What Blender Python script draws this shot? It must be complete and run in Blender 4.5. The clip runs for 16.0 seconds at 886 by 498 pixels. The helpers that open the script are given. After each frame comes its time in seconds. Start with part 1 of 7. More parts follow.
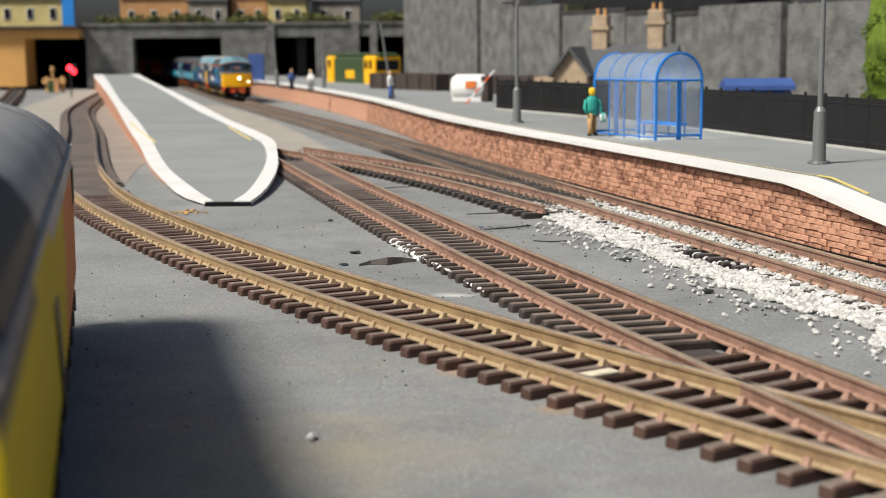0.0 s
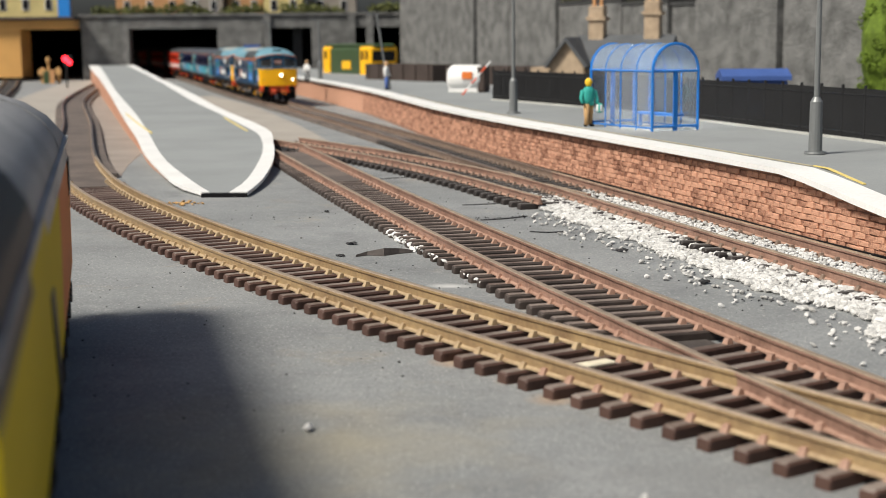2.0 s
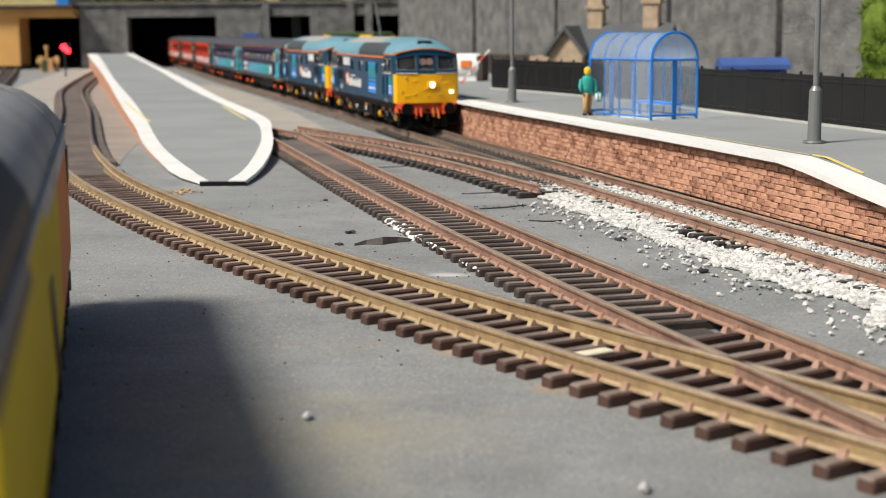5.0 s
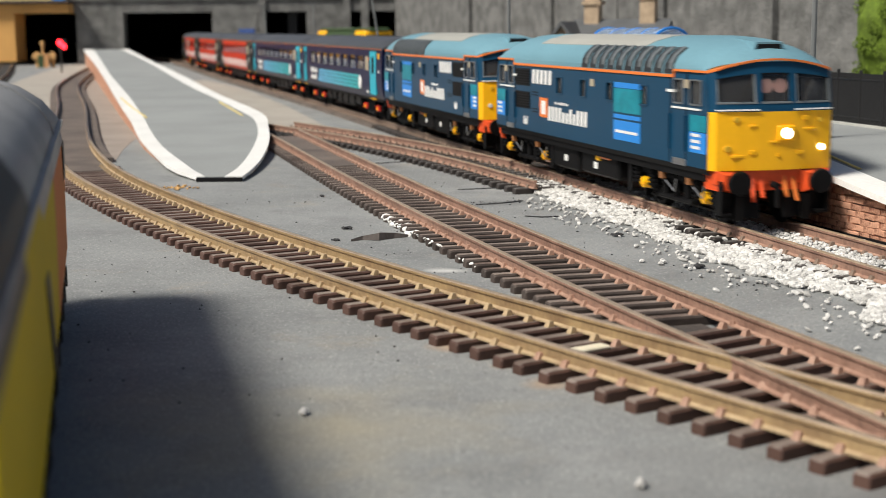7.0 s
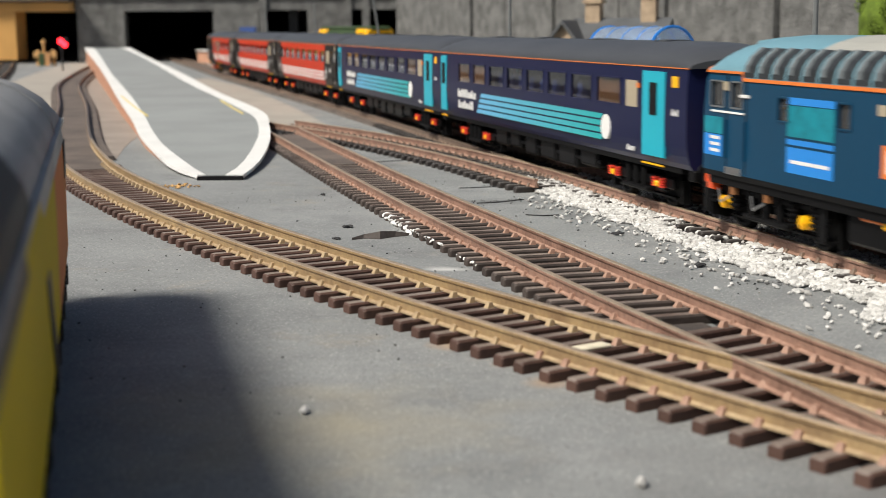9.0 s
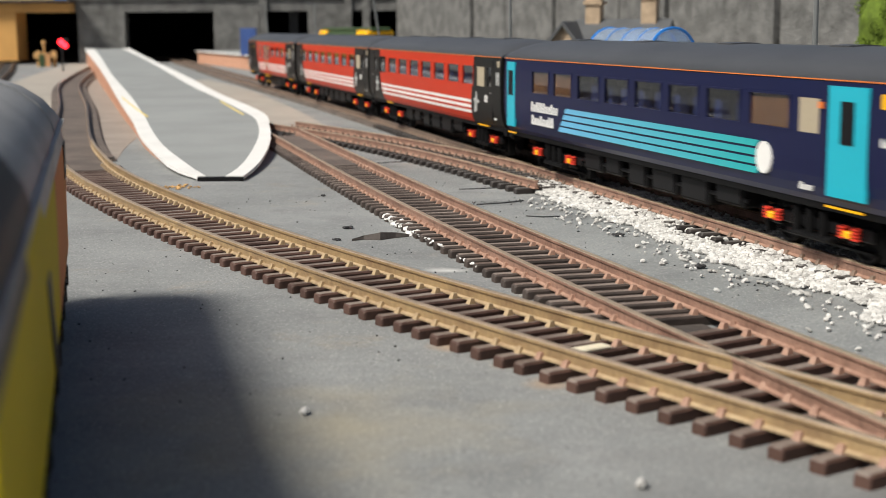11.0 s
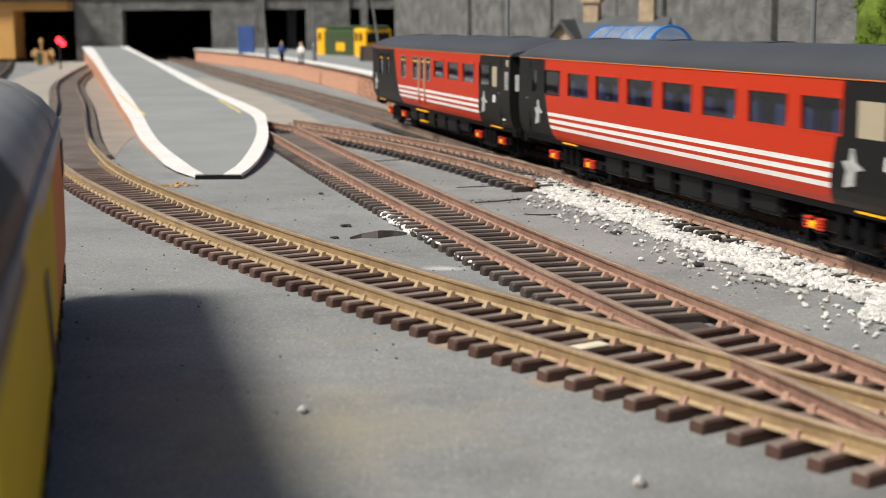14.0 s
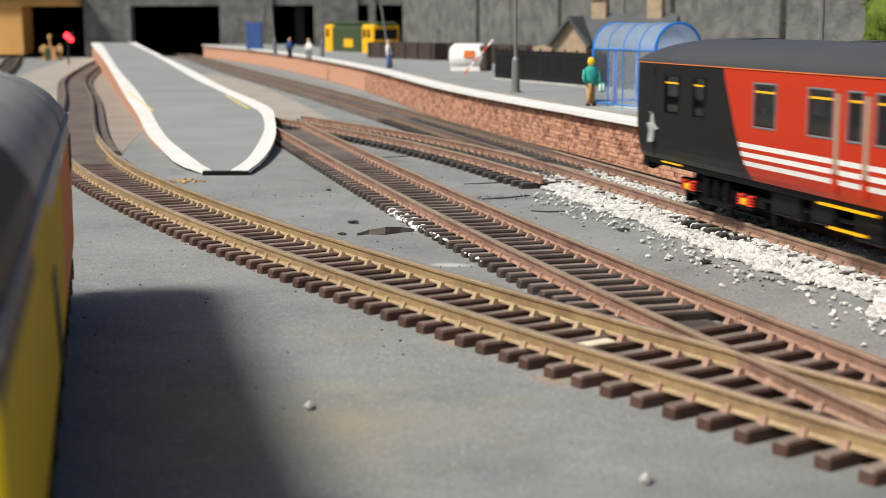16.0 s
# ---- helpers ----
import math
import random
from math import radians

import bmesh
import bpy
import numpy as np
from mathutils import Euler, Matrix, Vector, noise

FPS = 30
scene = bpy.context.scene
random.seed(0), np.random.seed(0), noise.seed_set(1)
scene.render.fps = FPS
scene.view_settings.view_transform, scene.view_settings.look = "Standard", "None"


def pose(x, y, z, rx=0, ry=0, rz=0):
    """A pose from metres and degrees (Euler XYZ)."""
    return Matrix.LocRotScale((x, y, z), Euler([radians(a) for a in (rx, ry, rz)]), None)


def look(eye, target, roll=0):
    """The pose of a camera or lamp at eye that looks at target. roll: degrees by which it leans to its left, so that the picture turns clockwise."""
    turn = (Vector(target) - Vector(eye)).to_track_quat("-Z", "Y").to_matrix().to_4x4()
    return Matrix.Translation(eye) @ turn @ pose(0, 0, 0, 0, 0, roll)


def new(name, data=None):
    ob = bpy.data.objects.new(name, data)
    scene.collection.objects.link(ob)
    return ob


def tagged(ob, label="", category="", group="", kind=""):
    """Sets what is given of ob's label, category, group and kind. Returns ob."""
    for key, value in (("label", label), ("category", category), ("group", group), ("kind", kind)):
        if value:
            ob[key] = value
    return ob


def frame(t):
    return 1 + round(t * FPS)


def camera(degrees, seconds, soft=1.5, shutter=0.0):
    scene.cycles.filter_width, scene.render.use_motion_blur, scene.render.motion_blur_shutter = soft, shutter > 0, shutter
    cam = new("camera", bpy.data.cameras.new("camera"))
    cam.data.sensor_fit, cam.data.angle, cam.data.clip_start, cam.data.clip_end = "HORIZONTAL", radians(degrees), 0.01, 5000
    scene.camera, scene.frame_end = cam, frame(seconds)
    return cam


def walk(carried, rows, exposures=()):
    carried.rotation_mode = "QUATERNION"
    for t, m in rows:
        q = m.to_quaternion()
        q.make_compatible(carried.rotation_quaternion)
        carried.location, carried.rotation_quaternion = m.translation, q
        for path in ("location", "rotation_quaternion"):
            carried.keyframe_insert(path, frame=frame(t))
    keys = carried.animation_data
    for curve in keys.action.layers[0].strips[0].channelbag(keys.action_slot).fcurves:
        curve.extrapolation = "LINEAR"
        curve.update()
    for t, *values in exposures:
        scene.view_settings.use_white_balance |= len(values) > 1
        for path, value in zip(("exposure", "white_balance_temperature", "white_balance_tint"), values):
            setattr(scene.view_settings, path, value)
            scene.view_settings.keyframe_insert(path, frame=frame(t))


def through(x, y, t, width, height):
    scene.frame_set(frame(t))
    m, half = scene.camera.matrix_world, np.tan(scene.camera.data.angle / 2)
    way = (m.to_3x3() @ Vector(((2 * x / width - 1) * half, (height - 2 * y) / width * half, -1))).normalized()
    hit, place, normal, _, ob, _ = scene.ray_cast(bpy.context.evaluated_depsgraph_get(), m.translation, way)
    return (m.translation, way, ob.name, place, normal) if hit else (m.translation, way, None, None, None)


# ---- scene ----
# A model railway at OO scale (16.5 mm gauge), in true model size.
cam = camera(35.10, 16.0, soft=0.5, shutter=0.4)
cam.data.dof.use_dof, cam.data.dof.focus_distance, cam.data.dof.aperture_fstop = True, 0.36, 42.0
EYE = (0.0, 0.0, 0.0565)
# seconds, heading, tilt, lean in degrees
TURNS = [
    (0.0, 0.162, -7.991, 0.44), (0.5, 0.112, -8.079, 0.46), (1.0, 0.083, -8.156, 0.47), (1.5, 0.056, -8.235, 0.47),
    (2.0, 0.020, -8.367, 0.48), (2.5, 0.002, -8.472, 0.47), (3.0, -0.007, -8.580, 0.45), (3.5, 0.0, -8.666, 0.42),
    (4.0, 0.001, -8.706, 0.42), (5.2, -0.035, -8.850, 0.44), (6.5, -0.098, -8.965, 0.45), (7.0, -0.170, -9.000, 0.44),
    (7.5, -0.182, -8.958, 0.44), (8.0, -0.158, -8.980, 0.42), (8.5, -0.082, -9.019, 0.40), (9.0, -0.135, -9.059, 0.41),
    (10.2, -0.134, -9.025, 0.38), (11.5, -0.130, -8.984, 0.36), (12.0, -0.135, -8.949, 0.36), (12.5, -0.177, -8.984, 0.36),
    (13.0, -0.218, -8.984, 0.36), (13.5, -0.253, -9.019, 0.36), (14.0, -0.218, -9.089, 0.36), (14.5, -0.148, -9.196, 0.35),
    (15.0, -0.037, -9.211, 0.31), (15.5, -0.038, -9.163, 0.30), (16.0, 0.085, -9.228, 0.25),
]


def aim(heading, tilt, lean):
    turn = Matrix.Rotation(radians(heading), 4, "Z") @ Matrix.Rotation(radians(90 + tilt), 4, "X") @ Matrix.Rotation(radians(-lean), 4, "Z")
    return Matrix.Translation(EYE) @ turn


walk(cam, [(t, aim(a, b, c)) for t, a, b, c in TURNS], exposures=[(0.0, -0.08, 6350.0, 9.0), (16.0, -0.08, 6350.0, 9.0)])

# daylight from the left through the room's large windows
SUN_EL, SUN_AZ = 50.0, 236.0  # azimuth clockwise from +Y, of where the light comes from
world = bpy.data.worlds.new("daylight")
scene.world = world
world.use_nodes = True
sky = world.node_tree.nodes.new("ShaderNodeTexSky")
sky.sky_type = "NISHITA"
sky.sun_disc = False
sky.sun_elevation, sky.sun_rotation = radians(SUN_EL), radians(SUN_AZ)
sky.air_density, sky.dust_density, sky.ozone_density = 0.8, 4.0, 0.6
back = world.node_tree.nodes["Background"]
back.inputs["Strength"].default_value = 0.062
world.node_tree.links.new(sky.outputs[0], back.inputs[0])
sun = new("sun", bpy.data.lights.new("sun", "SUN"))
sun.data.energy, sun.data.angle, sun.data.color = 5.0, radians(12), (1.0, 0.93, 0.82)
sx, sy = math.sin(radians(SUN_AZ)), math.cos(radians(SUN_AZ))
sun.matrix_world = look((sx * 3, sy * 3, 3 * math.tan(radians(SUN_EL))), (0, 0, 0))


# ---- materials ----
def mat(name, base, rough=0.7, metal=0.0, vary=0.25, scale=60.0, fine=900.0, bump=0.15, second=None, emit=0.0, spec=0.4, island=False, dist=0.0006):
    """A painted or plain surface: two colours mixed by coarse stains and fine grain, with relief."""
    m = bpy.data.materials.new(name)
    m.use_nodes = True
    nt = m.node_tree
    b = nt.nodes["Principled BSDF"]
    b.inputs["Roughness"].default_value, b.inputs["Metallic"].default_value = rough, metal
    b.inputs["Specular IOR Level"].default_value = spec
    co = nt.nodes.new("ShaderNodeTexCoord")
    n1, n2 = nt.nodes.new("ShaderNodeTexNoise"), nt.nodes.new("ShaderNodeTexNoise")
    n1.inputs["Scale"].default_value, n1.inputs["Detail"].default_value = scale, 5
    n2.inputs["Scale"].default_value, n2.inputs["Detail"].default_value = fine, 3
    for n in (n1, n2):
        nt.links.new(co.outputs["Object"], n.inputs["Vector"])
    add = nt.nodes.new("ShaderNodeMath")
    add.operation = "ADD"
    mul = nt.nodes.new("ShaderNodeMath")
    mul.operation = "MULTIPLY"
    mul.inputs[1].default_value = 0.6
    nt.links.new(n2.outputs["Fac"], mul.inputs[0])
    nt.links.new(n1.outputs["Fac"], add.inputs[0])
    nt.links.new(mul.outputs[0], add.inputs[1])
    ramp = nt.nodes.new("ShaderNodeValToRGB")
    ramp.color_ramp.elements[0].position, ramp.color_ramp.elements[1].position = 0.45, 1.0
    dark = second if second else tuple(c * (1 - vary) for c in base)
    light = base if second else tuple(min(1, c * (1 + vary * 0.6)) for c in base)
    ramp.color_ramp.elements[0].color = (*dark, 1)
    ramp.color_ramp.elements[1].color = (*light, 1)
    last = add.outputs[0]
    if island:
        info = nt.nodes.new("ShaderNodeObjectInfo")
        geo = nt.nodes.new("ShaderNodeNewGeometry")
        s2 = nt.nodes.new("ShaderNodeMath")
        s2.operation = "ADD"
        nt.links.new(info.outputs["Random"], s2.inputs[0])
        nt.links.new(geo.outputs["Random Per Island"], s2.inputs[1])
        fr = nt.nodes.new("ShaderNodeMath")
        fr.operation = "FRACT"
        nt.links.new(s2.outputs[0], fr.inputs[0])
        s3 = nt.nodes.new("ShaderNodeMath")
        s3.operation = "MULTIPLY_ADD"
        s3.inputs[1].default_value, s3.inputs[2].default_value = 0.5, -0.25
        nt.links.new(fr.outputs[0], s3.inputs[0])
        s4 = nt.nodes.new("ShaderNodeMath")
        s4.operation = "ADD"
        nt.links.new(s3.outputs[0], s4.inputs[0])
        nt.links.new(add.outputs[0], s4.inputs[1])
        last = s4.outputs[0]
    nt.links.new(last, ramp.inputs["Fac"])
    nt.links.new(ramp.outputs["Color"], b.inputs["Base Color"])
    if bump:
        bp = nt.nodes.new("ShaderNodeBump")
        bp.inputs["Strength"].default_value, bp.inputs["Distance"].default_value = bump, dist
        nt.links.new(add.outputs[0], bp.inputs["Height"])
        nt.links.new(bp.outputs["Normal"], b.inputs["Normal"])
    if emit:
        b.inputs["Emission Color"].default_value = (*base, 1)
        b.inputs["Emission Strength"].default_value = emit
    return m


def board_mat():
    """Grey emulsion on board: broad stains, dust, brown marks and fine speckle."""
    m = bpy.data.materials.new("painted_board")
    m.use_nodes = True
    nt = m.node_tree
    b = nt.nodes["Principled BSDF"]
    b.inputs["Roughness"].default_value = 0.72
    co = nt.nodes.new("ShaderNodeTexCoord")
    last = None

    def layer(scale, detail, lo, hi, colour, amount, rough=0.6):
        nonlocal last
        n = nt.nodes.new("ShaderNodeTexNoise")
        n.inputs["Scale"].default_value, n.inputs["Detail"].default_value, n.inputs["Roughness"].default_value = scale, detail, rough
        nt.links.new(co.outputs["Object"], n.inputs["Vector"])
        r = nt.nodes.new("ShaderNodeMapRange")
        r.inputs["From Min"].default_value, r.inputs["From Max"].default_value, r.inputs["To Max"].default_value = lo, hi, amount
        nt.links.new(n.outputs["Fac"], r.inputs["Value"])
        mix = nt.nodes.new("ShaderNodeMix")
        mix.data_type = "RGBA"
        nt.links.new(r.outputs[0], mix.inputs["Factor"])
        if last is None:
            mix.inputs[6].default_value = (0.215, 0.226, 0.226, 1)
        else:
            nt.links.new(last, mix.inputs[6])
        mix.inputs[7].default_value = (*colour, 1)
        last = mix.outputs[2]
        return n

    layer(16, 5, 0.42, 0.68, (0.285, 0.295, 0.295), 0.9)
    layer(45, 6, 0.50, 0.70, (0.14, 0.145, 0.15), 0.55)
    layer(27, 8, 0.58, 0.72, (0.36, 0.28, 0.18), 0.45, 0.75)
    layer(230, 7, 0.50, 0.72, (0.36, 0.36, 0.35), 0.5, 0.75)
    f = layer(1500, 3, 0.56, 0.68, (0.52, 0.51, 0.49), 0.75)
    layer(1150, 2, 0.58, 0.70, (0.08, 0.08, 0.08), 0.65)
    layer(420, 5, 0.58, 0.70, (0.14, 0.14, 0.14), 0.3, 0.7)
    warp = nt.nodes.new("ShaderNodeTexNoise")
    warp.inputs["Scale"].default_value, warp.inputs["Detail"].default_value = 60, 6
    nt.links.new(co.outputs["Object"], warp.inputs["Vector"])

    def ragged_patch(x, y, stretch, near, far_, colour, amount):
        """A patch with a ragged edge round one place."""
        nonlocal last
        geo = nt.nodes.new("ShaderNodeMapping")
        geo.inputs["Location"].default_value = (-x, -y * stretch, 0.0)
        geo.inputs["Scale"].default_value = (1.0, stretch, 1.0)
        nt.links.new(co.outputs["Object"], geo.inputs["Vector"])
        far = nt.nodes.new("ShaderNodeVectorMath")
        far.operation = "LENGTH"
        nt.links.new(geo.outputs["Vector"], far.inputs[0])
        edge = nt.nodes.new("ShaderNodeMath")
        edge.operation = "MULTIPLY_ADD"
        edge.inputs[1].default_value = far_ * 1.15
        nt.links.new(warp.outputs["Fac"], edge.inputs[0])
        nt.links.new(far.outputs["Value"], edge.inputs[2])
        rim = nt.nodes.new("ShaderNodeMapRange")
        rim.inputs["From Min"].default_value, rim.inputs["From Max"].default_value = near, far_
        rim.inputs["To Min"].default_value, rim.inputs["To Max"].default_value = amount, 0.0
        nt.links.new(edge.outputs[0], rim.inputs["Value"])
        mix = nt.nodes.new("ShaderNodeMix")
        mix.data_type = "RGBA"
        nt.links.new(rim.outputs[0], mix.inputs["Factor"])
        nt.links.new(last, mix.inputs[6])
        mix.inputs[7].default_value = (*colour, 1)
        last = mix.outputs[2]

    ragged_patch(-0.02, 0.195, 1.0, 0.035, 0.078, (0.36, 0.31, 0.20), 0.5)  # beige spilt glue
    ragged_patch(0.022, 0.452, 1.4, 0.010, 0.034, (0.075, 0.075, 0.078), 0.8)  # dark smears between the tracks
    ragged_patch(0.040, 0.415, 1.2, 0.008, 0.022, (0.085, 0.085, 0.088), 0.6)
    ragged_patch(0.075, 0.303, 2.0, 0.006, 0.022, (0.06, 0.06, 0.062), 0.8)
    ragged_patch(0.0030, 0.2465, 1.0, 0.006, 0.013, (0.46, 0.28, 0.13), 0.75)  # rusty marks beside the brassy track
    ragged_patch(0.0105, 0.2300, 1.0, 0.0055, 0.011, (0.46, 0.28, 0.13), 0.7)
    ragged_patch(0.0165, 0.2185, 1.0, 0.0055, 0.011, (0.46, 0.28, 0.13), 0.7)
    ragged_patch(0.0020, 0.3240, 1.6, 0.006, 0.012, (0.66, 0.66, 0.64), 0.8)  # white scuff between the tracks
    ragged_patch(0.060, 0.140, 0.8, 0.065, 0.135, (0.150, 0.150, 0.148), 0.75)  # broad darker patch in the foreground
    ragged_patch(-0.02, 0.575, 1.0, 0.012, 0.030, (0.09, 0.088, 0.086), 0.6)
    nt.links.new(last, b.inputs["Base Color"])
    bp = nt.nodes.new("ShaderNodeBump")
    bp.inputs["Strength"].default_value, bp.inputs["Distance"].default_value = 0.25, 0.0004
    nt.links.new(f.outputs["Fac"], bp.inputs["Height"])
    nt.links.new(bp.outputs["Normal"], b.inputs["Normal"])
    return m


M = {
    "board": board_mat(),
    "rail_foot": mat("pale_rail_foot", (0.40, 0.255, 0.19), 0.65, 0.0, second=(0.24, 0.13, 0.09), scale=260, bump=0.2),
    "brass_foot": mat("pale_brassy_foot", (0.47, 0.36, 0.22), 0.55, 0.1, second=(0.27, 0.18, 0.11), scale=260, bump=0.2),
    # sleeper tops: dust plus light from above, painted paler than the shaded sides
    "dust_lit": mat("dust_lit_sleeper_top", (0.23, 0.19, 0.165), 0.75, vary=0.4, scale=150, bump=0.35, second=(0.085, 0.055, 0.043), island=True),
    "dust_lit_dark": mat("dust_lit_black_sleeper", (0.10, 0.095, 0.09), 0.8, vary=0.4, scale=150, bump=0.3, island=True),
    "sleeper": mat("brown_plastic_sleeper", (0.082, 0.045, 0.035), 0.65, vary=0.4, scale=120, bump=0.3, island=True),
    "sleeper_grey": mat("grey_brown_plastic_sleeper", (0.058, 0.045, 0.039), 0.65, vary=0.4, scale=120, bump=0.3, island=True),
    "sleeper_dark": mat("dark_plastic_sleeper", (0.035, 0.03, 0.028), 0.6, vary=0.4, scale=120, bump=0.3, island=True),
    "rail_brass": mat("tarnished_rail", (0.46, 0.33, 0.175), 0.45, 0.25, scale=110, bump=0.15, second=(0.24, 0.155, 0.09)),
    "rail_rust": mat("rusty_rail", (0.37, 0.225, 0.168), 0.6, 0.1, scale=140, bump=0.3, second=(0.15, 0.085, 0.063)),
    "rail_top": mat("worn_rail_top", (0.58, 0.45, 0.32), 0.4, 0.6, vary=0.25, scale=150, bump=0.05),
    "rail_old": mat("dull_old_rail", (0.26, 0.19, 0.145), 0.6, 0.1, scale=80, bump=0.15, second=(0.13, 0.095, 0.075)),
    "rail_old_top": mat("dull_old_rail_top", (0.34, 0.27, 0.21), 0.3, 0.7, vary=0.3, scale=60, bump=0.05),
    "pinkdirt": mat("pinkish_dust", (0.33, 0.285, 0.25), 0.9, scale=30, second=(0.22, 0.185, 0.16), fine=500, bump=0.2),
    "asphalt": mat("grey_platform", (0.27, 0.285, 0.285), 0.85, vary=0.15, scale=25, fine=1500, bump=0.2),
    "white": mat("white_paint", (0.78, 0.78, 0.76), 0.6, vary=0.12, scale=40, bump=0.15),
    "brick": mat("red_brick", (0.62, 0.34, 0.225), 0.85, vary=0.3, scale=600, fine=2200, bump=0.6, second=(0.20, 0.085, 0.052), island=True),
    "mortar": mat("mortar", (0.36, 0.21, 0.15), 0.9, vary=0.2),
    "concrete": mat("grey_render", (0.145, 0.145, 0.14), 0.9, vary=0.62, scale=55, fine=420, bump=1.0, dist=0.003),
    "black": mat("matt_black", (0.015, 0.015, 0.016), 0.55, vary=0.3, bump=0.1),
    "blackpaint": mat("black_paint", (0.010, 0.010, 0.011), 0.45, vary=0.3, bump=0.05, spec=0.15),
    "navy": mat("navy_blue_paint", (0.007, 0.050, 0.105), 0.32, vary=0.08, scale=20, bump=0.0, spec=0.25),
    "navy2": mat("indigo_paint", (0.009, 0.012, 0.050), 0.35, vary=0.08, scale=20, bump=0.0, spec=0.25),
    "skyblue": mat("pale_blue_roof", (0.16, 0.315, 0.385), 0.45, vary=0.1, scale=30, bump=0.0),
    "yellow": mat("warning_yellow", (0.95, 0.49, 0.006), 0.4, vary=0.06, scale=20, bump=0.0),
    "red": mat("bright_red_paint", (0.50, 0.036, 0.011), 0.4, vary=0.06, scale=20, bump=0.0, spec=0.22),
    "darkgrey": mat("charcoal_paint", (0.012, 0.012, 0.0115), 0.45, vary=0.08, bump=0.0, spec=0.25),
    "roofgrey": mat("dark_grey_roof", (0.064, 0.067, 0.073), 0.40, vary=0.18, scale=30, bump=0.02, spec=0.95),
    "ochre": mat("plain_timber", (0.55, 0.33, 0.13), 0.7, vary=0.2, scale=30),
}


# ---- mesh helpers ----
def part(name, bm, material, parent=None, label="", smooth=False):
    me = bpy.data.meshes.new(name)
    bm.to_mesh(me)
    bm.free()
    mats = material if isinstance(material, (list, tuple)) else [material]
    for k in mats:
        me.materials.append(k)
    if smooth:
        for p in me.polygons:
            p.use_smooth = True
    ob = new(name, me)
    if parent is not None:
        ob.parent = parent
    if label:
        ob["label"] = label
    return ob


def box(bm, x0, x1, y0, y1, z0, z1, m=0, bevel=0.0):
    vs = [bm.verts.new((x, y, z)) for z in (z0, z1) for x, y in ((x0, y0), (x1, y0), (x1, y1), (x0, y1))]
    fs = [bm.faces.new([vs[i] for i in q]) for q in ((3, 2, 1, 0), (4, 5, 6, 7), (0, 1, 5, 4), (1, 2, 6, 5), (2, 3, 7, 6), (3, 0, 4, 7))]
    for f in fs:
        f.material_index = m
    if bevel:
        es = list({e for f in fs for e in f.edges})
        bmesh.ops.bevel(bm, geom=es, offset=bevel, segments=1, affect="EDGES")
    return vs


def boxm(x0, x1, y0, y1, z0, z1, bevel=0.0):
    bm = bmesh.new()
    box(bm, x0, x1, y0, y1, z0, z1, 0, bevel)
    return bm


def loft(bm, rings, m=0, caps=True, closed=True):
    """Skin between rings of points, in order."""
    vv = [[bm.verts.new(p) for p in r] for r in rings]
    n = len(vv[0])
    for a, b in zip(vv[:-1], vv[1:]):
        for i in range(n if closed else n - 1):
            f = bm.faces.new((a[i], a[(i + 1) % n], b[(i + 1) % n], b[i]))
            f.material_index = m
    if caps and closed:
        bm.faces.new(vv[0][::-1]).material_index = m
        bm.faces.new(vv[-1]).material_index = m
    return vv


def tube(bm, a, b, r0, r1=None, n=10, m=0):
    """A round bar from a to b."""
    a, b = Vector(a), Vector(b)
    r1 = r0 if r1 is None else r1
    q = (b - a).to_track_quat("Z", "Y")
    rings = [[p + q @ Vector((r * math.cos(2 * math.pi * i / n), r * math.sin(2 * math.pi * i / n), 0)) for i in range(n)] for p, r in ((a, r0), (b, r1))]
    loft(bm, rings, m)


class Path:
    """A smooth plan curve through points, by length along it."""

    def __init__(self, pts, step=0.004):
        p = [Vector(q) for q in pts]
        p = [p[0] * 2 - p[1]] + p + [p[-1] * 2 - p[-2]]
        out = []
        for i in range(1, len(p) - 2):
            n = max(2, int((p[i + 1] - p[i]).length / step))
            t0, t1 = (p[i + 1] - p[i - 1]) * 0.5, (p[i + 2] - p[i]) * 0.5
            l = (p[i + 1] - p[i]).length
            t0, t1 = t0.normalized() * l, t1.normalized() * l
            for k in range(n):
                u = k / n
                out.append(p[i] * (2 * u**3 - 3 * u * u + 1) + t0 * (u**3 - 2 * u * u + u) + p[i + 1] * (3 * u * u - 2 * u**3) + t1 * (u**3 - u * u))
        out.append(p[-2])
        self.p = np.array([tuple(v) for v in out])
        self.s = np.r_[0, np.cumsum(np.linalg.norm(np.diff(self.p, axis=0), axis=1))]
        self.length = self.s[-1]

    def at(self, s):
        return Vector((float(np.interp(s, self.s, self.p[:, 0])), float(np.interp(s, self.s, self.p[:, 1]))))

    def way(self, s):
        return (self.at(s + 0.002) - self.at(s - 0.002)).normalized()

    def side(self, s, d):
        """The point d metres to the right of the way."""
        w = self.way(s)
        return self.at(s) + Vector((w.y, -w.x)) * d

    def s_at_y(self, y):
        return float(self.s[int(np.argmin(np.abs(self.p[:, 1] - y)))])
# ---- plan ----
GAUGE, RAIL_Z = 0.0165, 0.005
TRACK_A = Path([(-0.56, 2.40), (-0.369, 1.42), (-0.247, 0.95), (-0.177, 0.675), (-0.142, 0.56), (-0.1194, 0.50), (-0.0971, 0.45), (-0.0727, 0.40), (-0.0462, 0.35), (-0.0176, 0.30), (0.0068, 0.26), (0.0457, 0.20), (0.080, 0.15), (0.15, 0.05), (0.24, -0.08)])
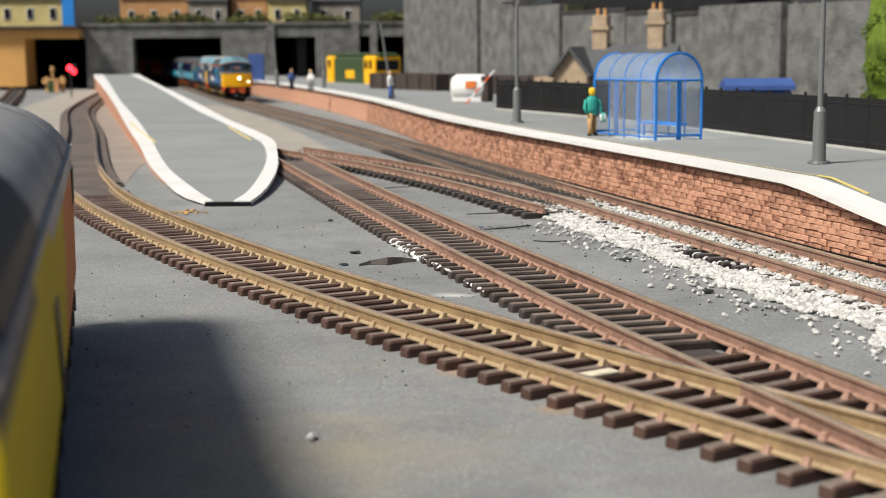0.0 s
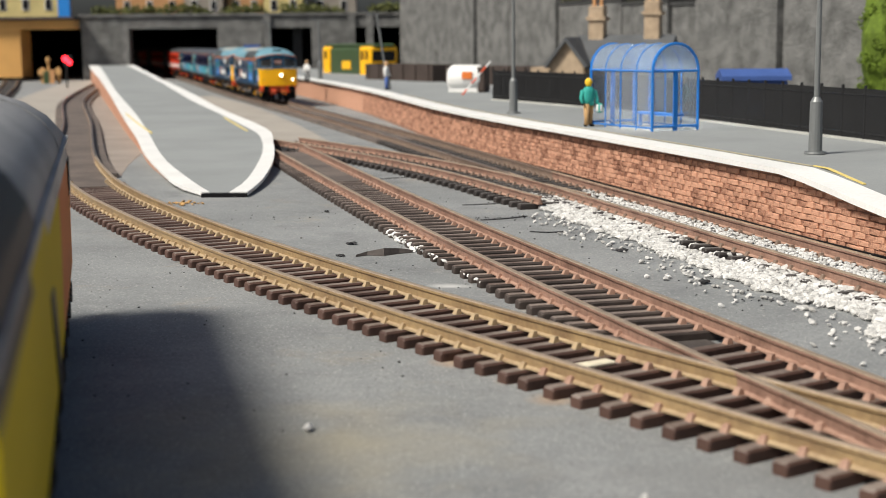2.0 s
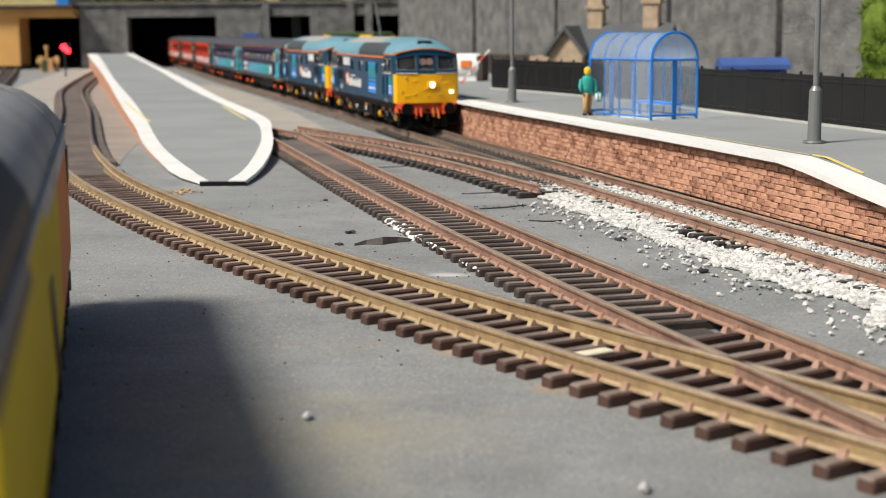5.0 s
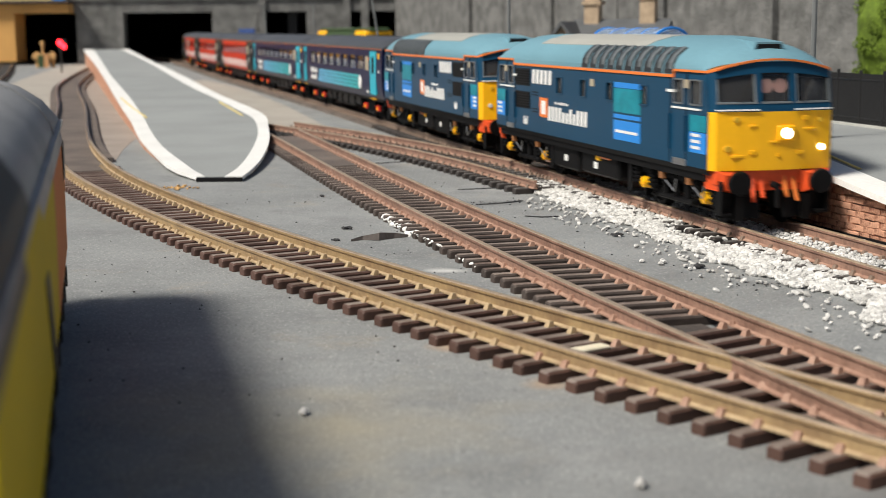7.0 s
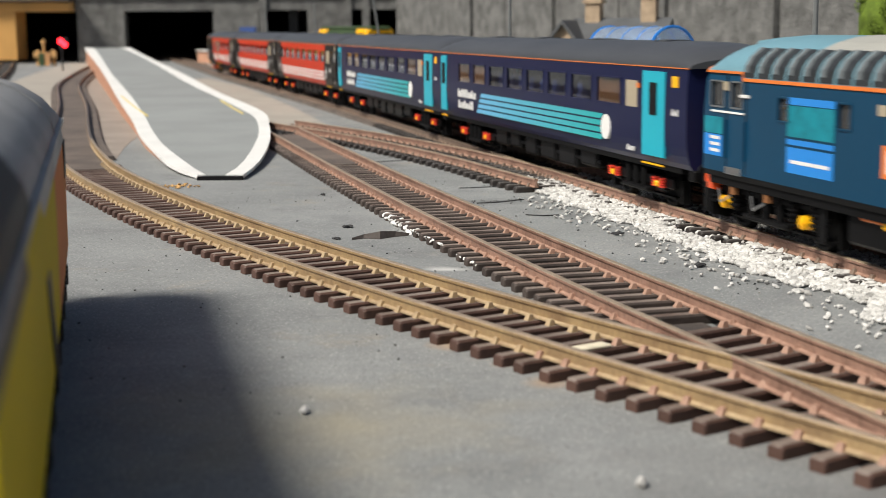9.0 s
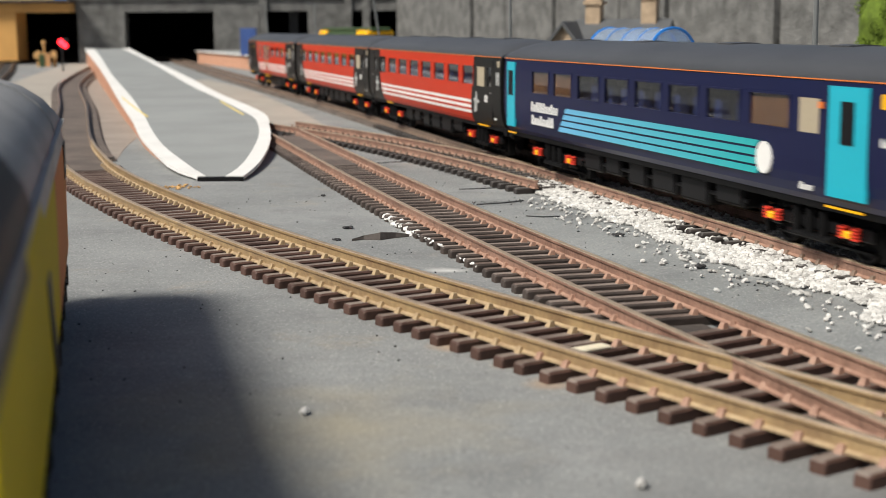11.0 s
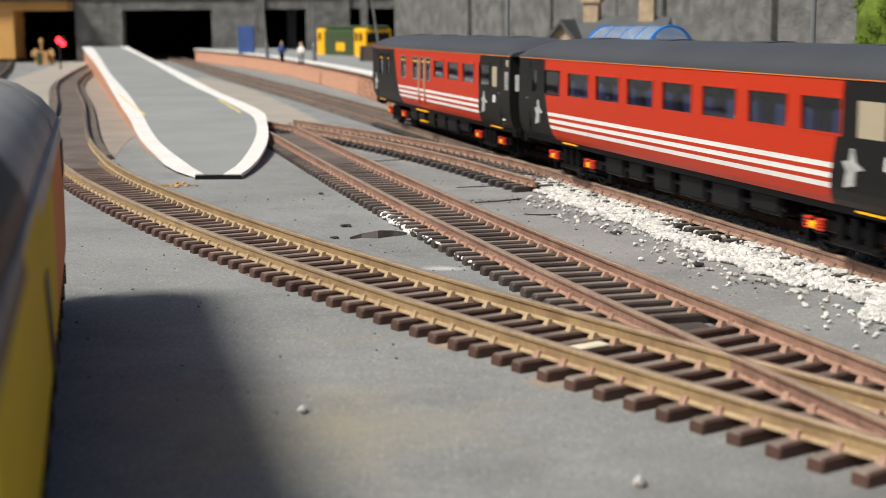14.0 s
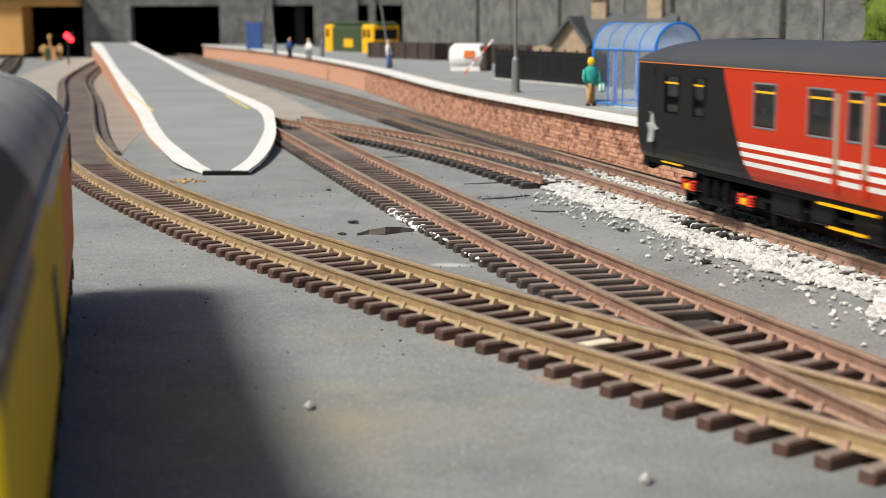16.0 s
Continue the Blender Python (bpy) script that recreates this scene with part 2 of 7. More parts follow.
TRACK_B = Path([(-0.0800, 0.72), (-0.0623, 0.65), (-0.0498, 0.60), (-0.0245, 0.50), (0.0018, 0.40), (0.0299, 0.30), (0.0481, 0.24), (0.0673, 0.18), (0.0775, 0.15), (0.105, 0.08), (0.17, -0.05), (0.28, -0.22)])
TRACK_C = Path([(-1.3, 5.2), (-0.95, 4.0), (-0.62, 2.95), (-0.43, 2.35), (-0.3501, 2.0505), (-0.2746, 1.7509), (-0.1877, 1.4214), (-0.1282, 1.2018), (-0.0748, 1.0021), (-0.0235, 0.8022), (0.0257, 0.6011), (0.0505, 0.5004), (0.0762, 0.4001), (0.1018, 0.3), (0.1143, 0.25), (0.165, 0.05), (0.285, -0.4), (0.62, -1.6), (0.8, -2.2)])
TRACK_E = Path([(-0.088, 0.78), (-0.0722, 0.75), (-0.0459, 0.70), (-0.0223, 0.65), (-0.0012, 0.60), (0.0173, 0.55), (0.0332, 0.50), (0.0415, 0.475)])
C0 = TRACK_C.s_at_y(0.0)


def sleeper_rings(y0, y1, w=0.00142, h=0.0020):
    """A moulded sleeper: worn top edges and rounded ends."""
    out = []
    for y, k, t in ((y0, 0.84, 0.84), (y0 + 0.0003, 0.96, 0.96), (y0 + 0.0008, 1.0, 1.0), (y1 - 0.0008, 1.0, 1.0), (y1 - 0.0003, 0.96, 0.96), (y1, 0.84, 0.84)):
        out.append([(-w * k, y, 0), (w * k, y, 0), (w * k, y, h * t * 0.80), (w * k * 0.76, y, h * t), (-w * k * 0.76, y, h * t), (-w * k, y, h * t * 0.80)])
    return out


def chairs(bm, ys, h=0.0020):
    """The small clips that hold the rails."""
    for r in ys:
        for d in (-0.0016, 0.0016):
            q = 1 if d > 0 else -1
            y = r + d
            loft(bm, [[(-x, y - a, h - 0.0002), (x, y - a, h - 0.0002), (x, y + a, h - 0.0002), (-x, y + a, h - 0.0002)] if k == 0 else [(-x, y - a - q * 0.0003, h + 0.0011), (x, y - a - q * 0.0003, h + 0.0011), (x, y + a - q * 0.0003, h + 0.0011), (-x, y + a - q * 0.0003, h + 0.0011)] for k, x, a in ((0, 0.00075, 0.0008), (1, 0.0005, 0.0004))], 2)


def sleeper_mesh(name, length, material, clip):
    bm = bmesh.new()
    h = 0.0020
    a = length / 2
    loft(bm, sleeper_rings(-a, a))
    chairs(bm, (-GAUGE / 2, GAUGE / 2))
    bmesh.ops.recalc_face_normals(bm, faces=bm.faces)
    me = bpy.data.meshes.new(name)
    bm.to_mesh(me)
    bm.free()
    me.materials.append(material)
    me.materials.append(M["dust_lit"] if material in (M["sleeper"], M["sleeper_grey"]) else M["dust_lit_dark"])
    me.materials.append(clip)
    # upward faces take the paler colour, as if lit from above
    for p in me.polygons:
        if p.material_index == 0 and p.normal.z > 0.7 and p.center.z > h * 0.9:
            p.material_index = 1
    return me


def rail(name, path, s0, s1, d, material, parent, top):
    prof = [(-0.00085, 0.0020), (0.00085, 0.0020), (0.00085, 0.0023), (0.00034, 0.0026), (0.00034, 0.0041), (0.00068, 0.0043), (0.00068, 0.0048), (0.0005, 0.0050), (-0.0005, 0.0050), (-0.00068, 0.0048), (-0.00068, 0.0043), (-0.00034, 0.0041), (-0.00034, 0.0026), (-0.00085, 0.0023)]
    rings = []
    for s in np.linspace(s0, s1, max(2, int((s1 - s0) / 0.008))):
        w = path.way(s)
        c = path.side(s, d)
        rings.append([(c.x + w.y * o, c.y - w.x * o, z) for o, z in prof])
    bm = bmesh.new()
    loft(bm, rings)
    bm.faces.ensure_lookup_table()
    for f in bm.faces:
        zs = [v.co.z for v in f.verts]
        if min(zs) > 0.0047:
            f.material_index = 1
        elif material != M["rail_old"] and 0.0019 < min(zs) < 0.0024 and max(zs) > 0.0022:
            f.material_index = 2
    return part(name, bm, [material, top, M["brass_foot"] if material == M["rail_brass"] else M["rail_foot"]], parent)


def track(path, s0, s1, material, rail_mat, label, skip=None, pitch=0.0076, sleepers=None, length=0.030, old=None):
    t = new("railway_track")
    tagged(t, label, "railway track", "tracks on the board")
    for d in (-GAUGE / 2 - 0.0008, GAUGE / 2 + 0.0008):
        a = s0 if old is None else path.s_at_y(old)
        if a > s0:
            rail("rail", path, s0, min(a, s1), d, M["rail_old"], t, M["rail_old_top"])
        if a < s1:
            rail("rail", path, a, s1, d, rail_mat, t, M["rail_top"])
    me = sleeper_mesh("sleeper", length, material, M["rail_old"] if material == M["sleeper_dark"] else M["brass_foot"] if rail_mat == M["rail_brass"] else M["rail_foot"])
    a, b = sleepers or (s0, s1)
    for s in np.arange(a, b, pitch):
        if skip and skip(s):
            continue
        ob = new("sleeper", me)
        ob.parent = t
        p, w = path.at(s), path.way(s)
        ob.matrix_local = Matrix.Translation((p.x, p.y, random.uniform(-0.0001, 0.0001))) @ Matrix.Rotation(math.atan2(w.y, w.x) + random.uniform(-0.02, 0.02), 4, "Z")
    return t


# ---- the board ----
def ground():
    bm = bmesh.new()
    box(bm, -3.0, 3.0, -3.0, 6.0, -0.02, 0.0)
    ob = part("ground", bm, M["board"])
    tagged(ob, "grey painted baseboard of a model railway", "ground", kind="structure")


ground()
track(TRACK_A, TRACK_A.s_at_y(2.3), TRACK_A.length, M["sleeper"], M["rail_brass"], "curved track with tarnished brassy rails on brown sleepers", sleepers=(TRACK_A.s_at_y(0.56), TRACK_A.s_at_y(0.236)), length=0.0288, old=0.66, pitch=0.0066)
track(TRACK_B, 0, TRACK_B.length, M["sleeper_grey"], M["rail_rust"], "straight track with rusty rails on brown sleepers", sleepers=(0.0, TRACK_B.s_at_y(0.256)), pitch=0.0069)


def turnout_timbers():
    """Long sleepers under both tracks where they run together."""
    t = new("turnout_timbers")
    tagged(t, "brown plastic turnout sleepers under two joining tracks", "railway track", "tracks on the board")
    s, far = TRACK_A.s_at_y(0.236) + 0.0038, TRACK_B.p
    while s < TRACK_A.s_at_y(0.10):
        p, w = TRACK_A.at(s), TRACK_A.way(s)
        n = Vector((-w.y, w.x))
        q = far - np.array(p)
        i = int(np.argmin(np.abs(q @ np.array(w))))
        reach = max(0.0, float(q[i] @ np.array(n))) + 0.0145
        bm = bmesh.new()
        loft(bm, sleeper_rings(-0.0144, reach))
        chairs(bm, (-GAUGE / 2, GAUGE / 2, reach - 0.0145 - GAUGE / 2, reach - 0.0145 + GAUGE / 2))
        bmesh.ops.recalc_face_normals(bm, faces=bm.faces)
        ob = part("sleeper", bm, [M["sleeper"], M["dust_lit"], M["rail_foot"]], t)
        # same painted light on the tops of the long sleepers
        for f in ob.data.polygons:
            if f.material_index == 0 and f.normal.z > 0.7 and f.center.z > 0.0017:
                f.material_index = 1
        ob.matrix_local = Matrix.Translation((p.x, p.y, 0)) @ Matrix.Rotation(math.atan2(w.y, w.x), 4, "Z")
        s += 0.0070


turnout_timbers()
track(TRACK_C, TRACK_C.s_at_y(2.6), TRACK_C.s_at_y(-1.0), M["sleeper_dark"], M["rail_rust"], "main line track partly laid in white stone ballast", sleepers=(TRACK_C.s_at_y(1.0), TRACK_C.s_at_y(0.0)), old=0.56)
track(TRACK_E, 0, TRACK_E.length, M["sleeper_dark"], M["rail_rust"], "short crossover track with black sleepers")

# ---- rolling stock ----
MM = 0.001
M.update({
    "orange": mat("orange_line", (0.75, 0.2, 0.04), 0.45, vary=0.08, bump=0.0),
    "bufferred": mat("buffer_beam_red", (0.75, 0.09, 0.02), 0.45, vary=0.12, bump=0.02),
    "cyan": mat("turquoise_paint", (0.02, 0.42, 0.55), 0.35, vary=0.06, bump=0.0),
    "brightblue": mat("bright_blue_panel", (0.03, 0.25, 0.72), 0.4, vary=0.06, bump=0.0),
    "teal": mat("teal_panel", (0.01, 0.23, 0.30), 0.4, vary=0.35, scale=260, bump=0.0),
    "decal": mat("white_decal", (0.80, 0.80, 0.78), 0.5, vary=0.1, bump=0.0),
    "beige": mat("cream_panel", (0.42, 0.36, 0.26), 0.5, vary=0.1, bump=0.0),
    "springred": mat("red_spring_paint", (0.62, 0.045, 0.025), 0.5, vary=0.15, bump=0.0),
    "seatblue": mat("blue_seat", (0.03, 0.055, 0.20), 0.7, vary=0.2, bump=0.0),
    "interior": mat("brown_interior", (0.2, 0.11, 0.06), 0.7, vary=0.2, bump=0.0),
    "chassis": mat("black_chassis", (0.006, 0.006, 0.0065), 0.55, vary=0.4, scale=80, bump=0.1, spec=0.12),
    "metal": mat("bright_metal", (0.5, 0.5, 0.5), 0.35, 0.9, vary=0.2, bump=0.0),
    "rooftop": mat("weathered_roof_panel", (0.36, 0.36, 0.33), 0.6, vary=0.12, scale=40, bump=0.03),
    "blind": mat("brown_blind", (0.30, 0.15, 0.06), 0.7, vary=0.3, scale=120, bump=0.0),
    "silver": mat("silver_transfer", (0.52, 0.53, 0.52), 0.4, 0.3, vary=0.4, scale=500, bump=0.0),
    "lamp": mat("lit_lamp", (1.0, 0.9, 0.7), 0.4, emit=6.0, bump=0.0, vary=0.0),
    "code": mat("lit_headcode", (0.9, 0.5, 0.42), 0.4, emit=0.4, bump=0.0, vary=0.0),
})


def glass(name, tint, rough=0.03, through=1.0):
    m = bpy.data.materials.new(name)
    m.use_nodes = True
    b = m.node_tree.nodes["Principled BSDF"]
    b.inputs["Base Color"].default_value = (*tint, 1)
    b.inputs["Roughness"].default_value = rough
    b.inputs["Transmission Weight"].default_value = through
    b.inputs["IOR"].default_value = 1.4
    return m


M["glass"] = glass("coach_glass", (0.30, 0.30, 0.32), 0.02, 0.995)
M["cabglass"] = glass("cab_glass", (0.34, 0.34, 0.34), 0.05, 0.93)
M["pane"] = glass("clear_plastic", (0.85, 0.9, 0.95), 0.06, 0.95)


def grid(bm, cols, rows, at, colour, holes, depth):
    """A wall of cells with real openings. cols, rows: breaks; at(c, r, d): the point, d metres inward; colour(c, r): the slot;
    holes: sets of cells (c, r) left open, with reveals."""
    cache = {}

    def v(c, r, d=0.0):
        k = (c, r, d)
        if k not in cache:
            cache[k] = bm.verts.new(at(cols[c], rows[r], d))
        return cache[k]

    for c in range(len(cols) - 1):
        for r in range(len(rows) - 1):
            if (c, r) in holes:
                for (c0, r0, c1, r1), nb in (((c, r, c + 1, r), (c, r - 1)), ((c, r + 1, c + 1, r + 1), (c, r + 1)), ((c, r, c, r + 1), (c - 1, r)), ((c + 1, r, c + 1, r + 1), (c + 1, r))):
                    if nb in holes:
                        continue
                    f = bm.faces.new((v(c0, r0), v(c1, r1), v(c1, r1, depth), v(c0, r0, depth)))
                    f.material_index = colour(c, r, True)
            else:
                bm.faces.new((v(c, r), v(c + 1, r), v(c + 1, r + 1), v(c, r + 1))).material_index = colour(c, r, False)


COACH_ROOF = [(17.4, 39.8), (17.35, 40.7), (17.0, 41.8), (15.9, 43.0), (12.8, 44.6), (8.4, 45.8), (4, 46.4), (0, 46.6)]
LOCO_ROOF = [(17.5, 39.6), (17.3, 41.3), (16.0, 43.4), (13.4, 45.5), (9.8, 47.1), (5, 48.3), (0, 48.7)]


def arch(half):
    return half + [(-y, z) for y, z in half[-2::-1]]


def roof_mesh(half, xs, squash, base, bend=None):
    """xs: stations; squash(x): share of the rise that is left there."""
    bm = bmesh.new()
    rings = []
    for x in xs:
        k = squash(x)
        rings.append([((x + (bend(x, y) if bend else 0)) * MM, y * MM, (base + (z - base) * k) * MM) for y, z in arch(half)])
    loft(bm, rings, caps=False, closed=False)
    for r in (rings[0], rings[-1]):
        bm.faces.new([bm.verts.new(p) for p in r])
    bmesh.ops.recalc_face_normals(bm, faces=bm.faces)
    return bm


def roof_patch(half, x0, x1, i0, i1, off):
    """A thin plate that lies on the roof, between two points of its profile."""
    pr = arch(half)[i0:i1 + 1]
    bm = bmesh.new()
    rings = []
    for x in (x0, x1):
        up = [(x * MM, y * (1 + off / 20) * MM, (z + off) * MM) for y, z in pr]
        dn = [(x * MM, y * MM, (z - 0.4) * MM) for y, z in pr[::-1]]
        rings.append(up + dn)
    loft(bm, rings)
    bmesh.ops.recalc_face_normals(bm, faces=bm.faces)
    return bm


def plate(x0, x1, z0, z1, y, sgn, proud=0.15, slant=0.0):
    """A thin panel on the side of a vehicle (mm)."""
    bm = bmesh.new()
    a, b = sgn * (y - 0.3), sgn * (y + proud)
    pts = [(x0, z0), (x1, z0), (x1 + slant, z1), (x0 + slant, z1)]
    loft(bm, [[(x * MM, yy * MM, z * MM) for x, z in pts] for yy in (a, b)])
    bmesh.ops.recalc_face_normals(bm, faces=bm.faces)
    return bm


def bars(x0, x1, z0, z1, n, y, sgn, seed, slant=0.4):
    """Lettering that cannot be read, as a row of upright bars."""
    rnd = random.Random(seed)
    bm = bmesh.new()
    w = (x1 - x0) / n
    for i in range(n):
        h = z1 if i == 0 or rnd.random() > 0.35 else z0 + (z1 - z0) * 0.72
        a, b = x0 + i * w + w * 0.12, x0 + (i + 1) * w - w * 0.22
        pts = [(a, z0), (b, z0), (b + slant, h), (a + slant, h)]
        loft(bm, [[(x * MM, sgn * yy * MM, z * MM) for x, z in pts] for yy in (y - 0.3, y + 0.18)])
    bmesh.ops.recalc_face_normals(bm, faces=bm.faces)
    return bm


def wheel_mesh(r, n=20):
    bm = bmesh.new()
    prof = [(r + 0.7, 0.0), (r + 0.7, 0.5), (r, 0.8), (r - 0.1, 2.3), (r - 0.9, 2.3), (r - 1.3, 1.9), (2.0, 1.6), (1.4, 2.3)]
    rings = [[(q * MM * math.cos(2 * math.pi * i / n), -d * MM, q * MM * math.sin(2 * math.pi * i / n)) for i in range(n)] for q, d in prof]
    loft(bm, rings)
    bmesh.ops.recalc_face_normals(bm, faces=bm.faces)
    me = bpy.data.meshes.new("wheel")
    bm.to_mesh(me)
    bm.free()
    me.materials.append(M["chassis"])
    return me


def spring_mesh():
    """A red coil spring, as turned rings in one piece."""
    bm = bmesh.new()
    prof = []
    for k in range(4):
        prof += [(0.85, 0.72 * k), (1.2, 0.72 * k + 0.12), (1.2, 0.72 * k + 0.45), (0.85, 0.72 * k + 0.58)]
    loft(bm, [[(q * MM * math.cos(math.pi * i / 5), q * MM * math.sin(math.pi * i / 5), z * MM) for i in range(10)] for q, z in prof])
    bmesh.ops.recalc_face_normals(bm, faces=bm.faces)
    me = bpy.data.meshes.new("spring")
    bm.to_mesh(me)
    bm.free()
    me.materials.append(M["springred"])
    return me


SPRING = [spring_mesh()]


def bogie(parent, xc, half, r, box_mats, heavy):
    """A bogie with its frame, wheels and axle boxes."""
    bm = bmesh.new()
    for s in (-1, 1):
        y0, y1 = sorted((s * 11.2, s * 13.0))
        zt = 11.0 if heavy else 8.6
        box(bm, (xc - half - 8) * MM, (xc + half + 8) * MM, y0 * MM, y1 * MM, (zt - 3.0) * MM, zt * MM, 0, 0.0004)
        for dx in (-half, half):
            box(bm, (xc + dx - 2.6) * MM, (xc + dx + 2.6) * MM, y0 * MM, y1 * MM, 4.6 * MM, (zt - 2.5) * MM, 0, 0.0004)
        for dx in (-half * 0.35, 0, half * 0.35):
            tube(bm, ((xc + dx) * MM, s * 13.4 * MM, 4.6 * MM), ((xc + dx) * MM, s * 13.4 * MM, 10.4 * MM), 0.0012, n=8)
        if heavy:
            for dx in (-half - 5.4, -half + 5.4, half - 5.4, half + 5.4):
                tube(bm, ((xc + dx) * MM, s * 13.6 * MM, 6.0 * MM), ((xc + dx) * MM, s * 13.6 * MM, 11.6 * MM), 0.0016, n=10)
                for k in range(4):
                    tube(bm, ((xc + dx) * MM, s * 13.6 * MM, (6.4 + 1.2 * k) * MM), ((xc + dx) * MM, s * 13.6 * MM, (6.9 + 1.2 * k) * MM), 0.0021, n=10)
            for dx in (-half - 9.5, half + 9.5):
                box(bm, (xc + dx - 1.6) * MM, (xc + dx + 1.6) * MM, *sorted((s * 12.2 * MM, s * 15.4 * MM)), 3.2 * MM, 3.8 * MM)
                box(bm, (xc + dx - 1.6) * MM, (xc + dx + 1.6) * MM, *sorted((s * 14.9 * MM, s * 15.3 * MM)), 3.5 * MM, 12.0 * MM)
            box(bm, (xc - half - 7) * MM, (xc + half + 7) * MM, *sorted((s * 13.0 * MM, s * 14.0 * MM)), 9.4 * MM, 10.6 * MM)
        box(bm, (xc - half - 4) * MM, (xc + half + 4) * MM, *sorted((s * 9.0 * MM, s * 10.6 * MM)), 2.4 * MM, 3.0 * MM)
        box(bm, (xc - half * 0.55) * MM, (xc + half * 0.55) * MM, *sorted((s * 11.4 * MM, s * 14.4 * MM)), 3.6 * MM, 4.9 * MM, 0, 0.0003)
        for dx in (-half - 9, half + 9):
            box(bm, (xc + dx - 0.6) * MM, (xc + dx + 0.6) * MM, *sorted((s * 8.0 * MM, s * 10.6 * MM)), 1.5 * MM, 8 * MM)
    box(bm, (xc - 5) * MM, (xc + 5) * MM, -12 * MM, 12 * MM, 6 * MM, 10.5 * MM)
    b = part("bogie", bm, M["chassis"], parent)
    me = wheel_mesh(r)
    spring = SPRING[0]
    for dx in (-half, half):
        for s in (-1, 1):
            w = new("wheel", me)
            w.parent = b
            w.matrix_local = Matrix.Translation(((xc + dx) * MM, -s * -7.2 * MM, (r + 0.05) * MM)) @ Matrix.Rotation(0 if s < 0 else math.pi, 4, "Z")
            bm = bmesh.new()
            if heavy:
                tube(bm, ((xc + dx) * MM, s * 12.8 * MM, 6.7 * MM), ((xc + dx) * MM, s * 15.2 * MM, 6.7 * MM), 0.0018, 0.0016, 12, 0)
                tube(bm, ((xc + dx) * MM, s * 15.2 * MM, 6.7 * MM), ((xc + dx) * MM, s * 15.6 * MM, 6.7 * MM), 0.0010, 0.0009, 10, 0)
            else:
                y0, y1 = sorted((s * 12.8, s * 15.0))
                for q in (-2.6, 2.6):
                    k = new("spring", spring)
                    k.parent = b
                    k.matrix_local = Matrix.Translation(((xc + dx + q) * MM, s * 13.7 * MM, 5.7 * MM))
                y0, y1 = sorted((s * 12.8, s * 14.9))
                box(bm, (xc + dx - 1.2) * MM, (xc + dx + 1.2) * MM, y0 * MM, y1 * MM, 5.9 * MM, 7.5 * MM, 0, 0.0003)
            part("axle_box", bm, box_mats, b, "yellow axle box")
    return b


def buffer(parent, x, s, sgn, z=11.7):
    bm = bmesh.new()
    tube(bm, (x * MM, s * 11.4 * MM, z * MM), ((x + sgn * 4.5) * MM, s * 11.4 * MM, z * MM), 0.0017, 0.0013, 12)
    tube(bm, ((x + sgn * 4.5) * MM, s * 11.4 * MM, z * MM), ((x + sgn * 5.6) * MM, s * 11.4 * MM, z * MM), 0.0032, 0.0030, 16)
    part("buffer", bm, M["chassis"], parent)


def side_y(z):
    """Half width of a coach side at a height, in mm."""
    return float(np.interp(z, [12.5, 14.2, 16.4, 18.6, 23, 30, 36, 40], [15.3, 16.3, 17.0, 17.4, 17.7, 17.7, 17.5, 17.2]))


def fade_mat():
    """Stripe paint that runs from pale blue to turquoise along the coach."""
    m = mat("fading_stripe_paint", (0.16, 0.5, 0.74), 0.4, vary=0.08, scale=10, bump=0.0)
    nt = m.node_tree
    co = nt.nodes.new("ShaderNodeTexCoord")
    ax = nt.nodes.new("ShaderNodeSeparateXYZ")
    nt.links.new(co.outputs["Object"], ax.inputs[0])
    r = nt.nodes.new("ShaderNodeMapRange")
    r.inputs["From Min"].default_value, r.inputs["From Max"].default_value = -0.07, 0.07
    nt.links.new(ax.outputs["X"], r.inputs["Value"])
    mix = nt.nodes.new("ShaderNodeMix")
    mix.data_type = "RGBA"
    mix.inputs[6].default_value, mix.inputs[7].default_value = (0.15, 0.44, 0.70, 1), (0.03, 0.40, 0.42, 1)
    nt.links.new(r.outputs[0], mix.inputs["Factor"])
    nt.links.new(mix.outputs[2], nt.nodes["Principled BSDF"].inputs["Base Color"])
    return m


M["stripefade"] = fade_mat()


